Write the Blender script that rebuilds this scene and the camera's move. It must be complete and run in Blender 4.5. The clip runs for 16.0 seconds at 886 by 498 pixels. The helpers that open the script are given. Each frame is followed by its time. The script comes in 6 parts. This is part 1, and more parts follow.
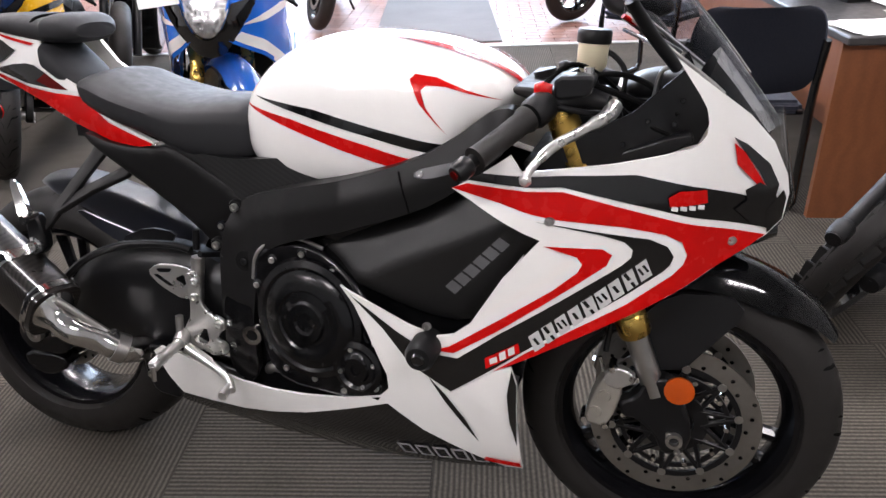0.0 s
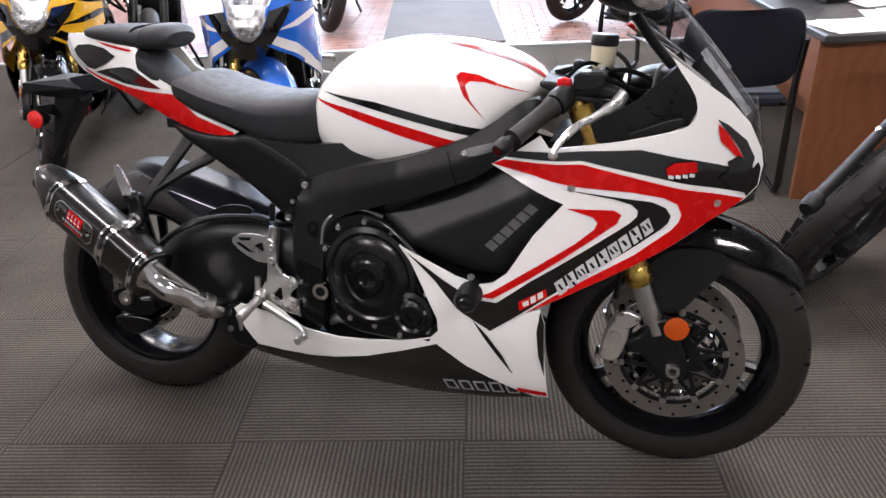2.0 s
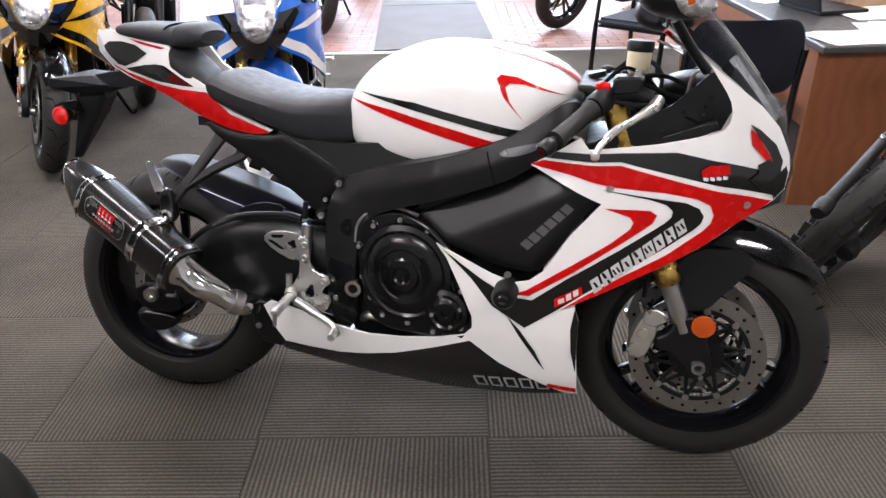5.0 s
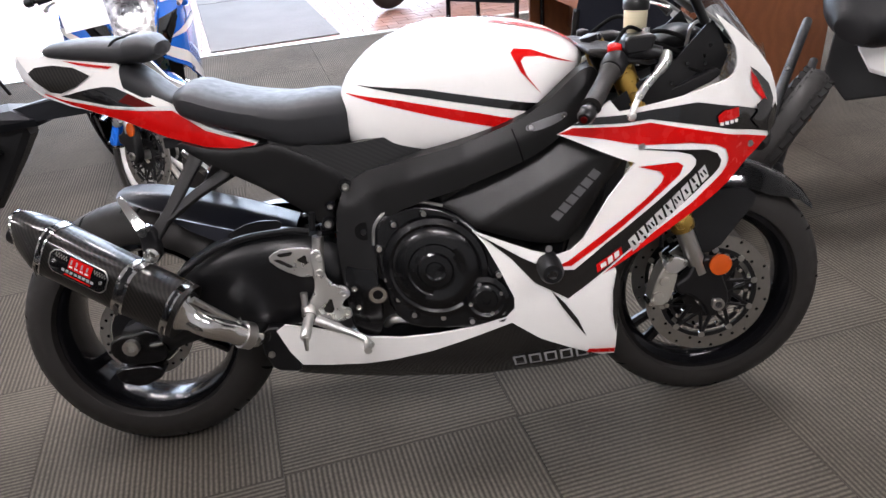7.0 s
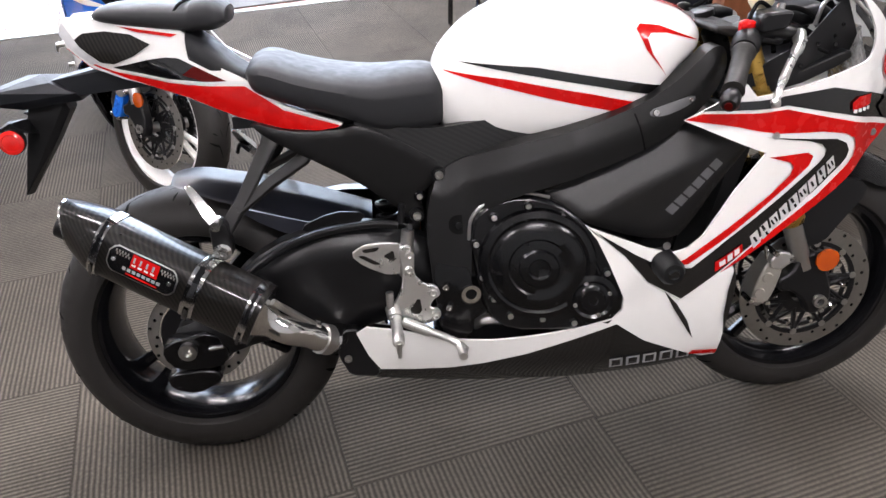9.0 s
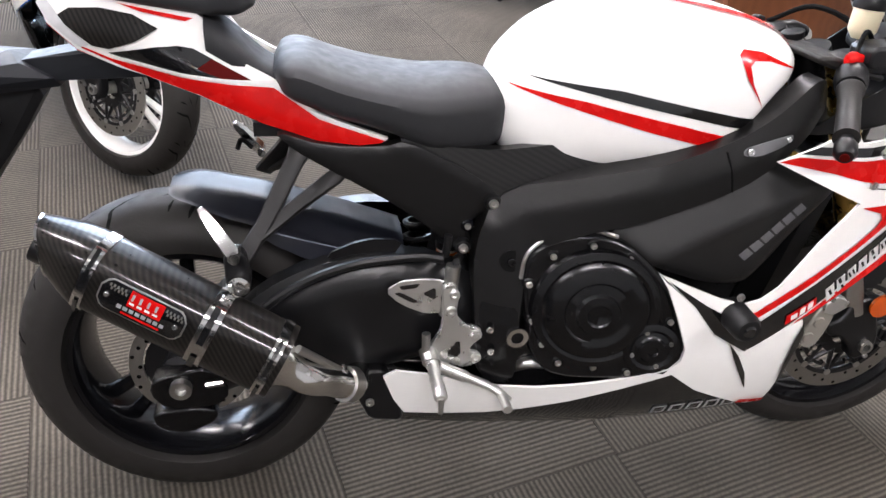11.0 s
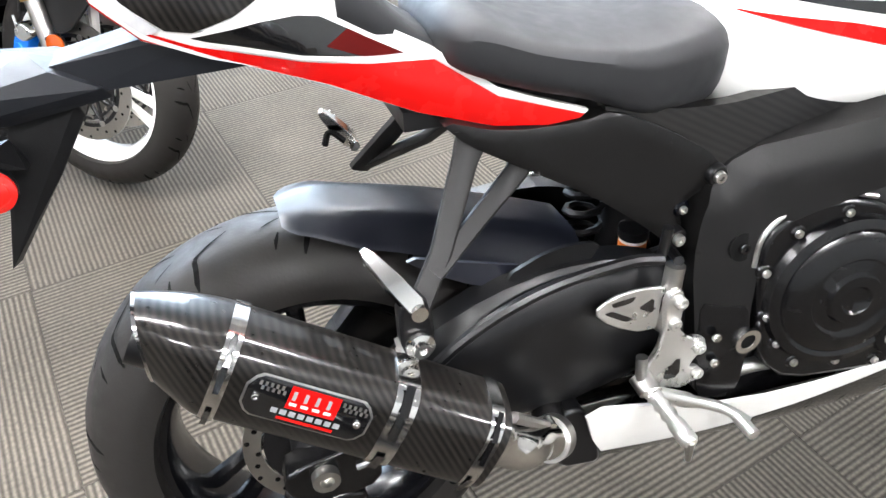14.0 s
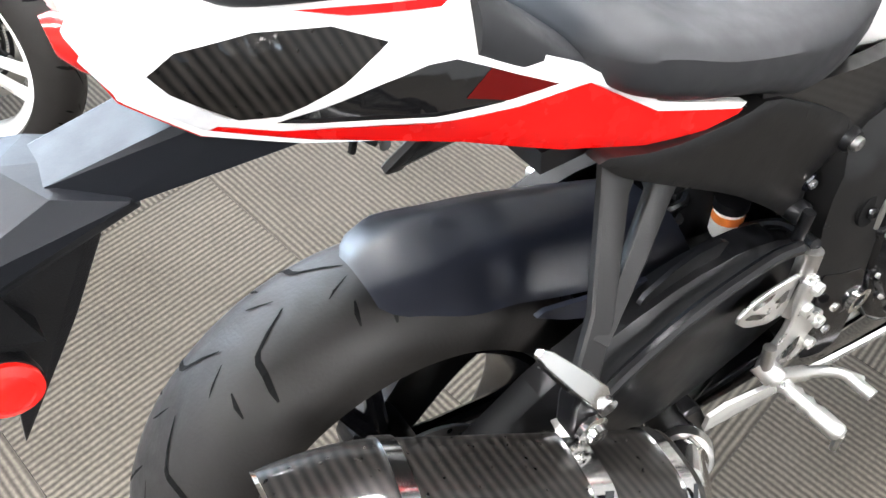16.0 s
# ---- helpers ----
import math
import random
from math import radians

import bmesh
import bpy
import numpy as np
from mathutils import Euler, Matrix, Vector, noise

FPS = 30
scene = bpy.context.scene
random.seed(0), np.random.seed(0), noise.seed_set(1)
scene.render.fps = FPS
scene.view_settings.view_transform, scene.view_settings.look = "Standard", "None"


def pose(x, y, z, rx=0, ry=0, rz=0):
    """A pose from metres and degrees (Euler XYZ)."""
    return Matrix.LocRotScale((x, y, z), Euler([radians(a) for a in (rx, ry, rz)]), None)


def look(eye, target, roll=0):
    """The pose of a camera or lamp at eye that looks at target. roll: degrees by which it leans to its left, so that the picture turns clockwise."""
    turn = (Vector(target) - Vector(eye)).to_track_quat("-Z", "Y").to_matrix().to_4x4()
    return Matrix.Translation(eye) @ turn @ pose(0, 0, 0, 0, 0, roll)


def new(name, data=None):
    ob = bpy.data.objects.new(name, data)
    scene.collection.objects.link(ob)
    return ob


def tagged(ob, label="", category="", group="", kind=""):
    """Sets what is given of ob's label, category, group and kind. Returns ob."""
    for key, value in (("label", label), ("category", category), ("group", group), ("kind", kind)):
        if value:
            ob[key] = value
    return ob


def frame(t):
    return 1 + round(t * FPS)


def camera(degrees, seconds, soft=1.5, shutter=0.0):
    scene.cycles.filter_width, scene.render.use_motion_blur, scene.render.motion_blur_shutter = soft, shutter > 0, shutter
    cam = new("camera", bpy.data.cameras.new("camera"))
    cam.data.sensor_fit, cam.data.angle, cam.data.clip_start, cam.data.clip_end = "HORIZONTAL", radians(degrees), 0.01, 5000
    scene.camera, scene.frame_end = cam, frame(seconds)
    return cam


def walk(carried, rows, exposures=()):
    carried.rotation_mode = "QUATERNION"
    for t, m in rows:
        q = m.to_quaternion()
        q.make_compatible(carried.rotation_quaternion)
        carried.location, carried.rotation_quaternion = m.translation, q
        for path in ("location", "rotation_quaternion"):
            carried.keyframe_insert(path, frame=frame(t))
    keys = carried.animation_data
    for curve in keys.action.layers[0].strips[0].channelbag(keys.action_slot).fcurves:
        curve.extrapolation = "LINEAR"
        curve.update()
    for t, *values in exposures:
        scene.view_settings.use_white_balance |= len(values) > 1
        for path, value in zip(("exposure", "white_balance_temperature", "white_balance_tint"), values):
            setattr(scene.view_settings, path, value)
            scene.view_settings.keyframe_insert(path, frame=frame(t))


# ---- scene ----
cam = camera(62.0, 16.0)
PATH = [
    (0, (1.302, -1.163, 1.263), (0.791, 0.527, 0.323), -2.4),
    (0.5, (1.303, -1.234, 1.286), (0.768, 0.469, 0.384), -3.8),
    (1, (1.309, -1.314, 1.312), (0.759, 0.382, 0.407), -5.2),
    (1.5, (1.307, -1.399, 1.341), (0.783, 0.298, 0.422), -4.6),
    (2, (1.296, -1.461, 1.339), (0.791, 0.23, 0.397), -3.0),
    (2.5, (1.327, -1.502, 1.344), (0.797, 0.177, 0.395), -3.1),
    (3, (1.343, -1.512, 1.375), (0.781, 0.189, 0.485), -3.4),
    (3.5, (1.341, -1.522, 1.386), (0.803, 0.184, 0.492), -2.4),
    (4, (1.316, -1.535, 1.4), (0.823, 0.163, 0.466), -1.6),
    (4.5, (1.287, -1.532, 1.373), (0.844, 0.168, 0.417), 0.3),
    (5, (1.174, -1.53, 1.346), (0.738, 0.185, 0.414), -1.4),
    (5.2, (1.095, -1.541, 1.321), (0.709, 0.193, 0.403), -2.2),
    (7.3, (0.682, -1.506, 1.36), (0.733, 0.231, 0.37), -4.2),
    (7.5, (0.646, -1.497, 1.374), (0.701, 0.243, 0.39), -3.9),
    (8, (0.555, -1.488, 1.364), (0.626, 0.231, 0.344), -3.4),
    (8.5, (0.513, -1.422, 1.361), (0.652, 0.281, 0.322), -2.9),
    (9, (0.438, -1.333, 1.332), (0.587, 0.352, 0.264), -2.2),
    (9.2, (0.437, -1.262, 1.361), (0.573, 0.412, 0.275), -2.1),
    (11.3, (0.199, -1.029, 1.348), (0.566, 0.536, 0.158), 5.3),
    (11.5, (0.167, -1.005, 1.337), (0.54, 0.554, 0.141), 5.2),
    (12, (0.091, -0.931, 1.303), (0.445, 0.616, 0.085), 2.1),
    (12.5, (0.042, -0.858, 1.253), (0.43, 0.676, 0.029), 1.5),
    (13, (0.024, -0.792, 1.24), (0.353, 0.672, -0.082), -0.5),
    (13.5, (0.028, -0.732, 1.231), (0.392, 0.71, -0.106), -1.7),
    (14, (-0.021, -0.658, 1.22), (0.457, 0.782, -0.082), 0.1),
    (14.5, (-0.09, -0.571, 1.223), (0.488, 0.765, -0.148), 2.8),
    (15, (-0.108, -0.498, 1.212), (0.48, 0.723, -0.26), 3.0),
    (15.5, (-0.123, -0.373, 1.229), (0.528, 0.75, -0.292), 3.4),
    (16, (-0.151, -0.287, 1.233), (0.541, 0.737, -0.339), 1.8),
]
walk(cam, [(t, look(eye, target, roll)) for t, eye, target, roll in PATH], [(0, 0.2, 6480, 18), (1.5, 0.17, 6480, 18), (2.5, 0.22, 6480, 18), (4, 0.34, 6480, 18), (5, 0.31, 6480, 18), (7.5, 0.47, 6480, 18), (9, 0.57, 6480, 18), (11.5, 0.8, 6430, 16), (12.2, 1.12, 6380, 11), (13, 1.5, 6330, 11), (14, 1.6, 6330, 11), (16, 1.68, 6330, 11)])

# ---- light ----
world = bpy.data.worlds.new("world")
scene.world = world
world.use_nodes = True
wn = world.node_tree.nodes
sky = wn.new("ShaderNodeTexSky")
sky.sky_type = "NISHITA"
sky.sun_disc = False
sky.sun_elevation, sky.sun_rotation = radians(40), radians(20)
world.node_tree.links.new(sky.outputs[0], wn["Background"].inputs[0])
wn["Background"].inputs[1].default_value = 0.12
sun = new("sun", bpy.data.lights.new("sun", "SUN"))
sun.data.energy, sun.data.angle, sun.data.color = 2.5, radians(0.6), (1.0, 0.95, 0.88)
sun.matrix_world = look((3, 14, 12), (0, 4, 0))


def area(name, eye, target, w, h, power, color):
    lamp = new(name, bpy.data.lights.new(name, "AREA"))
    lamp.data.shape, lamp.data.size, lamp.data.size_y = "RECTANGLE", w, h
    lamp.data.energy, lamp.data.color = power, color
    lamp.matrix_world = look(eye, target)
    return lamp


# added lamp inside the unseen shop windows gives their bluish daylight
area("window_light", (-1.75, 9.15, 2.45), (-0.3, 0, 0.9), 8.0, 3.9, 900, (0.66, 0.83, 1.0))

# ---- materials ----


def mat(name, color, rough=0.5, metal=0.0, coat=0.0, vary=0.15, grain=40.0, blotch=3.0, bump=0.0, bump_scale=300.0, emit=0.0, glass=0.0, spread=0.0, spec=0.5):
    m = bpy.data.materials.new(name)
    m.use_nodes = True
    n, k = m.node_tree.nodes, m.node_tree.links
    b = n["Principled BSDF"]
    b.inputs["Roughness"].default_value = rough
    b.inputs["Metallic"].default_value = metal
    b.inputs["Specular IOR Level"].default_value = spec
    b.inputs["Coat Weight"].default_value = coat
    b.inputs["Coat Roughness"].default_value = 0.04
    b.inputs["Transmission Weight"].default_value = glass
    co = n.new("ShaderNodeTexCoord")
    big, fine = n.new("ShaderNodeTexNoise"), n.new("ShaderNodeTexNoise")
    big.inputs["Scale"].default_value, fine.inputs["Scale"].default_value = blotch, grain
    fine.inputs["Detail"].default_value = 4
    add = n.new("ShaderNodeMath")
    add.operation = "ADD"
    k.new(co.outputs["Object"], big.inputs["Vector"])
    k.new(co.outputs["Object"], fine.inputs["Vector"])
    k.new(big.outputs["Fac"], add.inputs[0])
    k.new(fine.outputs["Fac"], add.inputs[1])
    ramp = n.new("ShaderNodeMapRange")
    ramp.inputs["From Min"].default_value, ramp.inputs["From Max"].default_value = 0.6, 1.4
    ramp.inputs["To Min"].default_value, ramp.inputs["To Max"].default_value = 1 - vary, 1 + vary
    k.new(add.outputs[0], ramp.inputs[0])
    mul = n.new("ShaderNodeVectorMath")
    mul.operation = "SCALE"
    mul.inputs[0].default_value = color
    k.new(ramp.outputs[0], mul.inputs["Scale"])
    out = mul.outputs[0]
    if spread:
        info, rng = n.new("ShaderNodeObjectInfo"), n.new("ShaderNodeMapRange")
        rng.inputs["To Min"].default_value, rng.inputs["To Max"].default_value = 1 - spread, 1 + spread
        k.new(info.outputs["Random"], rng.inputs[0])
        m2 = n.new("ShaderNodeVectorMath")
        m2.operation = "SCALE"
        k.new(out, m2.inputs[0])
        k.new(rng.outputs[0], m2.inputs["Scale"])
        out = m2.outputs[0]
    k.new(out, b.inputs["Base Color"])
    rr = n.new("ShaderNodeMapRange")
    rr.inputs["From Min"].default_value, rr.inputs["From Max"].default_value = 0.3, 0.7
    rr.inputs["To Min"].default_value, rr.inputs["To Max"].default_value = rough * 0.85, min(1, rough * 1.15)
    k.new(fine.outputs["Fac"], rr.inputs[0])
    k.new(rr.outputs[0], b.inputs["Roughness"])
    if bump:
        bn, bt = n.new("ShaderNodeBump"), n.new("ShaderNodeTexNoise")
        bt.inputs["Scale"].default_value = bump_scale
        bn.inputs["Strength"].default_value, bn.inputs["Distance"].default_value = bump, 0.002
        k.new(co.outputs["Object"], bt.inputs["Vector"])
        k.new(bt.outputs["Fac"], bn.inputs["Height"])
        k.new(bn.outputs[0], b.inputs["Normal"])
    if emit:
        b.inputs["Emission Color"].default_value = (*color, 1)
        b.inputs["Emission Strength"].default_value = emit
    return m


def striped(name, dark, light, scale, turn, rough, coat=0.0, bump=0.0, mode="Object", distort=0.0, vary=0.2):
    """Parallel ribs: carpet cords, carbon weave, wood grain."""
    m = mat(name, light, rough, coat=coat, vary=vary, grain=120, blotch=2.5)
    n, k = m.node_tree.nodes, m.node_tree.links
    b = n["Principled BSDF"]
    co = [q for q in n if q.bl_idname == "ShaderNodeTexCoord"][0]
    mp, w, mix = n.new("ShaderNodeMapping"), n.new("ShaderNodeTexWave"), n.new("ShaderNodeMix")
    mp.inputs["Rotation"].default_value = [radians(a) for a in turn]
    w.inputs["Scale"].default_value, w.inputs["Distortion"].default_value = scale, distort
    mix.data_type = "RGBA"
    old = b.inputs["Base Color"].links[0].from_socket
    sc = n.new("ShaderNodeVectorMath")
    sc.operation = "MULTIPLY"
    sc.inputs[1].default_value = [dark[i] / light[i] for i in range(3)]
    k.new(old, sc.inputs[0])
    k.new(co.outputs[mode], mp.inputs[0])
    k.new(mp.outputs[0], w.inputs["Vector"])
    k.new(w.outputs["Fac"], mix.inputs["Factor"])
    k.new(sc.outputs[0], mix.inputs[6])
    k.new(old, mix.inputs[7])
    k.new(mix.outputs[2], b.inputs["Base Color"])
    if bump:
        bn = n.new("ShaderNodeBump")
        bn.inputs["Strength"].default_value, bn.inputs["Distance"].default_value = bump, 0.003
        k.new(w.outputs["Fac"], bn.inputs["Height"])
        k.new(bn.outputs[0], b.inputs["Normal"])
    return m


WHITE = mat("white_paint", (0.87, 0.86, 0.83), 0.22, coat=0.7, vary=0.02)
RED = mat("red_paint", (0.53, 0.005, 0.004), 0.26, coat=0.28, vary=0.04, spec=0.15)
BLUE = mat("blue_paint", (0.01, 0.14, 0.62), 0.22, coat=0.8, vary=0.05)
YELLOW = mat("yellow_paint", (0.80, 0.42, 0.015), 0.25, coat=0.7, vary=0.04)
RIMBLACK = mat("wheel_lacquer", (0.0032, 0.0032, 0.0040), 0.2, coat=0.15, vary=0.1, spec=0.25)
GLOSS = mat("black_paint", (0.004, 0.004, 0.0045), 0.10, coat=0.8, vary=0.1)
SATIN = mat("black_satin", (0.0048, 0.0048, 0.0054), 0.34, vary=0.15, bump=0.05, spec=0.34)
PLASTIC = mat("black_plastic", (0.0065, 0.0065, 0.007), 0.44, vary=0.15, bump=0.18, bump_scale=600, spec=0.26)
SPAR = mat("frame_finish", (0.0060, 0.0058, 0.0058), 0.38, vary=0.12, bump=0.05, spec=0.24)
SHROUD = mat("shroud_plastic", (0.0095, 0.0092, 0.0092), 0.38, vary=0.12, bump=0.1, bump_scale=700, spec=0.4)
ENGINE = mat("engine_black", (0.0026, 0.0026, 0.003), 0.24, coat=0.15, vary=0.15, bump=0.06, bump_scale=400, spec=0.28)
RUBBER = mat("tyre_rubber", (0.0145, 0.0130, 0.0120), 0.56, vary=0.2, bump=0.12, bump_scale=250, spec=0.32)
VINYL = mat("seat_vinyl", (0.024, 0.0245, 0.0265), 0.56, vary=0.04, spec=0.24)
CHROME = mat("polished_steel", (0.72, 0.71, 0.69), 0.13, metal=1.0, vary=0.06)
STEEL = mat("brushed_steel", (0.50, 0.49, 0.47), 0.33, metal=1.0, vary=0.12)
CALIPER = mat("caliper_finish", (0.42, 0.40, 0.35), 0.42, metal=0.7, vary=0.06, bump=0.04, bump_scale=300)
DISC = mat("disc_steel", (0.33, 0.315, 0.29), 0.40, metal=1.0, vary=0.12, grain=90)
ALU = mat("cast_aluminium", (0.66, 0.655, 0.63), 0.30, metal=0.9, vary=0.05, bump=0.03, bump_scale=200)
GOLD = mat("gold_anodised", (0.62, 0.40, 0.10), 0.28, metal=1.0, vary=0.08)
CARBON = striped("carbon_weave", (0.0022, 0.0021, 0.0019), (0.017, 0.0148, 0.013), 42, (0, 20, 0), 0.32, coat=0.4, distort=0.05)
CARBON.node_tree.nodes["Principled BSDF"].inputs["Specular IOR Level"].default_value = 0.2
SHEET = striped("carbon_sheet", (0.0030, 0.0030, 0.0030), (0.0125, 0.0120, 0.0120), 34, (0, 62, 0), 0.34, coat=0.2, distort=0.25)
SMOKE = mat("smoked_screen", (0.02, 0.02, 0.022), 0.04, vary=0.02)
GLASS = mat("clear_lens", (0.05, 0.05, 0.05), 0.03, vary=0.02)
for pane, tint in ((SMOKE, (0.72, 0.73, 0.75, 1)), (GLASS, (0.92, 0.92, 0.92, 1))):
    t = pane.node_tree
    thin, sheen, both = t.nodes.new("ShaderNodeBsdfTransparent"), t.nodes.new("ShaderNodeLayerWeight"), t.nodes.new("ShaderNodeMixShader")
    rise, gain = t.nodes.new("ShaderNodeMath"), t.nodes.new("ShaderNodeMath")
    rise.operation, rise.inputs[1].default_value = "POWER", 3.0
    gain.operation, gain.inputs[1].default_value, gain.inputs[2].default_value = "MULTIPLY_ADD", 0.6, 0.05
    thin.inputs["Color"].default_value = tint
    gloss = t.nodes.new("ShaderNodeBsdfGlossy")
    gloss.inputs["Roughness"].default_value = 0.04
    t.links.new(sheen.outputs["Facing"], rise.inputs[0])
    t.links.new(rise.outputs[0], gain.inputs[0])
    t.links.new(gain.outputs[0], both.inputs[0])
    t.links.new(thin.outputs[0], both.inputs[1])
    t.links.new(gloss.outputs[0], both.inputs[2])
    t.links.new(both.outputs[0], t.nodes["Material Output"].inputs[0])
AMBER = mat("amber_lens", (0.46, 0.066, 0.003), 0.2, vary=0.1, coat=0.6)
REDLENS = mat("red_lens", (0.70, 0.012, 0.008), 0.18, vary=0.1, coat=0.6)
FLUID = mat("brake_fluid_cup", (0.74, 0.66, 0.46), 0.35, vary=0.06)
# light and dark mottling in the base colour paints the sparkle
MIRROR = mat("reflector_sparkle", (0.80, 0.80, 0.80), 0.24, metal=0.85, vary=0.75, grain=75, blotch=55, bump=1.0, bump_scale=75)
LENSGREY = mat("pale_lens", (0.62, 0.62, 0.63), 0.12, coat=0.8, vary=0.12, grain=60, bump=0.5, bump_scale=90)
KNOB = mat("blue_anodised", (0.003, 0.0035, 0.006), 0.25, metal=0.3, vary=0.1)
TREAD = mat("knobbly_rubber", (0.012, 0.0115, 0.011), 0.8, vary=0.25, bump=0.1, spec=0.12)
# matte near-black: painted shade of grooves and holes, also plain black parts
GROOVE = mat("tread_groove", (0.004, 0.004, 0.004), 0.9, spec=0.1)
DECALGREY = mat("grey_print", (0.11, 0.11, 0.115), 0.45)
PALEPRINT = mat("silver_print", (0.30, 0.30, 0.31), 0.45)
FAIRPRINT = mat("pale_print", (0.52, 0.52, 0.51), 0.45, vary=0.08)
PRINT = mat("white_print", (0.72, 0.72, 0.70), 0.45, vary=0.05)
HUGGER = mat("hugger_plastic", (0.010, 0.0115, 0.018), 0.33, vary=0.05, spec=0.75)
CASTING = mat("black_casting", (0.0085, 0.0082, 0.0082), 0.5, vary=0.1, bump=0.06, bump_scale=600, spec=0.3)
DARKRED = mat("dark_red_matte", (0.075, 0.0015, 0.001), 0.5, spec=0.1, vary=0.05)
HANGER = mat("hanger_plastic", (0.0065, 0.0075, 0.010), 0.48, vary=0.1, bump=0.05, bump_scale=700, spec=0.22)
LABEL = mat("orange_label", (0.70, 0.18, 0.03), 0.5)
CARPET = striped("carpet_cord", (0.038, 0.0337, 0.0281), (0.100, 0.0885, 0.074), 25.0, (0, 0, 0), 0.95, bump=0.5, distort=0.6, vary=0.46)
CARPET.node_tree.nodes["Principled BSDF"].inputs["Specular IOR Level"].default_value = 0.1
geo = CARPET.node_tree.nodes.new("ShaderNodeNewGeometry")
for q in [n for n in CARPET.node_tree.nodes if n.bl_idname == "ShaderNodeTexNoise" and n.inputs["Scale"].default_value < 5]:
    q.inputs["Scale"].default_value, q.inputs["Detail"].default_value, q.inputs["Roughness"].default_value = 2.2, 5, 0.62
    CARPET.node_tree.links.new(geo.outputs["Position"], q.inputs["Vector"])
BACKING = mat("carpet_backing", (0.05, 0.046, 0.04), 0.95)
BRICK = mat("paver_clay", (0.25, 0.122, 0.090), 0.45, vary=0.25, grain=30, bump=0.2, bump_scale=120, spread=0.22)
MORTAR = mat("paver_joint", (0.21, 0.185, 0.165), 0.8)
MATGREY = mat("entrance_mat", (0.13, 0.125, 0.125), 0.9, vary=0.15, grain=200, bump=0.4, bump_scale=500)
STRIP = mat("transition_strip", (0.55, 0.55, 0.53), 0.4, metal=0.4)
# unseen walls and ceiling, toned to set how much light they bounce
WALL = mat("wall_paint", (0.27, 0.265, 0.255), 0.7, vary=0.05)
CEIL = mat("ceiling_tile", (0.48, 0.48, 0.48), 0.85, vary=0.06, bump=0.3, bump_scale=150)
WOOD = striped("desk_veneer", (0.215, 0.073, 0.029), (0.245, 0.085, 0.034), 5.0, (0, 0, 0), 0.4, coat=0.1, distort=9.0, vary=0.14)
DESKTOP = mat("desk_top", (0.045, 0.042, 0.042), 0.35, vary=0.15)
FABRIC = mat("chair_fabric", (0.014, 0.016, 0.026), 0.9, vary=0.2, grain=250, bump=0.4, bump_scale=800)
PAPER = mat("paper", (0.78, 0.78, 0.76), 0.7, vary=0.04)
CUP = mat("translucent_plastic", (0.8, 0.82, 0.82), 0.25, vary=0.03, glass=0.5)
GREEN = mat("green_bottle", (0.25, 0.5, 0.06), 0.3, vary=0.1, glass=0.3)
CARD = mat("cardboard", (0.32, 0.2, 0.13), 0.8, vary=0.2)
TUBE = mat("ceiling_diffuser", (1.0, 0.985, 0.97), 0.6, vary=0.01, emit=57.0)
FRAMEWHITE = mat("window_frame_metal", (0.5, 0.5, 0.5), 0.4, metal=0.6)
PANE = mat("window_pane", (0.95, 0.97, 1.0), 0.02, vary=0.01, glass=1.0)
ASPHALT = mat("outside_ground", (0.20, 0.20, 0.19), 0.9)

# ---- mesh tools ----


def finish(name, bm, material, parent=None, label="", smooth=True, bevel=0.0):
    me = bpy.data.meshes.new(name)
    bmesh.ops.recalc_face_normals(bm, faces=bm.faces)
    for f in bm.faces:
        f.smooth = smooth
    bm.to_mesh(me)
    bm.free()
    me.materials.append(material)
    ob = new(name, me)
    if smooth:
        me.set_sharp_from_angle(angle=radians(42))
    if bevel:
        mod = ob.modifiers.new("bevel", "BEVEL")
        mod.width, mod.segments, mod.limit_method, mod.angle_limit = bevel, 2, "ANGLE", radians(45)
    if parent:
        ob.parent = parent
    if label:
        ob["label"] = label
    return ob


part = finish


def curve(xs, ys):
    """A smooth function through the given values."""
    xs, ys = np.array(xs, float), np.array(ys, float)
    d = np.gradient(ys, xs)

    def value(x):
        x = min(max(x, xs[0]), xs[-1])
        i = min(max(int(np.searchsorted(xs, x)) - 1, 0), len(xs) - 2)
        h = xs[i + 1] - xs[i]
        s = (x - xs[i]) / h
        return float((2 * s**3 - 3 * s**2 + 1) * ys[i] + (s**3 - 2 * s**2 + s) * h * d[i] + (3 * s**2 - 2 * s**3) * ys[i + 1] + (s**3 - s**2) * h * d[i + 1])
    return value


def soft(pts, times=1, cut=0.22):
    for _ in range(times):
        res = []
        for i, (x, z) in enumerate(pts):
            u, v = pts[(i + 1) % len(pts)]
            res += [(x + cut * (u - x), z + cut * (v - z)), (u - cut * (u - x), v - cut * (v - z))]
        pts = res
    return pts


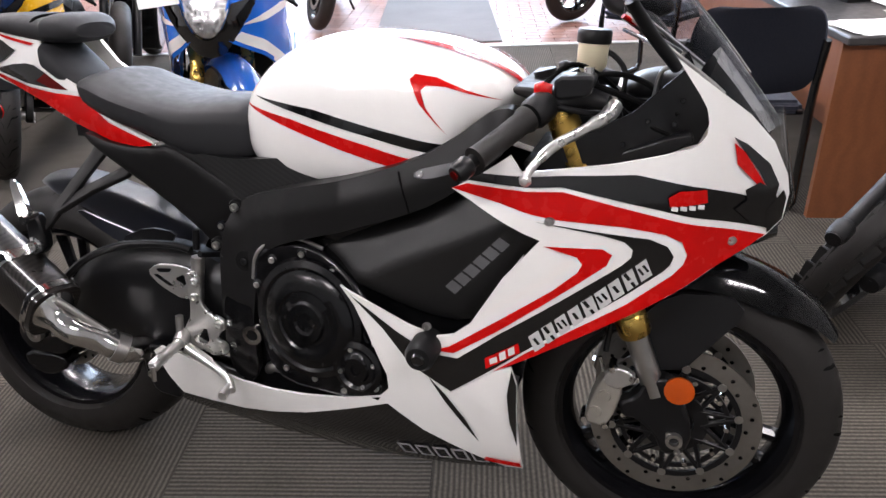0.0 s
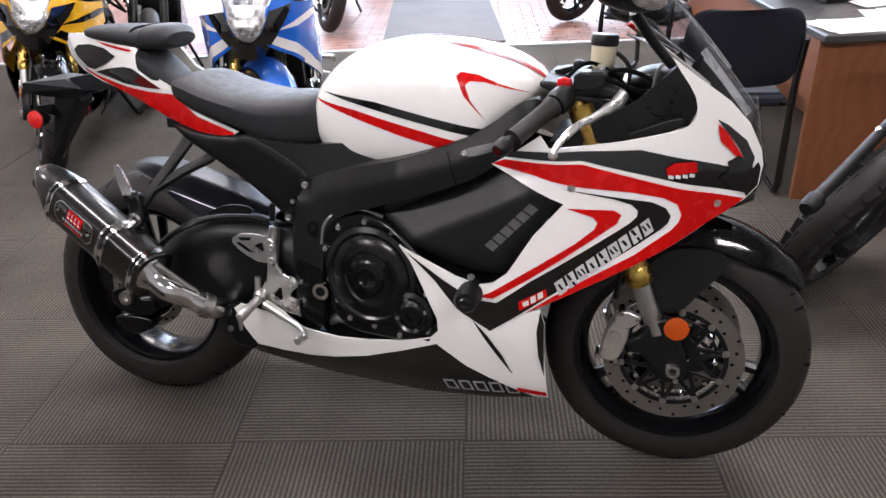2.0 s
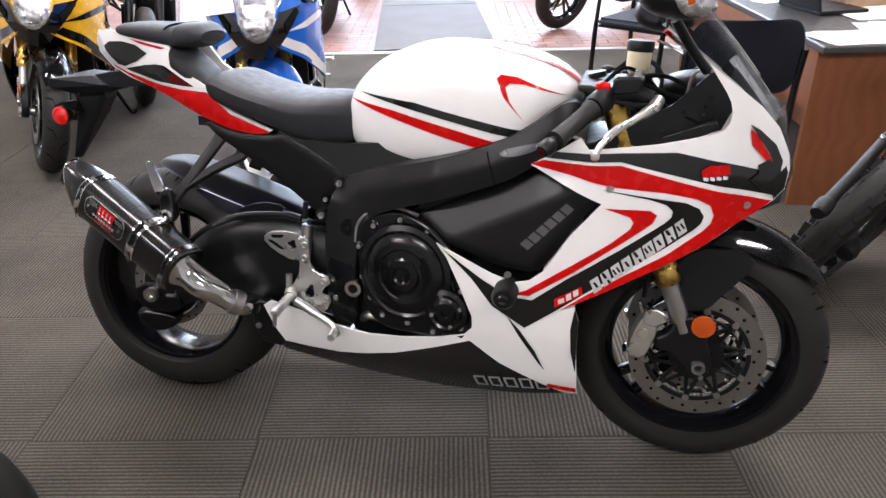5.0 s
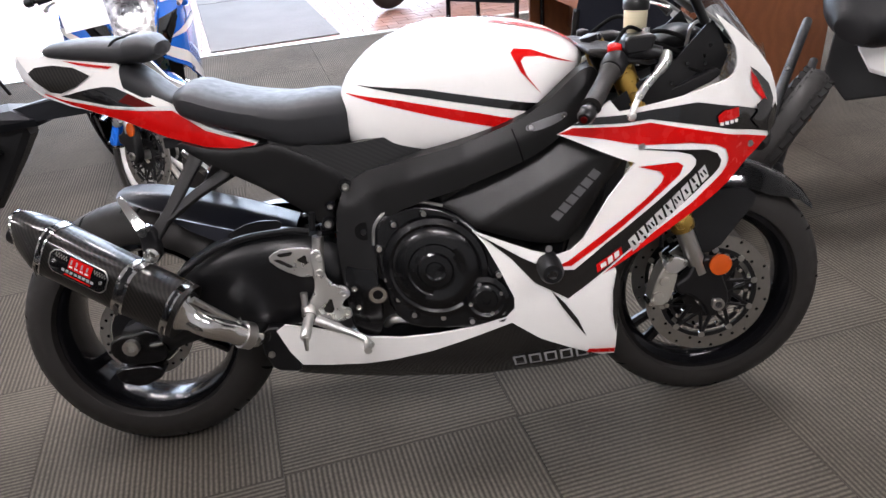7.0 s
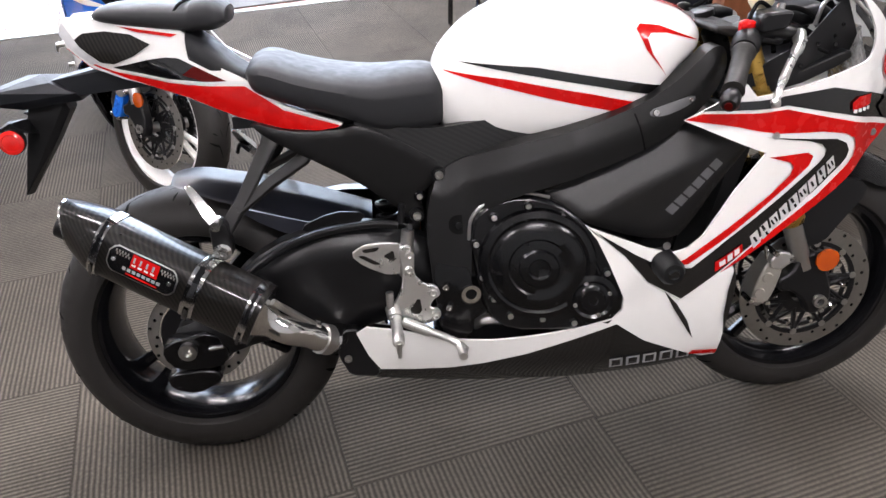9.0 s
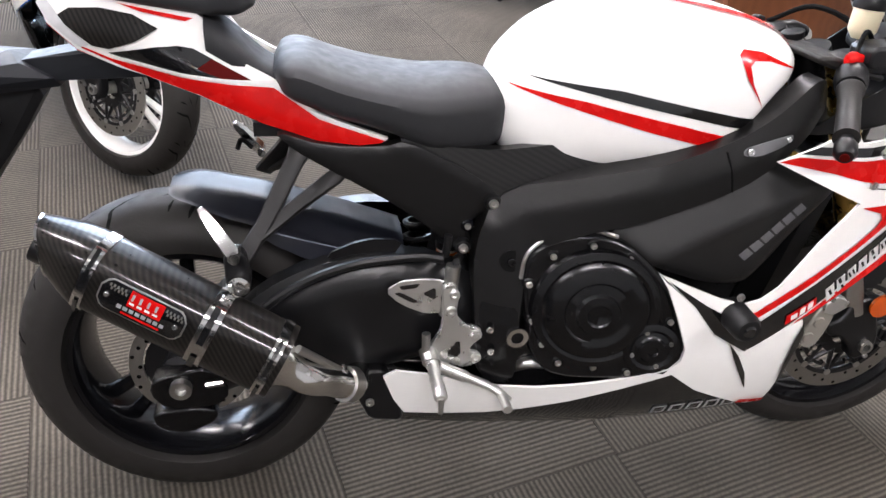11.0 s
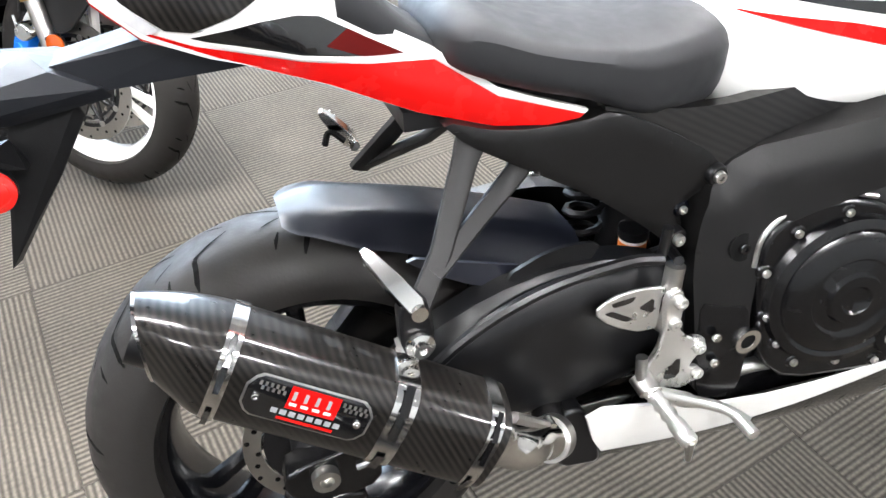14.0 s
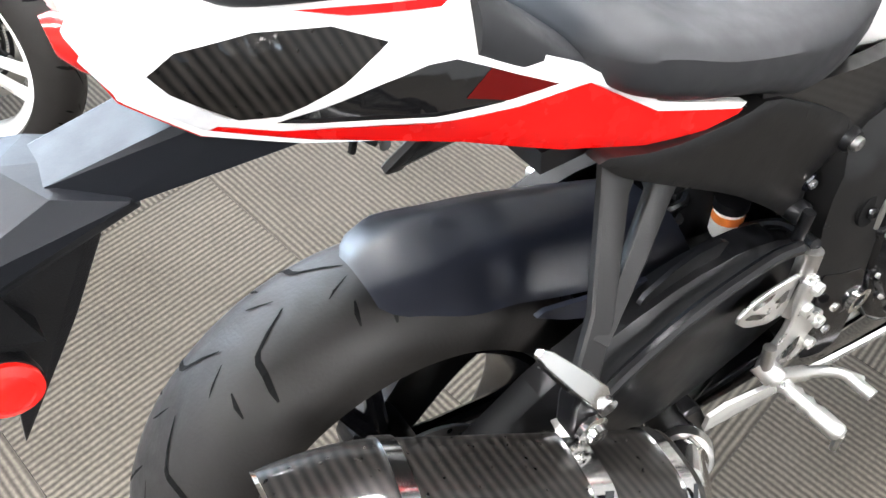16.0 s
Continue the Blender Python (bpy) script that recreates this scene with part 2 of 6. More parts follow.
def flat(pts, step):
    """The side view of a sheet, cut into small faces."""
    bm = bmesh.new()
    bm.faces.new([bm.verts.new((x, 0, z)) for x, z in pts]).normal_update()
    bmesh.ops.triangulate(bm, faces=bm.faces[:])
    for axis, nor in ((0, (1, 0, 0)), (1, (0, 0, 1))):
        v = [p[axis] for p in pts]
        k = math.floor(min(v) / step) + 1
        while k * step < max(v):
            co = (k * step, 0, 0) if axis == 0 else (0, 0, k * step)
            bmesh.ops.bisect_plane(bm, geom=bm.verts[:] + bm.edges[:] + bm.faces[:], plane_co=co, plane_no=nor, dist=1e-5)
            k += 1
    diag = []
    for e in bm.edges:
        d = e.verts[0].co - e.verts[1].co
        if len(e.link_faces) == 2 and abs(d.x) > 1e-5 and abs(d.z) > 1e-5:
            diag.append(e)
    bmesh.ops.dissolve_edges(bm, edges=diag, use_verts=False)
    return bm


def sheet(pts, Y, thick, side=1, step=0.03):
    """A curved panel: outline in the side view, Y(x, z) its outer face."""
    bm = flat(pts, step)
    for v in bm.verts:
        v.co.y = Y(v.co.x, v.co.z)
    if thick:
        faces, inner = bm.faces[:], {}
        rim = [e for e in bm.edges if len(e.link_faces) == 1]
        for v in bm.verts[:]:
            inner[v] = None
        for v in list(inner):
            inner[v] = bm.verts.new(v.co + Vector((0, thick, 0)))
        for e in rim:
            a, b = e.verts
            bm.faces.new((a, b, inner[b], inner[a]))
        for f in faces:
            bm.faces.new([inner[v] for v in reversed(f.verts)])
    if side < 0:
        for v in bm.verts:
            v.co.y = -v.co.y
    return bm


def pillow(pts, Y, rise, reach):
    """Y with its edges rounded off: full height only away from the outline."""
    p = np.array(pts)
    q = np.roll(p, -1, axis=0)
    d = q - p
    dd = np.maximum((d * d).sum(1), 1e-12)

    def value(x, z):
        s = np.clip((((x, z) - p) * d).sum(1) / dd, 0, 1)
        e = p + d * s[:, None] - (x, z)
        t = min(1.0, math.sqrt(float((e * e).sum(1).min())) / reach)
        return Y(x, z) + rise * (1 - t) ** 2
    return value


def prism(pts, y0, y1, hole=()):
    """A plate cut from an outline in the side view."""
    bm = bmesh.new()
    bm.faces.new([bm.verts.new((x, y0, z)) for x, z in pts]).normal_update()
    bmesh.ops.triangulate(bm, faces=bm.faces[:])
    bmesh.ops.dissolve_limit(bm, angle_limit=0.01, verts=bm.verts[:], edges=bm.edges[:])
    ext = bmesh.ops.extrude_face_region(bm, geom=bm.faces[:])
    for v in ext["geom"]:
        if isinstance(v, bmesh.types.BMVert):
            v.co.y = y1
    return bm


def frame_plate(outer, inner, y0, y1):
    """A plate with one opening; both outlines have the same count."""
    bm = bmesh.new()
    n = len(outer)
    rings = [[bm.verts.new((x, y, z)) for x, z in pts] for pts, y in ((outer, y0), (inner, y0), (inner, y1), (outer, y1))]
    for a in range(4):
        for i in range(n):
            p, q = rings[a], rings[(a + 1) % 4]
            bm.faces.new((p[i], p[(i + 1) % n], q[(i + 1) % n], q[i]))
    return bm


def add_into(bm, other):
    me = bpy.data.meshes.new("tmp")
    other.to_mesh(me)
    other.free()
    bm.from_mesh(me)
    bpy.data.meshes.remove(me)
    return bm


def ring_loft(rings, close=True, caps=True):
    bm = bmesh.new()
    vs = [[bm.verts.new(p) for p in r] for r in rings]
    n = len(vs[0])
    for a, b in zip(vs, vs[1:]):
        for i in range(n if close else n - 1):
            bm.faces.new((a[i], a[(i + 1) % n], b[(i + 1) % n], b[i]))
    if caps and close:
        bm.faces.new(vs[0])
        bm.faces.new(vs[-1])
    return bm


def body(sections, n=28, m=30):
    """A hull along x from (x, bottom, top, half width, squareness)."""
    cols = list(zip(*sections))
    par = np.linspace(0, 1, len(sections))
    fs = [curve(par, c) for c in cols]
    rings = []
    for s in np.linspace(0, 1, m):
        x, zb, zt, hw, e = [f(s) for f in fs]
        r = []
        for i in range(n):
            a = 2 * math.pi * i / n
            c, d = math.cos(a), math.sin(a)
            r.append((x, hw * math.copysign(abs(c) ** (2 / e), c), (zb + zt) / 2 + (zt - zb) / 2 * math.copysign(abs(d) ** (2 / e), d)))
        rings.append(r)
    return ring_loft(rings)


def saddle(sections, m=40):
    """A padded seat along x: crowned top, a crease at its edge, sides drawn in."""
    cols = list(zip(*sections))
    par = np.linspace(0, 1, len(sections))
    fs = [curve(par, c) for c in cols]
    side = [(0.0, 1.0), (0.35, 0.985), (0.66, 0.93), (0.86, 0.85), (0.93, 0.80), (1.0, 0.68), (1.0, 0.62), (0.985, 0.40), (0.93, 0.20), (0.84, 0.06), (0.70, 0.0), (0.35, 0.0)]
    rings = []
    for s in np.linspace(0, 1, m):
        x, zb, zt, hw, e = [f(s) for f in fs]
        half = [(x, hw * w, zb + (zt - zb) * h) for w, h in side]
        rings.append(half + [(x, 0.0, zb)] + [(px, -py, pz) for px, py, pz in half[:0:-1]])
    return ring_loft(rings)


def tube(path, radius, seg=10, flat_ratio=1.0):
    """A round bar along points; radius may be one value or one a point."""
    pts = [Vector(p) for p in path]
    rad = radius if isinstance(radius, (list, tuple)) else [radius] * len(pts)
    rings = []
    up = Vector((0.13, 0.29, 0.95))
    for i, p in enumerate(pts):
        d = (pts[min(i + 1, len(pts) - 1)] - pts[max(i - 1, 0)]).normalized()
        u = d.cross(up).normalized()
        v = d.cross(u)
        rings.append([p + rad[i] * (math.cos(a) * u + flat_ratio * math.sin(a) * v) for a in [2 * math.pi * k / seg for k in range(seg)]])
    return ring_loft(rings)


def bend(path, n=5):
    """A smooth path through a few points."""
    pts = [Vector(p) for p in path]
    par = list(range(len(pts)))
    fs = [curve(par, [p[i] for p in pts]) for i in range(3)]
    return [Vector([f(s) for f in fs]) for s in np.linspace(0, len(pts) - 1, (len(pts) - 1) * n + 1)]


def lathe(profile, centre, axis=(0, 1, 0), seg=48, close=False):
    """Turns (radius, along) round an axis."""
    ax = Vector(axis).normalized()
    u = ax.orthogonal().normalized()
    if abs(ax.y) > 0.9:
        u = Vector((1, 0, 0))
    v = ax.cross(u)
    c = Vector(centre)
    rings = [[c + ax * h + r * (math.cos(a) * u + math.sin(a) * v) for a in [2 * math.pi * k / seg for k in range(seg)]] for r, h in profile]
    if close:
        rings.append(rings[0])
    bm = ring_loft(rings, caps=not close)
    bmesh.ops.remove_doubles(bm, verts=bm.verts, dist=1e-6)
    return bm


def cyl(a, b, r, seg=16):
    a, b = Vector(a), Vector(b)
    return lathe([(r, 0), (r, (b - a).length)], a, b - a, seg)


def box(x0, x1, y0, y1, z0, z1):
    bm = bmesh.new()
    bmesh.ops.create_cube(bm, size=1, matrix=Matrix.LocRotScale(((x0 + x1) / 2, (y0 + y1) / 2, (z0 + z1) / 2), None, (x1 - x0, y1 - y0, z1 - z0)))
    return bm


def moved(bm, m):
    bmesh.ops.transform(bm, matrix=m, verts=bm.verts)
    return bm


def bolt(p, r, out, parent, material=STEEL, name="bolt"):
    """A socket-head bolt that stands out from p."""
    bm = lathe([(0.0, 0), (r, 0), (r, 0.6 * r), (0.85 * r, 0.8 * r), (0.45 * r, 0.8 * r), (0.4 * r, 0.4 * r), (0.0, 0.4 * r)], p, out, 12)
    return part(name, bm, material, parent)


def solid(points):
    """A faceted solid round a few corners."""
    bm = bmesh.new()
    for p in points:
        bm.verts.new(p)
    res = bmesh.ops.convex_hull(bm, input=bm.verts[:])
    bmesh.ops.delete(bm, geom=[v for v in bm.verts if not v.link_faces], context="VERTS")
    return bm


def cast_bar(path, widths, thick, facing=(0, -0.75, 0.65)):
    """A flat cast bar along points, its broad side turned to a direction."""
    pts, face = [Vector(p) for p in path], Vector(facing)
    rings = []
    for i, p in enumerate(pts):
        d = (pts[min(i + 1, len(pts) - 1)] - pts[max(i - 1, 0)]).normalized()
        u = d.cross(face).normalized() * widths[i]
        v = u.cross(d).normalized() * thick
        rings.append([p - u * 0.8 - v, p + u * 0.8 - v, p + u - v * 0.6, p + u + v * 0.6, p + u * 0.8 + v, p - u * 0.8 + v, p - u + v * 0.6, p - u - v * 0.6])
    return ring_loft(rings)


def ribbon(path, widths, tree, lift):
    """A painted line that hugs a surface."""
    pts = bend(path, 6)
    par = np.linspace(0, 1, len(widths))
    rings = []
    for i, p in enumerate(pts):
        q, nor, _, _ = tree.find_nearest(p)
        d = (pts[min(i + 1, len(pts) - 1)] - pts[max(i - 1, 0)]).normalized()
        u = d.cross(nor).normalized()
        w = float(np.interp(i / (len(pts) - 1), par, widths)) / 2
        row = []
        for k in (-1, -0.5, 0, 0.5, 1):
            a, m, _, _ = tree.find_nearest(q + u * w * k)
            row.append(a + m * lift * (1 if m.dot(a - Vector((a.x, 0, 0.86))) > 0 else -1))
        rings.append(row)
    return ring_loft(rings, close=False)


def face_of(pts, X, step=0.02):
    """A curved panel: outline in the front view, X(y, z) its outer face."""
    bm = flat(pts, step)
    for v in bm.verts:
        y, z = v.co.x, v.co.z
        v.co = Vector((X(y, z), y, z))
    return bm


def thing(name, m, label, category, group="", kind=""):
    ob = new(name)
    ob.empty_display_size = 0.2
    ob.matrix_world = m
    return tagged(ob, label, category, group, kind)


from mathutils.bvhtree import BVHTree


def side_of(bm):
    """Y(x, z) of a hull's right-hand face."""
    tree = BVHTree.FromBMesh(bm)

    def Y(x, z):
        hit = tree.ray_cast(Vector((x, -1.5, z)), Vector((0, 1, 0)))[0]
        if hit is None:
            hit = tree.find_nearest(Vector((x, -0.3, z)))[0]
        return hit.y
    return Y

# ---- the room ----
GRID = 13.0  # turn of the carpet tiles against the motorcycle
ROOM = pose(0.317, -0.20, 0, 0, 0, GRID)
T, LINE, FRONT, TALL = 0.61, 4.42, 9.9, 4.7


def structure(name, bm, material, label, category, smooth=False):
    return tagged(finish(name, bm, material, None, "", smooth), label, category, "", "structure")


def slab(name, x0, x1, y0, y1, z0, z1, material, label, category):
    ob = structure(name, box(x0, x1, y0, y1, z0, z1), material, label, category)
    ob.matrix_world = ROOM
    return ob


floor = slab("floor", -9 * T, 7 * T, -7 * T, LINE, -0.10, -0.012, BACKING, "grey-brown corded carpet tiles laid in quarter turns", "floor")
floor_entry = slab("floor_entrance", -9 * T, 7 * T, LINE, FRONT, -0.10, -0.016, MORTAR, "red clay pavers towards the entrance", "floor")
slab("ground", -60, 60, FRONT + 0.25, 120, -0.2, -0.05, ASPHALT, "pale pavement outside the showroom windows", "ground")
slab("wall_south", -9 * T - 0.2, 7 * T + 0.2, -7 * T - 0.2, -7 * T, -0.1, 3.2, WALL, "plain grey wall out of view", "wall")
slab("wall_west", -9 * T - 0.2, -9 * T, -7 * T, FRONT, -0.1, TALL, WALL, "plain grey wall out of view", "wall")
slab("wall_east", 7 * T, 7 * T + 0.2, -7 * T, FRONT, -0.1, TALL, WALL, "plain grey wall out of view", "wall")
slab("ceiling", -9 * T - 0.2, 7 * T + 0.2, -7 * T - 0.2, LINE, 3.2, 3.35, CEIL, "white acoustic panel ceiling", "ceiling")
# unseen raised ceiling and header, added to let the tall windows shine in
slab("ceiling_entrance", -9 * T - 0.2, 7 * T + 0.2, LINE, FRONT + 0.2, TALL, TALL + 0.15, CEIL, "unseen ceiling raised to clear the tall windows", "ceiling")
slab("wall_header", -9 * T, 7 * T, LINE - 0.1, LINE, 3.35, TALL, WALL, "unseen wall closing the step between the ceilings", "wall")
# unseen front, set near and tall so its light mirrors in glossy tops
TOP = TALL - 0.3
bm = box(-9 * T - 0.2, 7 * T + 0.2, FRONT, FRONT + 0.2, -0.1, 0.35)
add_into(bm, box(-9 * T - 0.2, 7 * T + 0.2, FRONT, FRONT + 0.2, TOP, TALL))
for x in (-9 * T - 0.2, -3.6, -1.2, 1.2, 7 * T - 0.2):
    add_into(bm, box(x, x + 0.4 if x in (-9 * T - 0.2, 7 * T - 0.2) else x + 0.12, FRONT, FRONT + 0.2, 0.35, TOP))
wall_n = structure("wall_north", bm, WALL, "shop front wall with wide window openings", "wall")
wall_n.matrix_world = ROOM
for i, (x0, x1) in enumerate(((-9 * T + 0.2, -3.6), (-3.48, -1.2), (-1.08, 1.2), (1.32, 7 * T - 0.2))):
    w = tagged(new("window_%d" % (i + 1)), "tall shop window in a grey metal frame", "window", "shop windows", "structure")
    w.matrix_world = ROOM
    outer = [(x0, 0.35), (x1, 0.35), (x1, TOP), (x0, TOP)]
    inner = [(x0 + 0.06, 0.41), (x1 - 0.06, 0.41), (x1 - 0.06, TOP - 0.06), (x0 + 0.06, TOP - 0.06)]
    part("window_frame", frame_plate(outer, inner, FRONT + 0.06, FRONT + 0.14), FRAMEWHITE, w, smooth=False)
    pane = part("pane", box(x0 + 0.06, x1 - 0.06, FRONT + 0.09, FRONT + 0.10, 0.41, TOP - 0.06), PANE, w, smooth=False)
    pane.visible_shadow = False

# transition strip between the two floors
slab("trim", -9 * T, 7 * T, LINE - 0.03, LINE + 0.03, -0.016, 0.008, STRIP, "worn pale metal strip between carpet and pavers", "trim")

# carpet tiles, in quarter turns
def tile_mesh():
    bm = bmesh.new()
    h = T / 2 - 0.0006
    bmesh.ops.create_cube(bm, size=1, matrix=Matrix.LocRotScale((0, 0, -0.006), None, (2 * h, 2 * h, 0.012)))
    me = bpy.data.meshes.new("carpet_tile")
    bm.to_mesh(me)
    bm.free()
    me.materials.append(CARPET)
    return me


TILE = tile_mesh()
for i in range(-9, 7):
    for j in range(-7, 7):
        t = new("carpet_tile", TILE)
        t.parent = floor
        t.matrix_basis = pose((i + 0.5) * T, (j + 0.5) * T, 0.0005 * ((i * 7 + j * 3) % 3), 0, 0, 90 * ((i + j + 1) % 2))

CUT = TILE.copy()
for v in CUT.vertices:
    v.co.y = -T / 2 + (LINE - 7 * T) * (v.co.y > 0)
for i in range(-9, 7):
    t = new("carpet_tile", CUT)
    t.parent = floor
    t.matrix_basis = pose((i + 0.5) * T, 7.5 * T, 0)

# ceiling lights
for i in range(3):
    for j in range(4):
        m = ROOM @ pose(-3.4 + 2.9 * i, (-2.4, 1.0, 4.0, 7.4)[j], 3.2 if j < 3 else TALL)
        lamp = thing("ceiling_light", m, "long fluorescent ceiling lamp with a white diffuser", "lamp", "ceiling lights")
        part("lamp_frame", frame_plate([(-0.63, -0.170), (0.63, -0.170), (0.63, 0.170), (-0.63, 0.170)], [(-0.61, -0.150), (0.61, -0.150), (0.61, 0.150), (-0.61, 0.150)], 0, 0.05), FRAMEWHITE, lamp, smooth=False).matrix_basis = pose(0, 0, 0, 90)
        part("diffuser", box(-0.608, 0.608, -0.148, 0.148, -0.03, -0.012), TUBE, lamp, smooth=False)

# ---- the motorcycles ----
STEER_AT, STEER_AX = Vector((1.175, 0, 0.84)), Vector((-0.40, 0, 0.917))


def fairing_y():
    a = curve([0.35, 0.6, 0.8, 1.0, 1.1, 1.2, 1.31, 1.37, 1.44, 1.5, 1.56], [0.195, 0.225, 0.245, 0.252, 0.248, 0.228, 0.195, 0.172, 0.118, 0.078, 0.02])
    b = curve([0.10, 0.17, 0.25, 0.32, 0.42, 0.55, 0.9, 1.1], [0.42, 0.58, 0.80, 0.9, 0.99, 1.0, 0.97, 0.72])

    def value(x, z):
        pinch = 0.047 * max(0, min(1, (1.13 - x) / 0.13)) * max(0, min(1, (z - 0.69) / 0.06))
        return pinch - a(x) * b(z)
    return value


FY = fairing_y()


def wheel(bike, name, c, R, half, rim_r, M, paint, stripe=None, spokes=3, tread=True):
    """A cast wheel; M turns it with the steering."""
    x, y, z = c
    w = part(name, moved(lathe([(0.035, -half * 0.75), (0.04, -half * 0.4), (0.04, half * 0.4), (0.035, half * 0.75), (0.014, half * 0.75), (0.014, -half * 0.75)], c, seg=32, close=True), M), SATIN, bike, "black wheel hub")
    prof = []
    for k in range(17):
        a = math.pi * (k / 16 - 0.5) * 1.06
        prof.append((R - (R - rim_r) * 0.98 * (1 - math.cos(a)) ** 1.15 * 0.86, half * math.sin(a) * (1.0 if abs(a) < 1.5 else 0.97)))
    prof = [(rim_r, -half * 0.80)] + prof + [(rim_r, half * 0.80)]
    part("tyre", moved(lathe(prof, c, seg=72, close=True), M), RUBBER, w)
    e = half * 0.80
    rimp = [(rim_r + 0.006, -e), (rim_r + 0.006, -e + 0.008), (rim_r - 0.014, -e + 0.012), (rim_r - 0.018, -e + 0.03), (rim_r - 0.020, 0), (rim_r - 0.018, e - 0.03), (rim_r - 0.014, e - 0.012), (rim_r + 0.006, e - 0.008), (rim_r + 0.006, e), (rim_r - 0.010, e), (rim_r - 0.019, e - 0.014), (rim_r - 0.027, 0.02), (rim_r - 0.027, -0.02), (rim_r - 0.019, -e + 0.014), (rim_r - 0.010, -e)]
    part("rim", moved(lathe(rimp, c, seg=64, close=True), M), paint, w)
    if stripe:
        part("rim_stripe", moved(lathe([(rim_r + 0.004, -e - 0.001), (rim_r - 0.03, -e + 0.006), (rim_r - 0.03, -e + 0.010), (rim_r + 0.004, -e + 0.003)], c, seg=64, close=True), M), stripe, w)
    for k in range(spokes):
        for s in (-1, 1):
            a = radians(100 + 360 / spokes * k)
            b = a + s * radians(9)
            u = Vector((math.cos(a), 0, math.sin(a)))
            v = Vector((math.cos(b), 0, math.sin(b)))
            p, q = Vector(c) + 0.03 * u, Vector(c) + (rim_r - 0.024) * v
            mid = (p + q) / 2 + 0.004 * s * Vector((-u.z, 0, u.x))
            part("spoke", moved(tube([p, mid, q], [0.016, 0.012, 0.015], 8, 1.0), M), paint, w)
    if tread:
        # dark strips laid on the rubber paint the shade in its grooves
        bm = bmesh.new()
        n = 13
        for k in range(n):
            for s in (-1, 1):
                a0 = 2 * math.pi * (k + 0.25 * s) / n
                cuts = (([(0.06, -0.02), (0.20, 0.05), (0.34, 0.12), (0.42, 0.135), (0.56, 0.14), (0.70, 0.155), (0.80, 0.165)], 0.0078), ([(0.46, 0.26), (0.58, 0.275), (0.70, 0.285)], 0.0058), ([(0.12, 0.235), (0.22, 0.29), (0.30, 0.325)], 0.0058))
                for line, wide in cuts:
                    pts = []
                    for f, turn in line:
                        t = math.asin(f)
                        pts.append((a0 + turn, half * f * s, R - (R - rim_r) * 0.98 * (1 - math.cos(t)) ** 1.15 * 0.86 + 0.0006))
                    for i, ((a1, y1, r1), (a2, y2, r2)) in enumerate(zip(pts, pts[1:])):
                        w1 = wide / R * (0.35 if i == 0 else 1) / 2
                        w2 = wide / R * (0.35 if i == len(pts) - 2 else 1) / 2
                        vs = [bm.verts.new((c[0] + r * math.cos(a), c[1] + y, c[2] + r * math.sin(a))) for a, y, r in ((a1 - w1, y1, r1), (a1 + w1, y1, r1), (a2 + w2, y2, r2), (a2 - w2, y2, r2))]
                        bm.faces.new(vs)
        tagged(part("tread_groove", moved(bm, M), GROOVE, w), kind="stuff")
    return w


def brake_disc(parent, c, r, y, M, carrier=True):
    x, _, z = c
    bm = lathe([(r, y - 0.0025), (r, y + 0.0025), (r * 0.78, y + 0.0025), (r * 0.78, y - 0.0025)], (x, 0, z), seg=56, close=True)
    d = part("brake_disc", moved(bm, M), DISC, parent)
    # black discs on both faces stand in for the dark of drilled holes
    holes = bmesh.new()
    n = 30
    for k in range(n):
        a = 2 * math.pi * k / n
        rr = r * (0.82, 0.885, 0.95)[k % 3]
        for s in (-1, 1):
            add_into(holes, lathe([(0.0, 0), (0.0042, 0)], (x + rr * math.cos(a), y + s * 0.0029, z + rr * math.sin(a)), seg=8))
    tagged(part("vent_hole", moved(holes, M), GLOSS, d), kind="stuff")
    if carrier:
        for k in range(10):
            a = 2 * math.pi * k / 10
            u = Vector((math.cos(a), 0, math.sin(a)))
            v = Vector((math.cos(a + 0.22), 0, math.sin(a + 0.22)))
            o = Vector((x, y, z))
            w = Vector((math.cos(a + 0.63), 0, math.sin(a + 0.63)))
            part("carrier_arm", moved(tube([o + 0.050 * u, o + r * 0.76 * v], [0.0055, 0.0045], 6), M), SATIN, d)
            part("carrier_arm", moved(tube([o + 0.050 * w, o + r * 0.76 * v], [0.0055, 0.0045], 6), M), SATIN, d)
            part("carrier_rivet", moved(lathe([(0.0, -0.006), (0.005, -0.006), (0.005, 0.006), (0.0, 0.006)], o + r * 0.60 * w, seg=8), M), CHROME, d)
            part("carrier_button", moved(lathe([(0.0, -0.005), (0.008, -0.005), (0.008, 0.005), (0.0, 0.005)], o + r * 0.74 * v, seg=10), M), STEEL, d)
        for rr, hw in ((r * 0.62, 0.004), (r * 0.745, 0.005)):
            part("carrier_ring", moved(lathe([(rr + hw, y - 0.003), (rr + hw, y + 0.003), (rr - hw, y + 0.003), (rr - hw, y - 0.003)], (x, 0, z), seg=48, close=True), M), SATIN, d)
        part("carrier_ring", moved(lathe([(0.062, y - 0.004), (0.062, y + 0.004), (0.036, y + 0.004), (0.036, y - 0.004)], (x, 0, z), seg=32, close=True), M), SATIN, d)
    return d


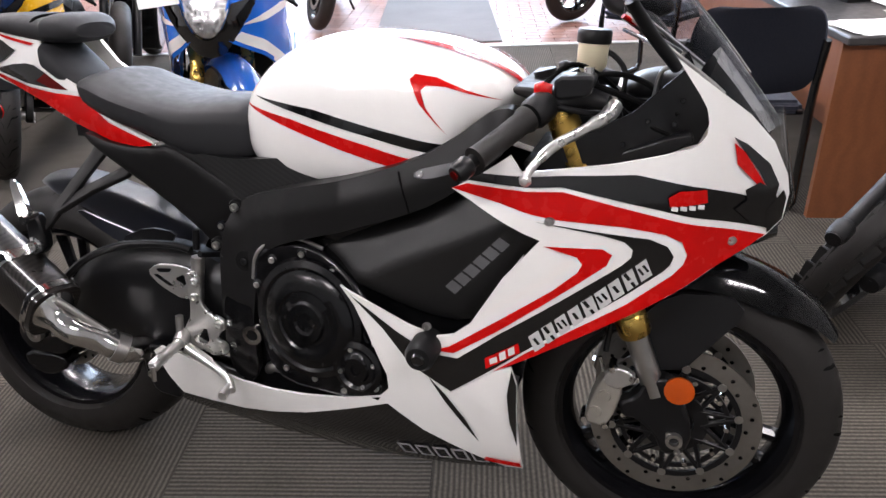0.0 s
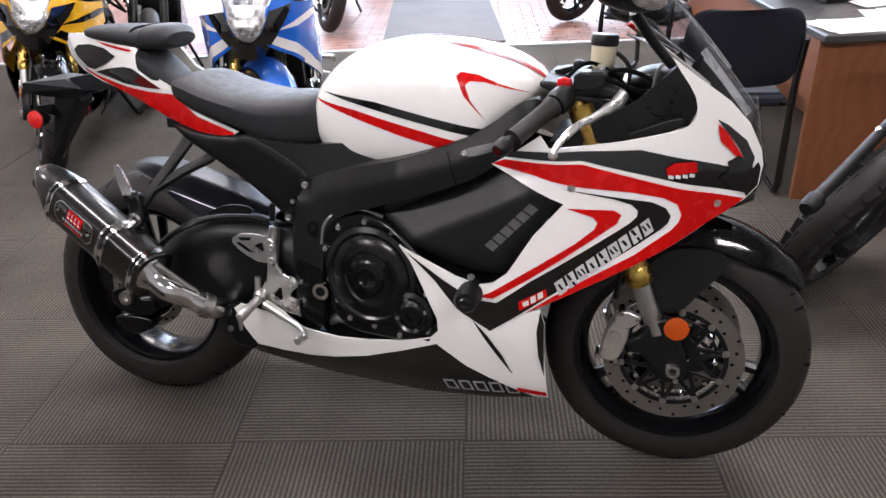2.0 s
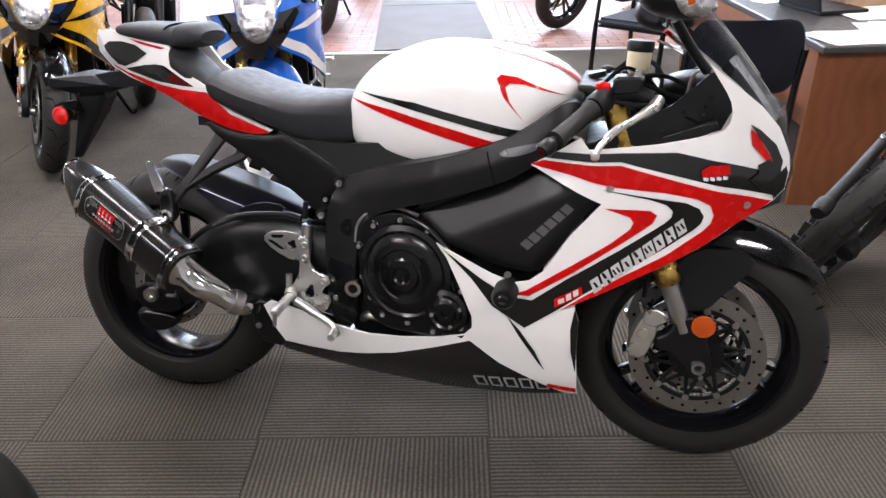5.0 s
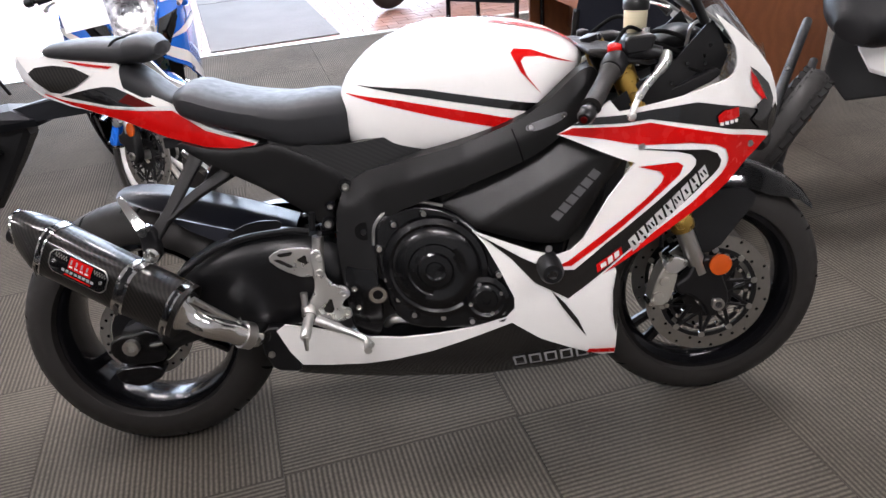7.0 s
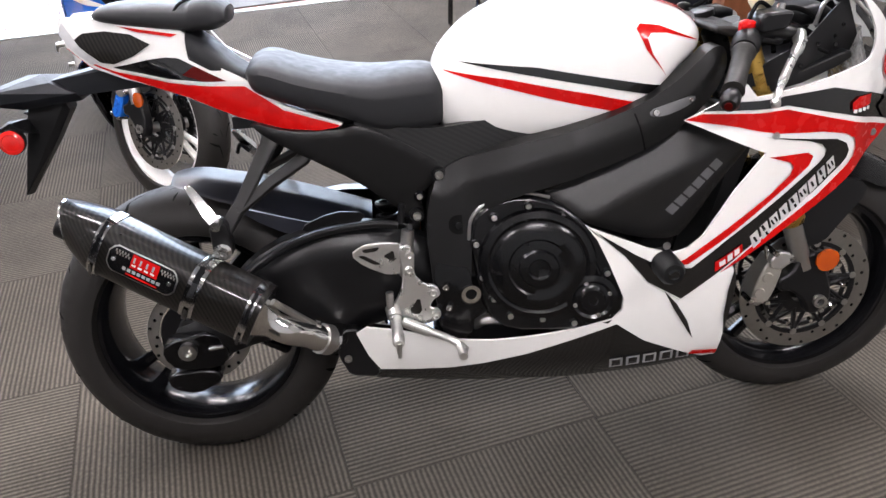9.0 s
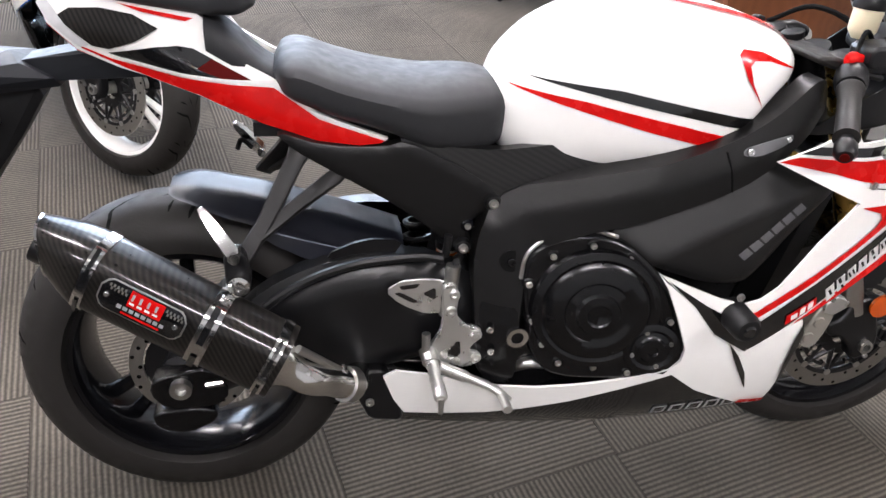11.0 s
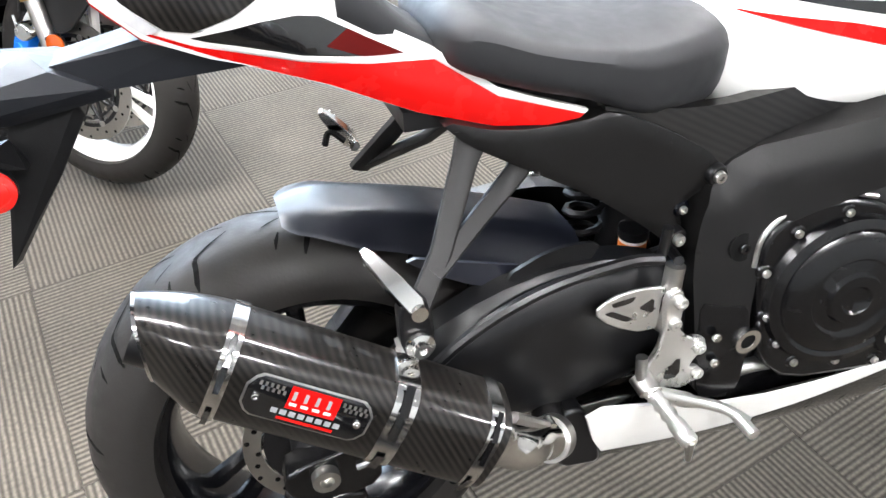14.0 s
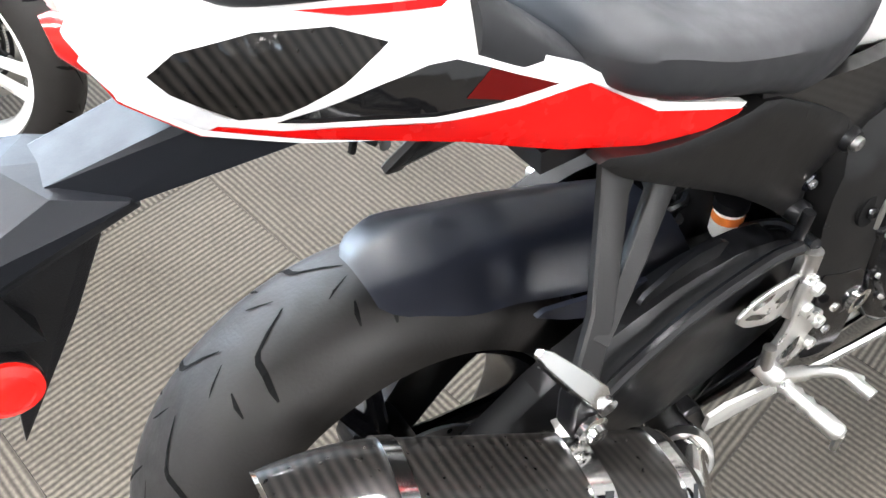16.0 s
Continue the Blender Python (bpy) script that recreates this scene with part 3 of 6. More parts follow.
def caliper(parent, c, y, M, material):
    """A radial caliper: leaning monobloc, bright mounting bracket, bolts and hose."""
    o = Matrix.Translation((c[0], y, c[1])) @ Matrix.Rotation(radians(7), 4, "Y")
    side = -1 if y < 0 else 1
    block = soft([(-0.030, -0.060), (0.010, -0.062), (0.020, -0.030), (0.026, 0.012), (0.022, 0.048), (-0.006, 0.052), (-0.020, 0.020), (-0.028, -0.020)], 1, 0.16)
    b = part("brake_caliper", moved(prism(block, -0.024, 0.024), M @ o), material, parent, "silver radial brake caliper", bevel=0.004)
    bracket = soft([(-0.008, 0.030), (0.018, 0.026), (0.044, 0.050), (0.040, 0.062), (0.010, 0.072), (-0.012, 0.052)], 1, 0.18)
    part("caliper_bracket", moved(prism(bracket, side * 0.012, side * 0.030), M @ o), ALU, b, bevel=0.003)
    for dx, dz in ((-0.014, -0.034), (-0.004, 0.004)):
        part("piston_cap", moved(lathe([(0.0, 0.0035), (0.011, 0.0035), (0.013, 0.0), (0.013, -0.006)], (dx, side * 0.024, dz), (0, side, 0), 18), M @ o), material, b)
    for dx, dz in ((-0.030, -0.052), (0.010, -0.056), (0.036, 0.054), (0.000, 0.062)):
        part("mount_bolt", moved(lathe([(0.0, 0.008), (0.0055, 0.008), (0.0075, 0.005), (0.0075, -0.03)], (dx, side * 0.022, dz), (0, side, 0), 12), M @ o), CHROME, b)
    part("bleed_nipple", moved(cyl((-0.014, side * 0.018, 0.050), (-0.026, side * 0.018, 0.078), 0.004, 8), M @ o), CHROME, b)
    return b


def sport_bike(m, label, scheme, steer=0.0, group=""):
    """A faired sport motorcycle on its side stand, front towards +x, seen best from its right."""
    base, accent, dark, rim_paint, stripe = scheme["base"], scheme["accent"], scheme["dark"], scheme["rim"], scheme.get("stripe")
    bike = thing("motorcycle", m, label, "motorcycle", group)
    M = Matrix.Translation(STEER_AT) @ Matrix.Rotation(radians(steer), 4, STEER_AX) @ Matrix.Translation(-STEER_AT)
    I = Matrix.Identity(4)
    main = scheme.get("main", False)

    # wheels and brakes
    RC, FC = (0.012, 0, 0.315), (1.394, 0, 0.300)
    OVER = pose(0, 0, 0, -6.0) if main else I
    rear = wheel(bike, "rear_wheel", RC, 0.315, 0.095, 0.220, OVER, rim_paint, stripe)
    brake_disc(rear, RC, 0.112, -0.085, OVER, False)
    part("disc_hub", moved(lathe([(0.084, -0.086), (0.084, -0.082), (0.03, -0.078), (0.03, -0.09)], RC, seg=32, close=True), OVER), SATIN, rear)
    front = wheel(bike, "front_wheel", FC, 0.297, 0.059, 0.220, M, rim_paint, stripe)
    for s in (-1, 1):
        brake_disc(front, FC, 0.155, 0.062 * s, M)
        caliper(bike, (1.268, 0.365), 0.098 * s, M, scheme.get("caliper", STEEL))

    # fork: gold upper tubes, bright stanchions, black axle clamps
    top, axle = Vector((1.145, 0, 0.905)), Vector((1.372, 0, 0.335))
    d = (axle - top).normalized()
    for s in (-1, 1):
        o = Vector((0, 0.104 * s, 0))
        f = part("fork_leg", moved(cyl(top + o, top + d * 0.425 + o, 0.0265, 24), M), GOLD, bike, "gold anodised fork tube")
        part("fork_collar", moved(lathe([(0.0265, 0), (0.0295, 0.004), (0.0295, 0.036), (0.0265, 0.044), (0.021, 0.045)], top + d * 0.40 + o, d, 24), M), GOLD, f)
        part("stanchion", moved(cyl(top + d * 0.42 + o, top + d * 0.565 + o, 0.0205, 20), M), STEEL, f)
        clamp = [(1.333, 0.41), (1.375, 0.425), (1.40, 0.38), (1.425, 0.315), (1.415, 0.272), (1.375, 0.262), (1.36, 0.30), (1.325, 0.33), (1.30, 0.33), (1.29, 0.36), (1.32, 0.375)]
        part("axle_clamp", moved(prism(soft(clamp), 0.088 * s, 0.122 * s), M), SATIN, f, bevel=0.006)
        part("fork_cap", moved(lathe([(0.0265, 0), (0.024, 0.012), (0.012, 0.014), (0.0, 0.014)], top + o, -d, 20), M), SATIN, f)
        for dx, dz in ((0.012, 0.005), (0.03, -0.012)):
            bolt(M @ Vector((1.372 + dx, 0.124 * s, 0.30 + dz * 2)), 0.006, (0, s, 0), f)
    part("front_axle", moved(lathe([(0.0, 0.128), (0.015, 0.128), (0.015, 0.118), (0.019, 0.116), (0.019, -0.116), (0.015, -0.118), (0.015, -0.132), (0.009, -0.132), (0.009, -0.118), (0.0, -0.118)], FC, seg=20), M), STEEL, bike)
    for s in (-1, 1):
        r = part("side_reflector", moved(lathe([(0.0, 0), (0.026, 0), (0.026, 0.006), (0.0, 0.010)], (1.392, 0.126 * s, 0.405), (0, s, 0), 28), M), AMBER, bike, "round amber side reflector")
        part("reflector_bracket", moved(box(1.368, 1.392, 0.112 * s - 0.006, 0.112 * s + 0.006, 0.365, 0.42), M), SATIN, r)

    # front mudguard
    rings = []
    for k in range(15):
        a = radians(38 + 112 * k / 14)
        tip = min(1.0, 0.25 + min(k, 14 - k) * 0.25)
        row = []
        for q in range(13):
            b = (q / 12 - 0.5) * 2
            rr = 0.332 - 0.055 * abs(b) ** 3 * tip - (0.006 if k == 0 else 0)
            row.append((FC[0] + rr * math.cos(a), 0.072 * (0.55 + 0.45 * tip) * b, FC[2] + rr * math.sin(a)))
        rings.append(row)
    bm = ring_loft(rings, close=False)
    bmesh.ops.solidify(bm, geom=bm.faces[:], thickness=0.004)
    guard = part("front_mudguard", moved(bm, M), scheme["guard"], bike)
    for s in (-1, 1):
        stay = [(1.30, 0.50), (1.36, 0.57), (1.46, 0.575), (1.49, 0.545), (1.43, 0.47), (1.40, 0.43), (1.35, 0.42)]
        part("mudguard_stay", moved(sheet(soft(stay), lambda x, z: -0.085 - 0.01 * (0.57 - z) * 5, 0.01, -s), M), PLASTIC, guard)

    # engine and frame
    core = [(0.56, 0.36), (0.60, 0.28), (0.85, 0.26), (0.95, 0.33), (1.02, 0.45), (1.06, 0.62), (1.02, 0.74), (0.84, 0.74), (0.70, 0.62), (0.56, 0.56)]
    engine = part("engine", prism(core, -0.165, 0.165), ENGINE, bike, "black engine block", bevel=0.015)
    cover = [(0.606, 0.593), (0.639, 0.621), (0.703, 0.636), (0.770, 0.620), (0.825, 0.574), (0.868, 0.515), (0.900, 0.43), (0.903, 0.375), (0.86, 0.355), (0.786, 0.348), (0.669, 0.347), (0.623, 0.390), (0.608, 0.473), (0.599, 0.547)]
    def lean(x, z):
        return 0.008 - 0.16 * (x - 0.70) + 0.10 * (z - 0.50)
    S = Matrix(((1, 0, 0, 0), (-0.16, 1, 0.10, 0.008 + 0.16 * 0.70 - 0.05), (0, 0, 1, 0), (0, 0, 0, 1)))
    cov = part("clutch_cover", moved(prism(soft(cover), -0.205, -0.150), S), ENGINE, engine, bevel=0.008)
    part("clutch_dome", moved(lathe([(0.116, 0.0), (0.112, 0.012), (0.100, 0.016), (0.094, 0.013), (0.086, 0.020), (0.060, 0.023), (0.056, 0.020), (0.040, 0.022), (0.036, 0.028), (0.022, 0.029), (0.018, 0.025), (0.0, 0.025)], (0.728, -0.203, 0.494), (0, -1, 0), 56), S), ENGINE, engine)
    part("oil_cover", moved(lathe([(0.052, 0.0), (0.050, 0.016), (0.040, 0.020), (0.034, 0.016), (0.026, 0.018), (0.022, 0.024), (0.010, 0.024), (0.008, 0.02), (0.0, 0.02)], (0.832, -0.203, 0.424), (0, -1, 0), 40), S), ENGINE, engine)
    rim_bolts = [(0.647, 0.592), (0.713, 0.614), (0.777, 0.592), (0.610, 0.538), (0.620, 0.468), (0.641, 0.421), (0.673, 0.383), (0.737, 0.376), (0.867, 0.387), (0.864, 0.473), (0.829, 0.525), (0.80, 0.366)]
    for x, z in rim_bolts:
        boss = part("bolt_boss", moved(lathe([(0.011, -0.012), (0.011, 0.0), (0.009, 0.002), (0.0, 0.002)], (x, -0.205, z), (0, -1, 0), 16), S), ENGINE, cov)
        bolt((x, -0.207 + lean(x, z), z), 0.0058, (0, -1, 0), cov, STEEL, "cover_bolt")
    for k in range(4):
        a = radians(20 + 90 * k)
        x, z = 0.832 + 0.036 * math.cos(a), 0.424 + 0.036 * math.sin(a)
        bolt((x, -0.219 + lean(x, z), z), 0.0045, (0, -1, 0), cov, STEEL, "cover_bolt")
    for k in range(2):
        x, z = 0.706 + 0.012 * k, 0.518 - 0.002 * k
        bolt((x, -0.224 + lean(x, z), z), 0.004, (0, -1, 0), cov, STEEL, "cover_bolt")
    part("cover_rib", moved(tube(bend([(0.655, -0.206, 0.575), (0.69, -0.208, 0.597), (0.735, -0.208, 0.600), (0.785, -0.207, 0.570)]), 0.004, 8), S), ENGINE, cov)
    part("cover_rib", moved(tube(bend([(0.800, -0.206, 0.545), (0.835, -0.206, 0.50), (0.852, -0.206, 0.46)]), 0.005, 8), S), ENGINE, cov)
    part("filler_cap", moved(lathe([(0.020, 0.0), (0.019, 0.008), (0.012, 0.010), (0.0, 0.009)], (0.686, -0.205, 0.570), (0, -1, 0), 24), S), ENGINE, cov)
    part("cover_gasket", moved(tube(bend([(0.597, -0.199, 0.545), (0.605, -0.199, 0.590), (0.640, -0.199, 0.623), (0.703, -0.199, 0.638), (0.755, -0.199, 0.628)]), 0.0036, 8), S), STEEL, engine)
    part("generator_cover", lathe([(0.09, 0), (0.085, 0.02), (0.0, 0.03)], (0.75, 0.165, 0.45), (0, 1, 0), 32), ENGINE, engine)
    part("sump", prism([(0.60, 0.30), (0.92, 0.30), (0.90, 0.21), (0.66, 0.20)], -0.12, 0.12), ALU, engine, bevel=0.01)
    part("water_pipe", tube(bend([(0.60, -0.15, 0.335), (0.63, -0.17, 0.36), (0.70, -0.165, 0.35), (0.80, -0.15, 0.345)]), 0.012), STEEL, engine)

    FRY = curve([0.50, 0.56, 0.65, 0.8, 0.95, 1.05, 1.13], [0.168, 0.182, 0.195, 0.205, 0.200, 0.178, 0.135])
    spar = [(0.515, 0.560), (0.524, 0.623), (0.542, 0.665), (0.575, 0.694), (0.677, 0.727), (0.800, 0.760), (0.925, 0.801), (0.99, 0.836), (1.030, 0.868), (1.058, 0.888), (1.085, 0.890), (1.100, 0.870), (1.093, 0.845), (1.060, 0.800), (1.000, 0.755), (0.948, 0.724), (0.786, 0.668), (0.676, 0.631), (0.628, 0.603), (0.605, 0.557), (0.597, 0.460), (0.597, 0.325), (0.533, 0.335), (0.523, 0.441)]
    crest = np.array(soft(spar)[4:22])

    def SPY(x, z):
        d = crest[1:] - crest[:-1]
        u = np.clip((((x, z) - crest[:-1]) * d).sum(1) / (d * d).sum(1), 0, 1)
        off = math.sqrt(float((((crest[:-1] + d * u[:, None]) - (x, z)) ** 2).sum(1).min()))
        return 0.42 * max(0, 0.038 - off) - FRY(x) - 0.012 * max(0, min(1, (x - 0.60) / 0.08)) + 0.17 * max(0, z - 0.44) * max(0, min(1, (0.80 - x) / 0.2))
    for s in (1, -1):
        fr = part("frame_spar", sheet(soft(spar), SPY, 0.045, s, 0.011), SPAR, bike, "black aluminium frame spar", bevel=0.004)
        if s > 0:
            piv = part("pivot_nut", lathe([(0.0, 0.004), (0.013, 0.004), (0.012, 0.006), (0.020, 0.006), (0.020, -0.01)], (0.596, -0.188, 0.434), (0, -1, 0), 24), CHROME, fr)
            # raised near-black disc paints the shade inside the nut
            part("nut_recess", lathe([(0.0115, 0.0), (0.0115, 0.0046), (0.0, 0.0046)], (0.596, -0.188, 0.434), (0, -1, 0), 20), GROOVE, piv)
            low_plate = soft([(0.528, 0.500), (0.560, 0.492), (0.594, 0.488), (0.600, 0.440), (0.600, 0.345), (0.570, 0.332), (0.540, 0.338), (0.524, 0.420)], 1, 0.15)
            part("pivot_plate", sheet(low_plate, lambda x, z: SPY(x, z) - 0.0015, 0.006, 1, 0.02), ENGINE, fr, "glossy black pivot plate")
            # near-black disc on the spar in place of a shaded hole
            part("frame_hole", lathe([(0.020, -0.004), (0.020, 0.0012), (0.0, 0.0012)], (0.579, SPY(0.579, 0.576), 0.576), (0, -1, 0.17), 24), GROOVE, fr)
            bolt((0.579, SPY(0.579, 0.576) - 0.002, 0.576), 0.008, (0, -1, 0.1), fr, ENGINE)
            part("frame_seam", tube([(x, SPY(x, z) - 0.0004, z) for x, z in ((0.908, 0.785), (0.913, 0.770), (0.919, 0.752), (0.923, 0.738), (0.928, 0.718))], 0.0018, 6), GROOVE, fr)
            badge = soft([(0.936, 0.779), (0.960, 0.778), (1.000, 0.789), (1.024, 0.802), (1.020, 0.811), (0.990, 0.804), (0.945, 0.792), (0.936, 0.787)])
            part("frame_badge", sheet(badge, lambda x, z: SPY(x, z) - 0.002, 0.002, 1, 0.01), DECALGREY, fr, "grey maker's plate on the frame")
            for x, z, r in ((0.946, 0.785, 0.0065), (1.013, 0.803, 0.0045)):
                bolt((x, SPY(x, z) - 0.002, z), r, (0, -1, 0.2), fr, CHROME)

    # swing arm
    arm = [(-0.035, 0.352), (0.02, 0.372), (0.09, 0.44), (0.16, 0.515), (0.24, 0.560), (0.33, 0.580), (0.42, 0.575), (0.50, 0.545), (0.56, 0.50), (0.56, 0.38), (0.46, 0.362), (0.34, 0.335), (0.24, 0.338), (0.14, 0.318), (0.05, 0.275), (-0.035, 0.282)]
    SWY = curve([-0.05, 0.04, 0.2, 0.35, 0.56], [0.096, 0.106, 0.134, 0.140, 0.135])
    for s in (1, -1):
        sw = part("swing_arm", sheet(soft(arm), pillow(soft(arm), lambda x, z: -SWY(x) - 0.014, 0.030, 0.055), 0.035, s, 0.016), SATIN, bike, "black swing arm")
    part("axle_block", prism(soft([(-0.045, 0.345), (0.065, 0.365), (0.085, 0.30), (0.06, 0.272), (-0.03, 0.275), (-0.055, 0.31)]), -0.124, -0.080), ENGINE, sw, bevel=0.004)
    part("axle_nut", lathe([(0.0, 0.003), (0.010, 0.003), (0.010, 0.016), (0.019, 0.016), (0.019, 0.0)], (0.002, -0.122, 0.325), (0, -1, 0), 24), STEEL, sw)
    part("chain_adjuster", cyl((0.045, -0.126, 0.325), (0.075, -0.126, 0.328), 0.005, 8), CHROME, sw)
    part("cross_member", cyl((0.50, -0.12, 0.44), (0.50, 0.12, 0.44), 0.06, 20), SATIN, sw)
    part("rear_caliper", prism(soft([(-0.06, 0.265), (0.05, 0.268), (0.06, 0.235), (0.0, 0.205), (-0.055, 0.225)]), -0.118, -0.07), ENGINE, bike, "black rear brake caliper", bevel=0.006)
    part("shock_absorber", cyl((0.47, 0.0, 0.40), (0.52, 0.0, 0.66), 0.032, 16), SATIN, bike)

    # rear tyre hugger
    aside = 0.022 if main else 0.0
    HZ = curve([0.0, 0.05, 0.12, 0.22, 0.34, 0.46], [0.668, 0.669, 0.655, 0.627, 0.586, 0.540])
    HW = curve([0.0, 0.012, 0.05, 0.15, 0.46], [0.016, 0.045, 0.076, 0.092, 0.098])
    HD = curve([0.0, 0.04, 0.10, 0.25, 0.46], [0.003, 0.010, 0.024, 0.038, 0.045])
    rings = []
    for k in range(22):
        x = 0.010 + 0.40 * (k / 21) ** 1.3
        row = []
        for q in range(19):
            b = (q / 18 - 0.5) * 2
            row.append((x, HW(x) * b + aside * min(1, 0.45 + 4 * x), HZ(x) - 0.002 * b * b - HD(x) * (max(0, abs(b) - 0.40) / 0.60) ** 1.2))
        rings.append(row)
    bm = ring_loft(rings, close=False)
    bmesh.ops.solidify(bm, geom=bm.faces[:], thickness=0.004)
    hug = part("rear_hugger", bm, HUGGER, bike, "dark grey-blue tyre hugger")
    for s in (1, -1):
        part("hugger_side", sheet(soft([(0.13, 0.628), (0.25, 0.588), (0.40, 0.545), (0.45, 0.50), (0.40, 0.49), (0.30, 0.53), (0.20, 0.575)]), lambda x, z: -0.094, 0.006, s), HUGGER, hug)
    # tank
    tank = [(0.548, 0.765, 0.850, 0.052, 2.4), (0.575, 0.735, 0.900, 0.090, 2.8), (0.64, 0.705, 0.954, 0.126, 2.9), (0.74, 0.695, 0.990, 0.156, 2.8), (0.85, 0.70, 0.992, 0.174, 2.8), (0.94, 0.735, 0.982, 0.174, 2.7), (1.01, 0.82, 0.961, 0.150, 2.5), (1.06, 0.85, 0.934, 0.102, 2.3), (1.088, 0.872, 0.908, 0.040, 2.0)]
    bm = body(tank, 40, 44)
    TY = side_of(bm)
    bm.normal_update()
    TTREE = BVHTree.FromBMesh(bm)
    tk = part("fuel_tank", bm, base, bike, scheme["tank_label"])

    def decals(items, Y, parent, start=0.0016, sides=(1, -1), shift=None):
        for i, (pts, material, n) in enumerate(items):
            for s in sides:
                g = sheet(soft(pts, n, 0.18) if n else pts, lambda x, z: Y(x, z) - start - 0.00045 * i, 0, s, 0.0125)
                if shift and s < 0:
                    for v in g.verts:
                        v.co.y += 2 * shift(v.co.x)
                part("graphic", g, material, parent)

    if main:
        decals([
            ([(0.593, 0.882), (0.736, 0.871), (0.897, 0.840), (0.992, 0.820), (0.964, 0.807), (0.843, 0.833), (0.684, 0.864)], GLOSS, 0),
            ([(0.559, 0.866), (0.684, 0.850), (0.844, 0.817), (0.925, 0.797), (0.889, 0.781), (0.790, 0.805), (0.631, 0.846)], RED, 0),
            ([(0.916, 0.930), (0.924, 0.938), (0.96, 0.933), (1.060, 0.893), (0.975, 0.919), (0.944, 0.921), (0.936, 0.913), (0.946, 0.885), (0.978, 0.842), (0.934, 0.893)], RED, 0),
        ], TY, tk)
        for s in (1, -1):
            part("graphic", ribbon([(0.79, -0.036 * s, 1.01), (0.842, -0.054 * s, 1.0), (0.917, -0.078 * s, 0.99), (0.984, -0.080 * s, 0.975), (1.035, -0.066 * s, 0.955), (1.07, -0.048 * s, 0.93), (1.088, -0.028 * s, 0.905)], [0.005, 0.014, 0.020, 0.020, 0.019, 0.018, 0.010], TTREE, 0.0030), RED, tk)
        for s in (1, -1):
            part("tank_seam", ribbon([(0.775, -0.03 * s, 1.0), (0.80, -0.10 * s, 0.97), (0.845, -0.15 * s, 0.91), (0.86, -0.165 * s, 0.87)], [0.004, 0.005, 0.004], TTREE, 0.0012), base, tk)
    part("tank_cap", lathe([(0.045, 0.0), (0.045, 0.006), (0.03, 0.010), (0.0, 0.010)], (0.93, 0, 0.966), (0.2, 0, 1), 28), SATIN, tk)

    # seats and tail
    seat = [(0.196, 0.868, 0.882, 0.060, 2.6), (0.212, 0.848, 0.902, 0.108, 4.4), (0.245, 0.832, 0.905, 0.126, 4.6), (0.30, 0.812, 0.886, 0.132, 4.6), (0.37, 0.790, 0.870, 0.134, 4.6), (0.44, 0.760, 0.863, 0.130, 4.4), (0.51, 0.752, 0.866, 0.114, 4.0), (0.556, 0.754, 0.860, 0.094, 3.4), (0.582, 0.772, 0.832, 0.058, 2.8)]
    part("rider_seat", saddle(seat, 40), VINYL, bike, "grey-black vinyl rider seat")
    pill = [(-0.075, 0.985, 0.998, 0.040, 2.2), (-0.05, 0.978, 1.010, 0.072, 2.8), (0.03, 0.965, 1.012, 0.088, 3.0), (0.10, 0.955, 1.008, 0.092, 3.0), (0.115, 0.955, 1.014, 0.094, 3.0), (0.145, 0.955, 1.012, 0.088, 2.8), (0.168, 0.965, 0.995, 0.06, 2.2)]
    ps = part("pillion_seat", moved(body(pill, 28, 28), Matrix.Translation((0.004, 0.018, 0))), VINYL, bike, "dark vinyl pillion pad")
    hump = [(0.10, 0.90, 0.962, 0.066, 3.2), (0.14, 0.87, 0.930, 0.066, 3.2), (0.18, 0.85, 0.892, 0.063, 3.2), (0.225, 0.84, 0.868, 0.062, 2.6)]
    # near-black tube drawn for the shade in the pad's crease
    part("pad_crease", tube(bend([(0.078, -0.066, 0.982), (0.096, -0.055, 1.007), (0.104, 0.018, 1.011), (0.096, 0.091, 1.007), (0.078, 0.102, 0.982)], 5), 0.0028, 8), GROOVE, ps)
    part("pad_front", moved(body(hump, 24, 14), Matrix.Translation((0.0, -0.008, 0))), VINYL, ps)
    TC = curve([-0.14, 0.10, 0.36, 0.50], [0.028, 0.014, 0.0, 0.0])
    TR = curve([-0.145, -0.12, -0.10, -0.05, 0.03, 0.12, 0.19, 0.28, 0.37], [-0.002, -0.016, -0.024, -0.040, -0.058, -0.070, -0.077, -0.090, -0.098])
    TM = curve([-0.13, 0.03, 0.12, 0.22, 0.38], [0.960, 0.915, 0.865, 0.820, 0.775])

    def TLY(x, z):
        d = z - TM(x)
        return TR(x) - 0.006 + 0.15 * max(0, d) + 0.30 * max(0, -d - 0.02) + 1.2 * max(0, d - 0.02) ** 2

    def TF(x):
        return TC(x) + 0.014 * max(0, min(1, (x + 0.13) / 0.22))

    def to_left(bm, s, k=2):
        if s < 0 or k == 1:
            for v in bm.verts:
                v.co.y += k * (TC if k == 1 else TF)(v.co.x)
        return bm
    flank = [(-0.140, 0.980), (-0.132, 0.991), (-0.10, 0.992), (0.027, 0.978), (0.087, 0.966), (0.105, 0.950), (0.138, 0.903), (0.196, 0.870), (0.263, 0.819), (0.372, 0.780), (0.362, 0.773), (0.323, 0.768), (0.258, 0.774), (0.175, 0.799), (0.085, 0.841), (-0.016, 0.876), (-0.090, 0.900), (-0.127, 0.938)]
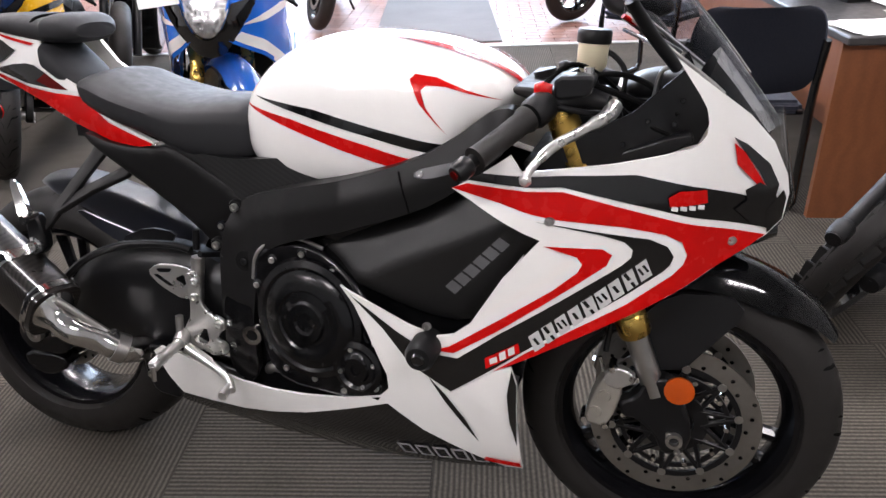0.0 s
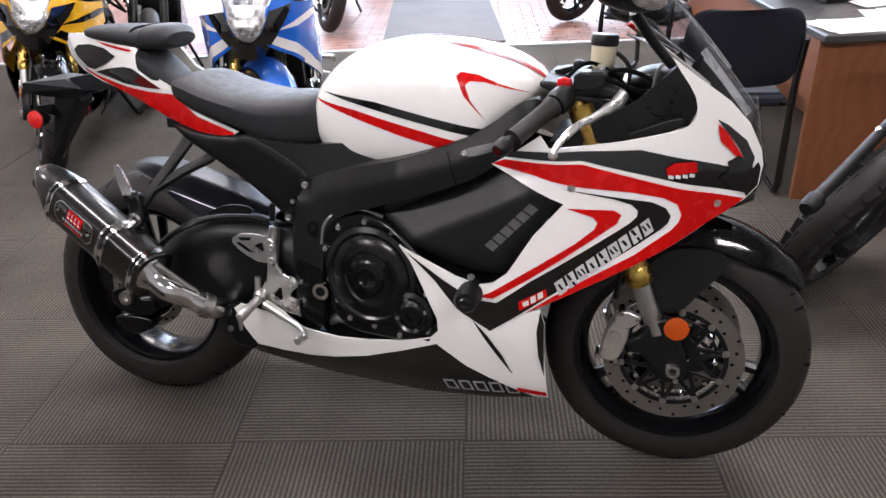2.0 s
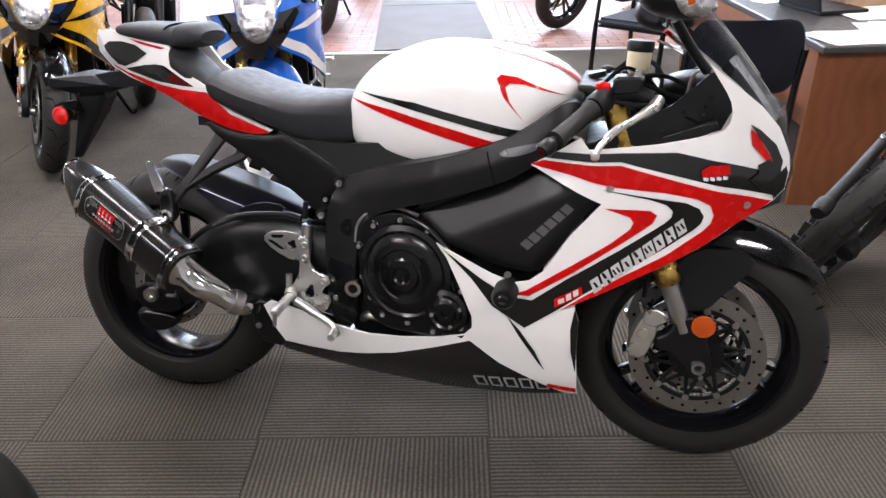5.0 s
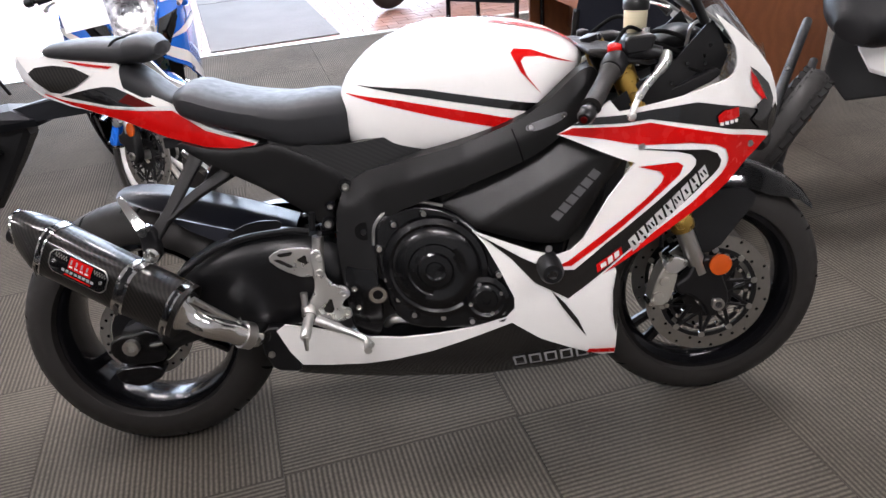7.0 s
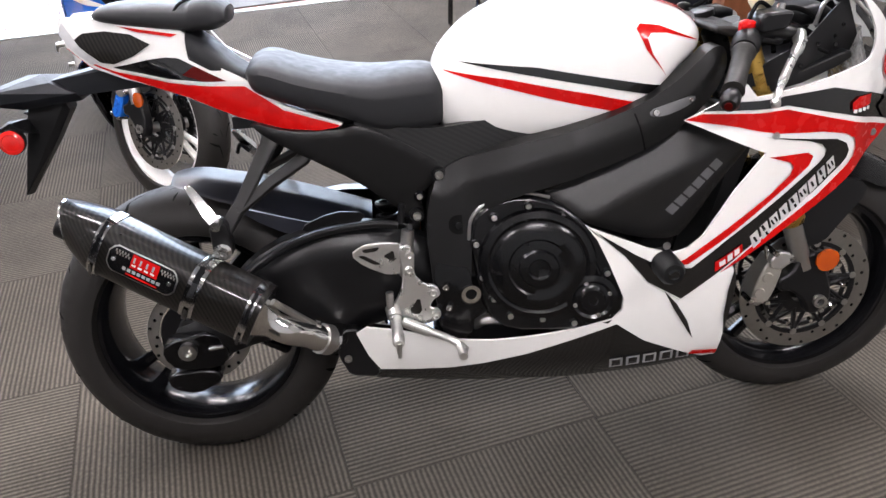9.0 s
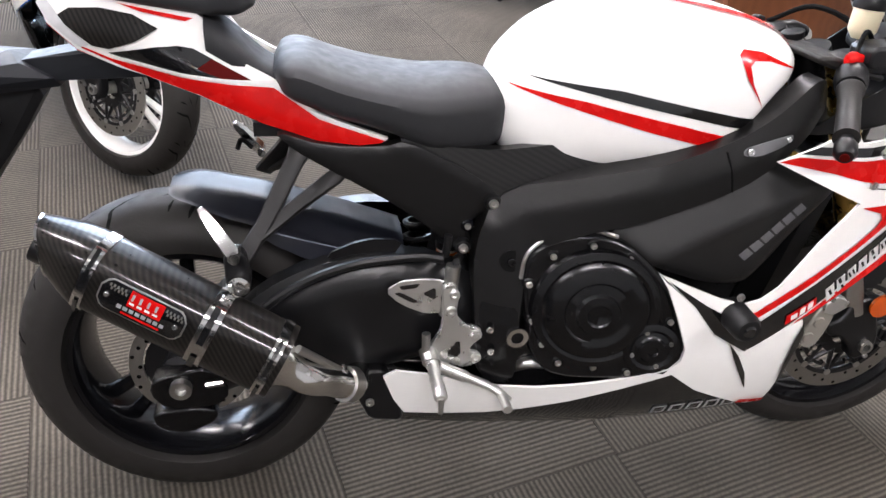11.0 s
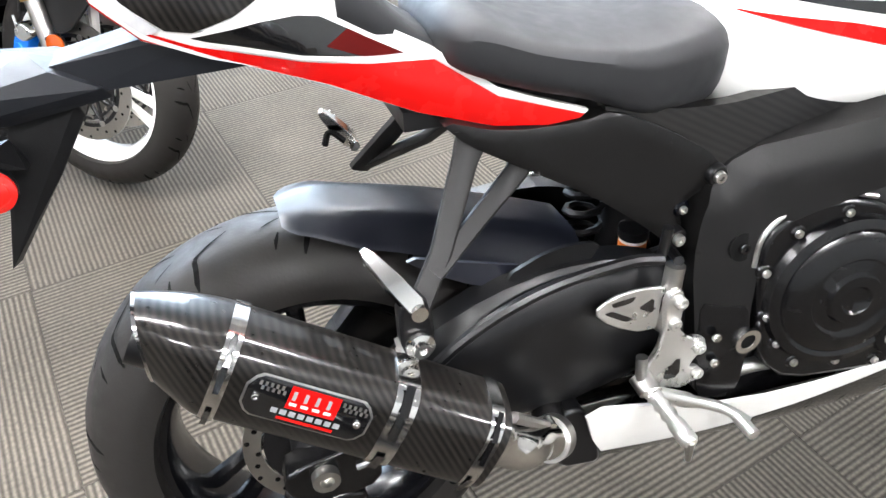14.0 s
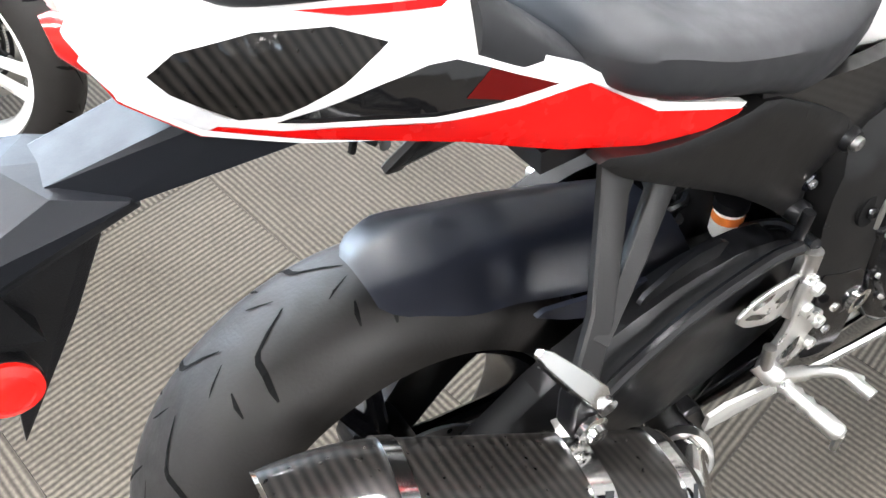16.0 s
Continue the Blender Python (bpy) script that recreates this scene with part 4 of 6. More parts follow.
    hull = [(-0.135, 0.970, 0.988, 0.016, 2.4), (-0.10, 0.935, 0.989, 0.036, 3.0), (-0.04, 0.895, 0.984, 0.052, 3.4), (0.03, 0.870, 0.974, 0.064, 3.4), (0.09, 0.850, 0.955, 0.072, 3.4), (0.14, 0.832, 0.890, 0.078, 3.4), (0.20, 0.80, 0.85, 0.084, 3.4)]
    tl = part("tail_cowl", to_left(body(hull, 32, 24), 1, 1), base, bike, scheme["tail_label"])
    for s in (1, -1):
        part("tail_flank", to_left(sheet(flank, TLY, 0.010, s, 0.0125), s), base, tl)
    if main:
        decals([
            ([(-0.137, 0.966), (-0.126, 0.944), (-0.088, 0.911), (-0.041, 0.893), (-0.004, 0.885), (0.058, 0.871), (0.130, 0.862), (0.196, 0.858), (0.263, 0.811), (0.366, 0.777), (0.360, 0.773), (0.323, 0.769), (0.258, 0.775), (0.175, 0.800), (0.086, 0.842), (-0.016, 0.877), (-0.090, 0.901), (-0.128, 0.938)], RED, 0),
            ([(-0.044, 0.902), (0.025, 0.915), (0.060, 0.918), (0.082, 0.915), (0.107, 0.901), (0.164, 0.868), (0.110, 0.872), (0.059, 0.877), (-0.003, 0.890)], GLOSS, 0),
            # dark red wedge at the black inset's front point
            ([(0.085, 0.885), (0.108, 0.900), (0.166, 0.868), (0.12, 0.871)], DARKRED, 0),
            ([(-0.113, 0.951), (-0.090, 0.965), (-0.045, 0.968), (0.001, 0.961), (0.035, 0.942), (0.0, 0.922), (-0.041, 0.908), (-0.066, 0.911)], CARBON, 0),
            ([(-0.139, 0.968), (-0.128, 0.984), (-0.112, 0.960), (-0.100, 0.940), (-0.070, 0.912), (-0.090, 0.905), (-0.127, 0.942)], LENSGREY, 0),
            ([(-0.02, 0.976), (0.015, 0.970), (0.086, 0.957), (0.075, 0.953), (0.012, 0.965)], RED, 0),
            ([(-0.05, 0.902), (-0.003, 0.888), (0.059, 0.874), (0.13, 0.866), (0.194, 0.862), (0.262, 0.815), (0.368, 0.780), (0.262, 0.822), (0.198, 0.869), (0.13, 0.870), (0.059, 0.879), (-0.003, 0.893)], PRINT, 0),
            ([(-0.130, 0.955), (-0.126, 0.944), (-0.088, 0.909), (-0.02, 0.880), (0.02, 0.867), (-0.03, 0.880), (-0.09, 0.904), (-0.128, 0.942)], PRINT, 0),
        ], TLY, tl, start=0.0022, shift=TF)
        part("tail_light", to_left(body([(-0.147, 0.955, 0.98, 0.012, 2.2), (-0.135, 0.94, 0.978, 0.022, 2.4), (-0.115, 0.93, 0.96, 0.034, 2.4)], 20, 8), 1, 1), REDLENS, tl, "red tail lamp lens")

    # black side plates under seat and tank
    sub = [(0.19, 0.795), (0.27, 0.770), (0.363, 0.768), (0.40, 0.778), (0.48, 0.738), (0.535, 0.704), (0.566, 0.676), (0.556, 0.655), (0.524, 0.642), (0.506, 0.622), (0.514, 0.603), (0.514, 0.585), (0.498, 0.572), (0.45, 0.615), (0.38, 0.668), (0.30, 0.715), (0.225, 0.76)]
    under = [(0.37, 0.785), (0.47, 0.765), (0.55, 0.760), (0.62, 0.768), (0.70, 0.779), (0.88, 0.775), (0.93, 0.79), (0.80, 0.735), (0.68, 0.700), (0.57, 0.672), (0.48, 0.715)]
    for s in (1, -1):
        p = part("sub_frame_cover", sheet(soft(sub), pillow(soft(sub), lambda x, z: -0.104 - 0.05 * max(0, (x - 0.2)), 0.004, 0.010), 0.02, s, 0.012), SPAR, bike, "black sub-frame plate", bevel=0.002)
        for x, y, z, r in ((0.548, 0.124, 0.6705, 0.0125), (0.500, 0.126, 0.589, 0.0125)):
            part("bolt_boss", lathe([(r * 1.2, -0.014), (r * 1.2, 0.002), (r, 0.006), (r * 0.7, 0.006), (0.0, 0.005)], (x, -y * s, z), (0, -s, 0), 20), SATIN, p)
            bolt((x, -(y + 0.006) * s, z), 0.0085, (0, -s, 0), p, STEEL)
        part("knee_cover", sheet(soft(under), lambda x, z: -0.104 - 0.030 * max(0, min(1, (x - 0.45) / 0.35)) - 0.06 * (0.79 - z), 0.02, s), SHEET, bike, "carbon-look cover under the tank")
    part("sub_frame", box(0.16, 0.50, -0.07, 0.07, 0.775, 0.798), SATIN, bike)
    part("air_box", box(0.62, 1.0, -0.085, 0.085, 0.66, 0.74), SATIN, bike)
    part("battery_tray", box(0.42, 0.55, -0.07, 0.07, 0.64, 0.755), SATIN, bike)

    # small things behind the footrests
    kn = part("preload_knob", lathe([(0.0, 0.026), (0.009, 0.026), (0.013, 0.021), (0.0135, 0.006), (0.011, 0.0), (0.011, -0.03)], (0.508, -0.096, 0.626), (0, -1, 0), 20), KNOB, bike, "black suspension adjuster")
    bolt((0.508, -0.121, 0.626), 0.006, (0, -1, 0), kn, STEEL)
    part("shock_spring", tube([(0.448 + 0.028 * math.cos(k * 0.7), 0.025 + 0.028 * math.sin(k * 0.7), 0.42 + 0.0035 * k) for k in range(56)], 0.006, 6), SATIN, bike)
    part("brake_light_switch", cyl((0.466, -0.150, 0.585), (0.470, -0.150, 0.625), 0.007, 10), SATIN, bike)
    part("swing_arm_guard", sheet(soft([(0.26, 0.575), (0.33, 0.605), (0.40, 0.600), (0.38, 0.570), (0.30, 0.560)]), lambda x, z: -0.115, 0.006), SATIN, bike)

    # plate hanger with indicators
    cy = 0.054
    wing = [(-0.215, cy, 0.882), (-0.165, cy, 0.866), (-0.318, cy, 0.858), (-0.225, cy, 0.820)]
    for s in (-1, 1):
        wing += [(-0.285, cy + 0.092 * s, 0.866), (-0.288, cy + 0.092 * s, 0.842), (-0.143, cy + 0.048 * s, 0.848), (-0.138, cy + 0.034 * s, 0.832), (-0.245, cy + 0.062 * s, 0.826), (-0.19, cy + 0.045 * s, 0.872)]
    hb = part("plate_hanger", solid(wing), HANGER, bike, "black angular plate hanger and rear mudguard", smooth=False, bevel=0.003)
    arm = []
    for s in (-1, 1):
        arm += [(-0.195, cy + 0.030 * s, 0.872), (-0.19, cy + 0.034 * s, 0.838), (-0.085, 0.044 + 0.036 * s, 0.895), (-0.075, 0.044 + 0.040 * s, 0.858), (0.02, 0.03 + 0.050 * s, 0.905), (0.05, 0.03 + 0.056 * s, 0.862)]
    part("hanger_arm", solid(arm), HANGER, hb, smooth=False, bevel=0.003)
    part("plate_leg", solid([(-0.245, cy - 0.03, 0.830), (-0.175, cy - 0.03, 0.832), (-0.245, cy + 0.03, 0.830), (-0.175, cy + 0.03, 0.832), (-0.172, cy - 0.022, 0.812), (-0.172, cy + 0.022, 0.812), (-0.212, cy - 0.02, 0.752), (-0.212, cy + 0.02, 0.752), (-0.250, cy - 0.03, 0.785), (-0.250, cy + 0.03, 0.785), (-0.302, cy - 0.024, 0.640), (-0.302, cy + 0.02, 0.640), (-0.296, cy, 0.636)]), PLASTIC, hb, smooth=False, bevel=0.002)
    for s in (-1, 1):
        q = Vector((-0.270, cy + 0.086 * s, 0.770))
        sg = part("rear_indicator", lathe([(0.012, -0.045), (0.020, -0.028), (0.025, -0.006), (0.025, 0.0)], q, (0.1, s, 0.05), 20), PLASTIC, hb)
        part("lens", lathe([(0.0, 0.0), (0.024, 0.0), (0.0235, 0.004), (0.017, 0.0075), (0.016, 0.006), (0.006, 0.009), (0.0, 0.009)], q, (0.1, s, 0.05), 28), REDLENS, sg, "round red lens")
        part("stalk", solid([q + Vector((-0.02, -0.05 * s, 0.030)), q + Vector((0.02, -0.05 * s, 0.034)), q + Vector((-0.030, -0.012 * s, 0.020)), q + Vector((0.035, -0.015 * s, 0.012)), q + Vector((0.03, -0.06 * s, 0.0)), q + Vector((0.0, -0.012 * s, 0.034))]), PLASTIC, sg, smooth=False)

    # fairing
    upper = [(1.050, 0.796), (1.100, 0.833), (1.118, 0.810), (1.253, 0.824), (1.300, 0.832), (1.336, 0.839), (1.362, 0.845), (1.375, 0.853), (1.382, 0.866), (1.383, 0.883), (1.378, 0.903), (1.366, 0.923), (1.347, 0.949), (1.328, 0.976), (1.390, 0.931), (1.446, 0.889), (1.488, 0.845), (1.519, 0.788), (1.527, 0.755), (1.522, 0.712), (1.497, 0.690), (1.412, 0.641), (1.314, 0.582), (1.206, 0.526), (1.140, 0.492), (1.084, 0.464), (1.008, 0.410), (0.938, 0.457), (0.886, 0.522), (0.811, 0.588), (0.822, 0.581), (0.935, 0.531), (0.985, 0.517), (1.014, 0.524), (1.043, 0.548), (1.095, 0.635), (1.151, 0.702), (1.077, 0.734), (1.001, 0.766)]
    low = [(0.811, 0.588), (0.829, 0.569), (0.886, 0.522), (0.938, 0.456), (1.008, 0.409), (1.084, 0.463), (1.113, 0.473), (1.124, 0.439), (1.124, 0.365), (1.131, 0.225), (1.10, 0.226), (1.02, 0.268), (0.951, 0.305), (0.887, 0.358), (0.80, 0.322), (0.705, 0.286), (0.620, 0.264), (0.551, 0.254), (0.470, 0.254), (0.400, 0.258), (0.378, 0.300), (0.358, 0.362), (0.380, 0.378), (0.44, 0.368), (0.506, 0.352), (0.564, 0.336), (0.638, 0.330), (0.72, 0.337), (0.794, 0.350), (0.875, 0.375), (0.893, 0.395), (0.893, 0.425), (0.861, 0.501), (0.835, 0.555)]
    pan = [(0.36, 0.262), (0.388, 0.225), (0.50, 0.205), (0.617, 0.190), (0.820, 0.178), (1.00, 0.195), (1.11, 0.222), (1.10, 0.229), (1.02, 0.272), (0.951, 0.309), (0.887, 0.362), (0.80, 0.326), (0.705, 0.290), (0.620, 0.268), (0.551, 0.258), (0.470, 0.258), (0.400, 0.262)]
    inner = [(0.700, 0.640), (0.790, 0.672), (0.950, 0.728), (1.01, 0.765), (1.08, 0.740), (1.16, 0.71), (1.10, 0.63), (1.05, 0.545), (1.02, 0.512), (0.94, 0.522), (0.82, 0.572), (0.78, 0.60)]
    for s in (1, -1):
        fa = part("side_fairing", sheet(upper, FY, 0.006, s, 0.025), base, bike, scheme["fairing_label"])
        lo = part("belly_fairing", sheet(low, FY, 0.006, s, 0.025), scheme.get("low", base), bike, scheme["belly_label"])
        bp = part("belly_pan", sheet(pan, lambda x, z: FY(x, z) + 0.004, 0.010, s, 0.03), GLOSS if main else dark, bike, "black belly pan")
        crown = lambda x, z: z - 0.597 - 0.49 * (x - 0.86)
        INY = lambda x, z: -0.203 + 0.45 * max(0, crown(x, z)) + 0.12 * max(0, -crown(x, z)) + 0.10 * max(0, x - 1.02)
        part("radiator_shroud", sheet(soft(inner), pillow(soft(inner), INY, 0.008, 0.02), 0.008, s, 0.010), SHROUD, bike, "black plastic radiator shroud")
    part("belly_floor", prism([(0.40, 0.225), (0.62, 0.192), (0.82, 0.18), (1.05, 0.21), (1.08, 0.24), (0.95, 0.29), (0.42, 0.25)], -0.125, 0.125), dark, bike, bevel=0.01)
    rad = [(1.06, 0.42), (1.09, 0.42), (1.16, 0.70), (1.13, 0.71)]
    part("radiator", prism(rad, -0.17, 0.17), SATIN, bike)
    if not main:
        decals([
            ([(1.20, 0.540), (1.30, 0.592), (1.42, 0.660), (1.50, 0.705), (1.46, 0.725), (1.36, 0.672), (1.22, 0.590), (1.13, 0.530)], accent, 0),
            ([(1.05, 0.775), (1.20, 0.785), (1.36, 0.770), (1.46, 0.745), (1.34, 0.745), (1.18, 0.755)], accent, 0),
            ([(1.015, 0.418), (1.084, 0.466), (1.206, 0.528), (1.312, 0.583), (1.300, 0.612), (1.180, 0.560), (1.060, 0.510), (0.960, 0.470)], accent, 0),
        ], FY, bike)
    if main:
        decals([
            ([(1.055, 0.800), (1.180, 0.807), (1.287, 0.808), (1.390, 0.783), (1.459, 0.761), (1.500, 0.738), (1.492, 0.705), (1.332, 0.750), (1.181, 0.789), (1.028, 0.785)], GLOSS, 0),
            ([(1.001, 0.768), (1.029, 0.780), (1.182, 0.782), (1.328, 0.740), (1.496, 0.692), (1.462, 0.669), (1.411, 0.642), (1.314, 0.583), (1.206, 0.527), (1.140, 0.493), (1.084, 0.465), (1.139, 0.505), (1.204, 0.545), (1.290, 0.594), (1.357, 0.645), (1.370, 0.660), (1.374, 0.676), (1.364, 0.698), (1.337, 0.712), (1.275, 0.726), (1.170, 0.738), (1.086, 0.757)], RED, 0),
            ([(1.143, 0.734), (1.243, 0.717), (1.316, 0.705), (1.343, 0.692), (1.354, 0.675), (1.350, 0.660), (1.338, 0.648), (1.288, 0.611), (1.203, 0.554), (1.127, 0.502), (1.010, 0.413), (0.938, 0.459), (0.890, 0.518), (0.830, 0.574), (0.911, 0.520), (0.974, 0.485), (1.023, 0.482), (1.091, 0.535), (1.198, 0.607), (1.277, 0.662), (1.290, 0.675), (1.291, 0.688), (1.278, 0.701), (1.243, 0.713)], GLOSS, 0),
            ([(1.157, 0.694), (1.246, 0.690), (1.261, 0.680), (1.254, 0.662), (1.197, 0.619), (1.090, 0.541), (1.016, 0.491), (0.980, 0.492), (1.009, 0.503), (1.078, 0.552), (1.175, 0.619), (1.211, 0.650), (1.217, 0.664), (1.208, 0.676)], RED, 0),
        ], FY, bike)
        # printed marks, as plain blocks
        u = Vector((1.322 - 1.145, 0, 0.662 - 0.520))
        ln = u.length
        u.normalize()
        v = Vector((-u.z, 0, u.x))
        for k in range(9):
            a = ln * k / 9 + 0.001
            w = ln / 9 * (0.78 if k not in (4, 5) else 0.85)
            for lo_, hi_, sh in ((-0.0145, 0.0145, 0.004),):
                q = [Vector((1.145, 0, 0.520)) + u * (a + sh) + v * hi_, Vector((1.145, 0, 0.520)) + u * (a + w + sh) + v * hi_, Vector((1.145, 0, 0.520)) + u * (a + w - sh) + v * lo_, Vector((1.145, 0, 0.520)) + u * (a - sh) + v * lo_]
                part("letter_block", sheet([(p.x, p.z) for p in q], lambda x, z: FY(x, z) - 0.0038, 0), FAIRPRINT, bike)
        for k in range(9):
            for c_, lo_, hi_, w_ in (((0.42, -0.007, 0.007, 0.0026),), ((0.42, 0.0, 0.014, 0.003), (0.42, -0.014, -0.005, 0.0026)), ((0.25, -0.006, 0.008, 0.002), (0.60, -0.006, 0.008, 0.002)))[k % 3]:
                o = Vector((1.145, 0, 0.520)) + u * (ln * (k + c_) / 9)
                q = [o + v * hi_ - u * w_, o + v * hi_ + u * w_, o + v * lo_ + u * w_, o + v * lo_ - u * w_]
                part("letter_gap", sheet([(p.x, p.z) for p in q], lambda x, z: FY(x, z) - 0.0044, 0), GLOSS, bike)
        decals([
            ([(1.072, 0.470), (1.070, 0.490), (1.124, 0.522), (1.128, 0.505)], RED, 0),
            ([(1.340, 0.757), (1.336, 0.772), (1.352, 0.782), (1.392, 0.781), (1.396, 0.760)], RED, 0),
        ], lambda x, z: FY(x, z) - 0.0030, bike, sides=(1,))
        for a, b, c_, d_ in ((1.080, 1.092, 0.480, 0.490), (1.096, 1.106, 0.488, 0.502), (1.110, 1.120, 0.498, 0.511)):
            part("small_print", sheet([(a, c_), (b, c_ + 0.006), (b - 0.002, d_ + 0.006), (a - 0.002, d_)], lambda x, z: FY(x, z) - 0.0062, 0), PRINT, bike)
        for k in range(4):
            a = 1.342 + 0.013 * k
            part("small_print", sheet([(a, 0.752), (a + 0.010, 0.750), (a + 0.010, 0.757), (a, 0.759)], lambda x, z: FY(x, z) - 0.0062, 0), PRINT, bike)
        decals([
            ([(1.061, 0.246), (1.066, 0.258), (1.128, 0.248), (1.129, 0.232)], RED, 0),
            # black decal drawn for the curved slit in the belly fairing
            ([(1.056, 0.300), (1.034, 0.353), (1.002, 0.403), (0.972, 0.438), (0.996, 0.394), (1.041, 0.322)], GLOSS, 0),
            ([(1.115, 0.47), (1.124, 0.44), (1.124, 0.30), (1.112, 0.36), (1.108, 0.42)], GLOSS, 0),
            ([(1.423, 0.858), (1.446, 0.845), (1.485, 0.812), (1.506, 0.775), (1.502, 0.745), (1.47, 0.80)], GLOSS, 0),
            ([(1.425, 0.849), (1.444, 0.833), (1.488, 0.770), (1.476, 0.773), (1.434, 0.815)], RED, 0),
            ([(1.452, 0.772), (1.474, 0.783), (1.500, 0.765), (1.514, 0.735), (1.500, 0.702), (1.470, 0.714), (1.440, 0.742), (1.458, 0.755)], GLOSS, 0),
            ([(1.49, 0.735), (1.515, 0.765), (1.522, 0.75), (1.52, 0.715), (1.497, 0.695)], GLOSS, 0),
        ], FY, bike, start=0.003, sides=(1,))
        for k in range(6):
            a = 0.985 + 0.016 * k
            part("sticker", sheet([(a, 0.585 + 0.017 * k), (a + 0.013, 0.599 + 0.017 * k), (a + 0.030, 0.586 + 0.017 * k), (a + 0.017, 0.571 + 0.017 * k)], lambda x, z: INY(x, z) - 0.0012, 0), DECALGREY, bike)
        for k in range(5):
            a = 0.895 + 0.036 * k
            z0 = 0.212 + 0.004 * k
            for q in ([(a - 0.006, z0 + 0.036), (a + 0.022, z0 + 0.040), (a + 0.022, z0 + 0.034), (a - 0.005, z0 + 0.030)], [(a - 0.006, z0 + 0.036), (a - 0.001, z0 + 0.036), (a + 0.006, z0 + 0.004), (a + 0.001, z0 + 0.003)], [(a + 0.001, z0 + 0.004), (a + 0.029, z0 + 0.008), (a + 0.030, z0 + 0.003), (a + 0.002, z0 - 0.001)], [(a + 0.017, z0 + 0.039), (a + 0.022, z0 + 0.040), (a + 0.030, z0 + 0.005), (a + 0.025, z0 + 0.004)]):
                part("sticker", sheet(q, lambda x, z: FY(x, z) + 0.004 - 0.0022, 0), PALEPRINT, bike)
        for p in ((1.443, 0.688), (1.165, 0.735), (0.97, 0.535)):
            bolt((p[0], FY(*p) - 0.001, p[1]), 0.0075, (-0.3, -1, 0), bike, STEEL, "fairing_screw")
        sl = part("frame_slider", lathe([(0.0, 0.07), (0.020, 0.068), (0.026, 0.058), (0.027, 0.0)], (0.968, -0.235, 0.497), (0, -1, 0), 28), PLASTIC, bike, "black crash bobbin")
        part("slider_bolt", lathe([(0.012, 0.0), (0.009, 0.004), (0.0, 0.002)], (0.968, -0.305, 0.497), (0, -1, 0), 16), GLOSS, sl)

    # nose, headlamp, screen
    if main:
        rings = []
        for k in range(12):
            z = 0.680 + 0.205 * k / 11
            row = []
            for q in range(15):
                b = (q / 14 - 0.5) * 2
                hw = 0.086 * (0.62 + 0.38 * math.sin(3.14 * min(1, 0.15 + k / 11)))
                row.append((1.545 - 0.055 * b * b - 0.26 * max(0, z - 0.74) - 0.4 * max(0, 0.73 - z), hw * b, z))
            rings.append(row)
        bm = ring_loft(rings, close=False)
        bmesh.ops.solidify(bm, geom=bm.faces[:], thickness=0.004)
        nose = part("headlamp", bm, GLASS, bike, "clear twin-stack headlamp")
        rings2 = [[(x - 0.03 - 0.03 * (1 - (2 * i / 14 - 1) ** 2), y * 0.95, z) for i, (x, y, z) in enumerate(r)] for r in rings]
        bm = ring_loft(rings2, close=False)
        part("reflector", bm, MIRROR, nose, "lamp reflector with painted light and dark sparkle")
        for s in (-1, 1):
            brow = [(1.40, 0.90), (1.46, 0.86), (1.515, 0.80), (1.535, 0.72), (1.51, 0.675), (1.49, 0.69), (1.50, 0.76), (1.46, 0.82)]
            part("nose_edge", sheet(soft(brow), lambda x, z: -0.115 + 0.9 * max(0, x - 1.44), 0.02, s), dark if main else base, nose)
        part("lower_nose", body([(1.40, 0.64, 0.70, 0.09, 3), (1.47, 0.655, 0.70, 0.08, 3), (1.52, 0.67, 0.70, 0.05, 2.5)], 20, 10), dark, nose)
    else:
        lampf = [(0.0, 0.945), (0.062, 0.940), (0.098, 0.905), (0.100, 0.865), (0.080, 0.800), (0.052, 0.745), (0.022, 0.718), (0.0, 0.714)]
        ring = lampf + [(-y, z) for y, z in lampf[-2:0:-1]]
        NX = lambda y, z: 1.560 - 5.4 * y * y - 0.42 * max(0, z - 0.78) - 0.5 * max(0, 0.74 - z)
        ring = soft(ring, 1, 0.2)
        nose = part("headlamp", face_of(ring, NX), GLASS, bike, "large clear shield-shaped headlamp")
        nose.visible_shadow = False
        part("reflector", face_of([(y * 0.97, 0.83 + (z - 0.83) * 0.97) for y, z in ring], lambda y, z: NX(y, z) - 0.012 - 0.035 * math.cos(min(1.5, abs(math.hypot(y, (z - 0.87) * 1.2)) * 20)) ** 2), MIRROR, nose, "lamp reflector with painted light and dark sparkle")
        part("lamp_bowl", face_of([(y * 1.02, 0.83 + (z - 0.83) * 1.02) for y, z in ring], lambda y, z: NX(y, z) - 0.05), SATIN, nose)
        out = [(0.0, 1.03), (0.075, 1.01), (0.150, 0.955), (0.182, 0.895), (0.172, 0.84), (0.150, 0.79), (0.100, 0.72), (0.050, 0.655), (0.0, 0.640)]
        inn = [(0.0, 0.946), (0.062, 0.941), (0.099, 0.906), (0.101, 0.866), (0.090, 0.83), (0.080, 0.80), (0.052, 0.745), (0.022, 0.718), (0.0, 0.713)]
        for s in (-1, 1):
            cheek = [(y * s, z) for y, z in out[:5]] + [(y * s, z) for y, z in inn[4::-1]]
            part("nose_panel", face_of(cheek, lambda y, z: NX(y, z) + 0.002), base, nose)
            chin = [(y * s, z) for y, z in out[4:]] + [(y * s, z) for y, z in inn[:3:-1]]
            part("nose_chin", face_of(chin, lambda y, z: NX(y, z) - 0.004), dark, nose)
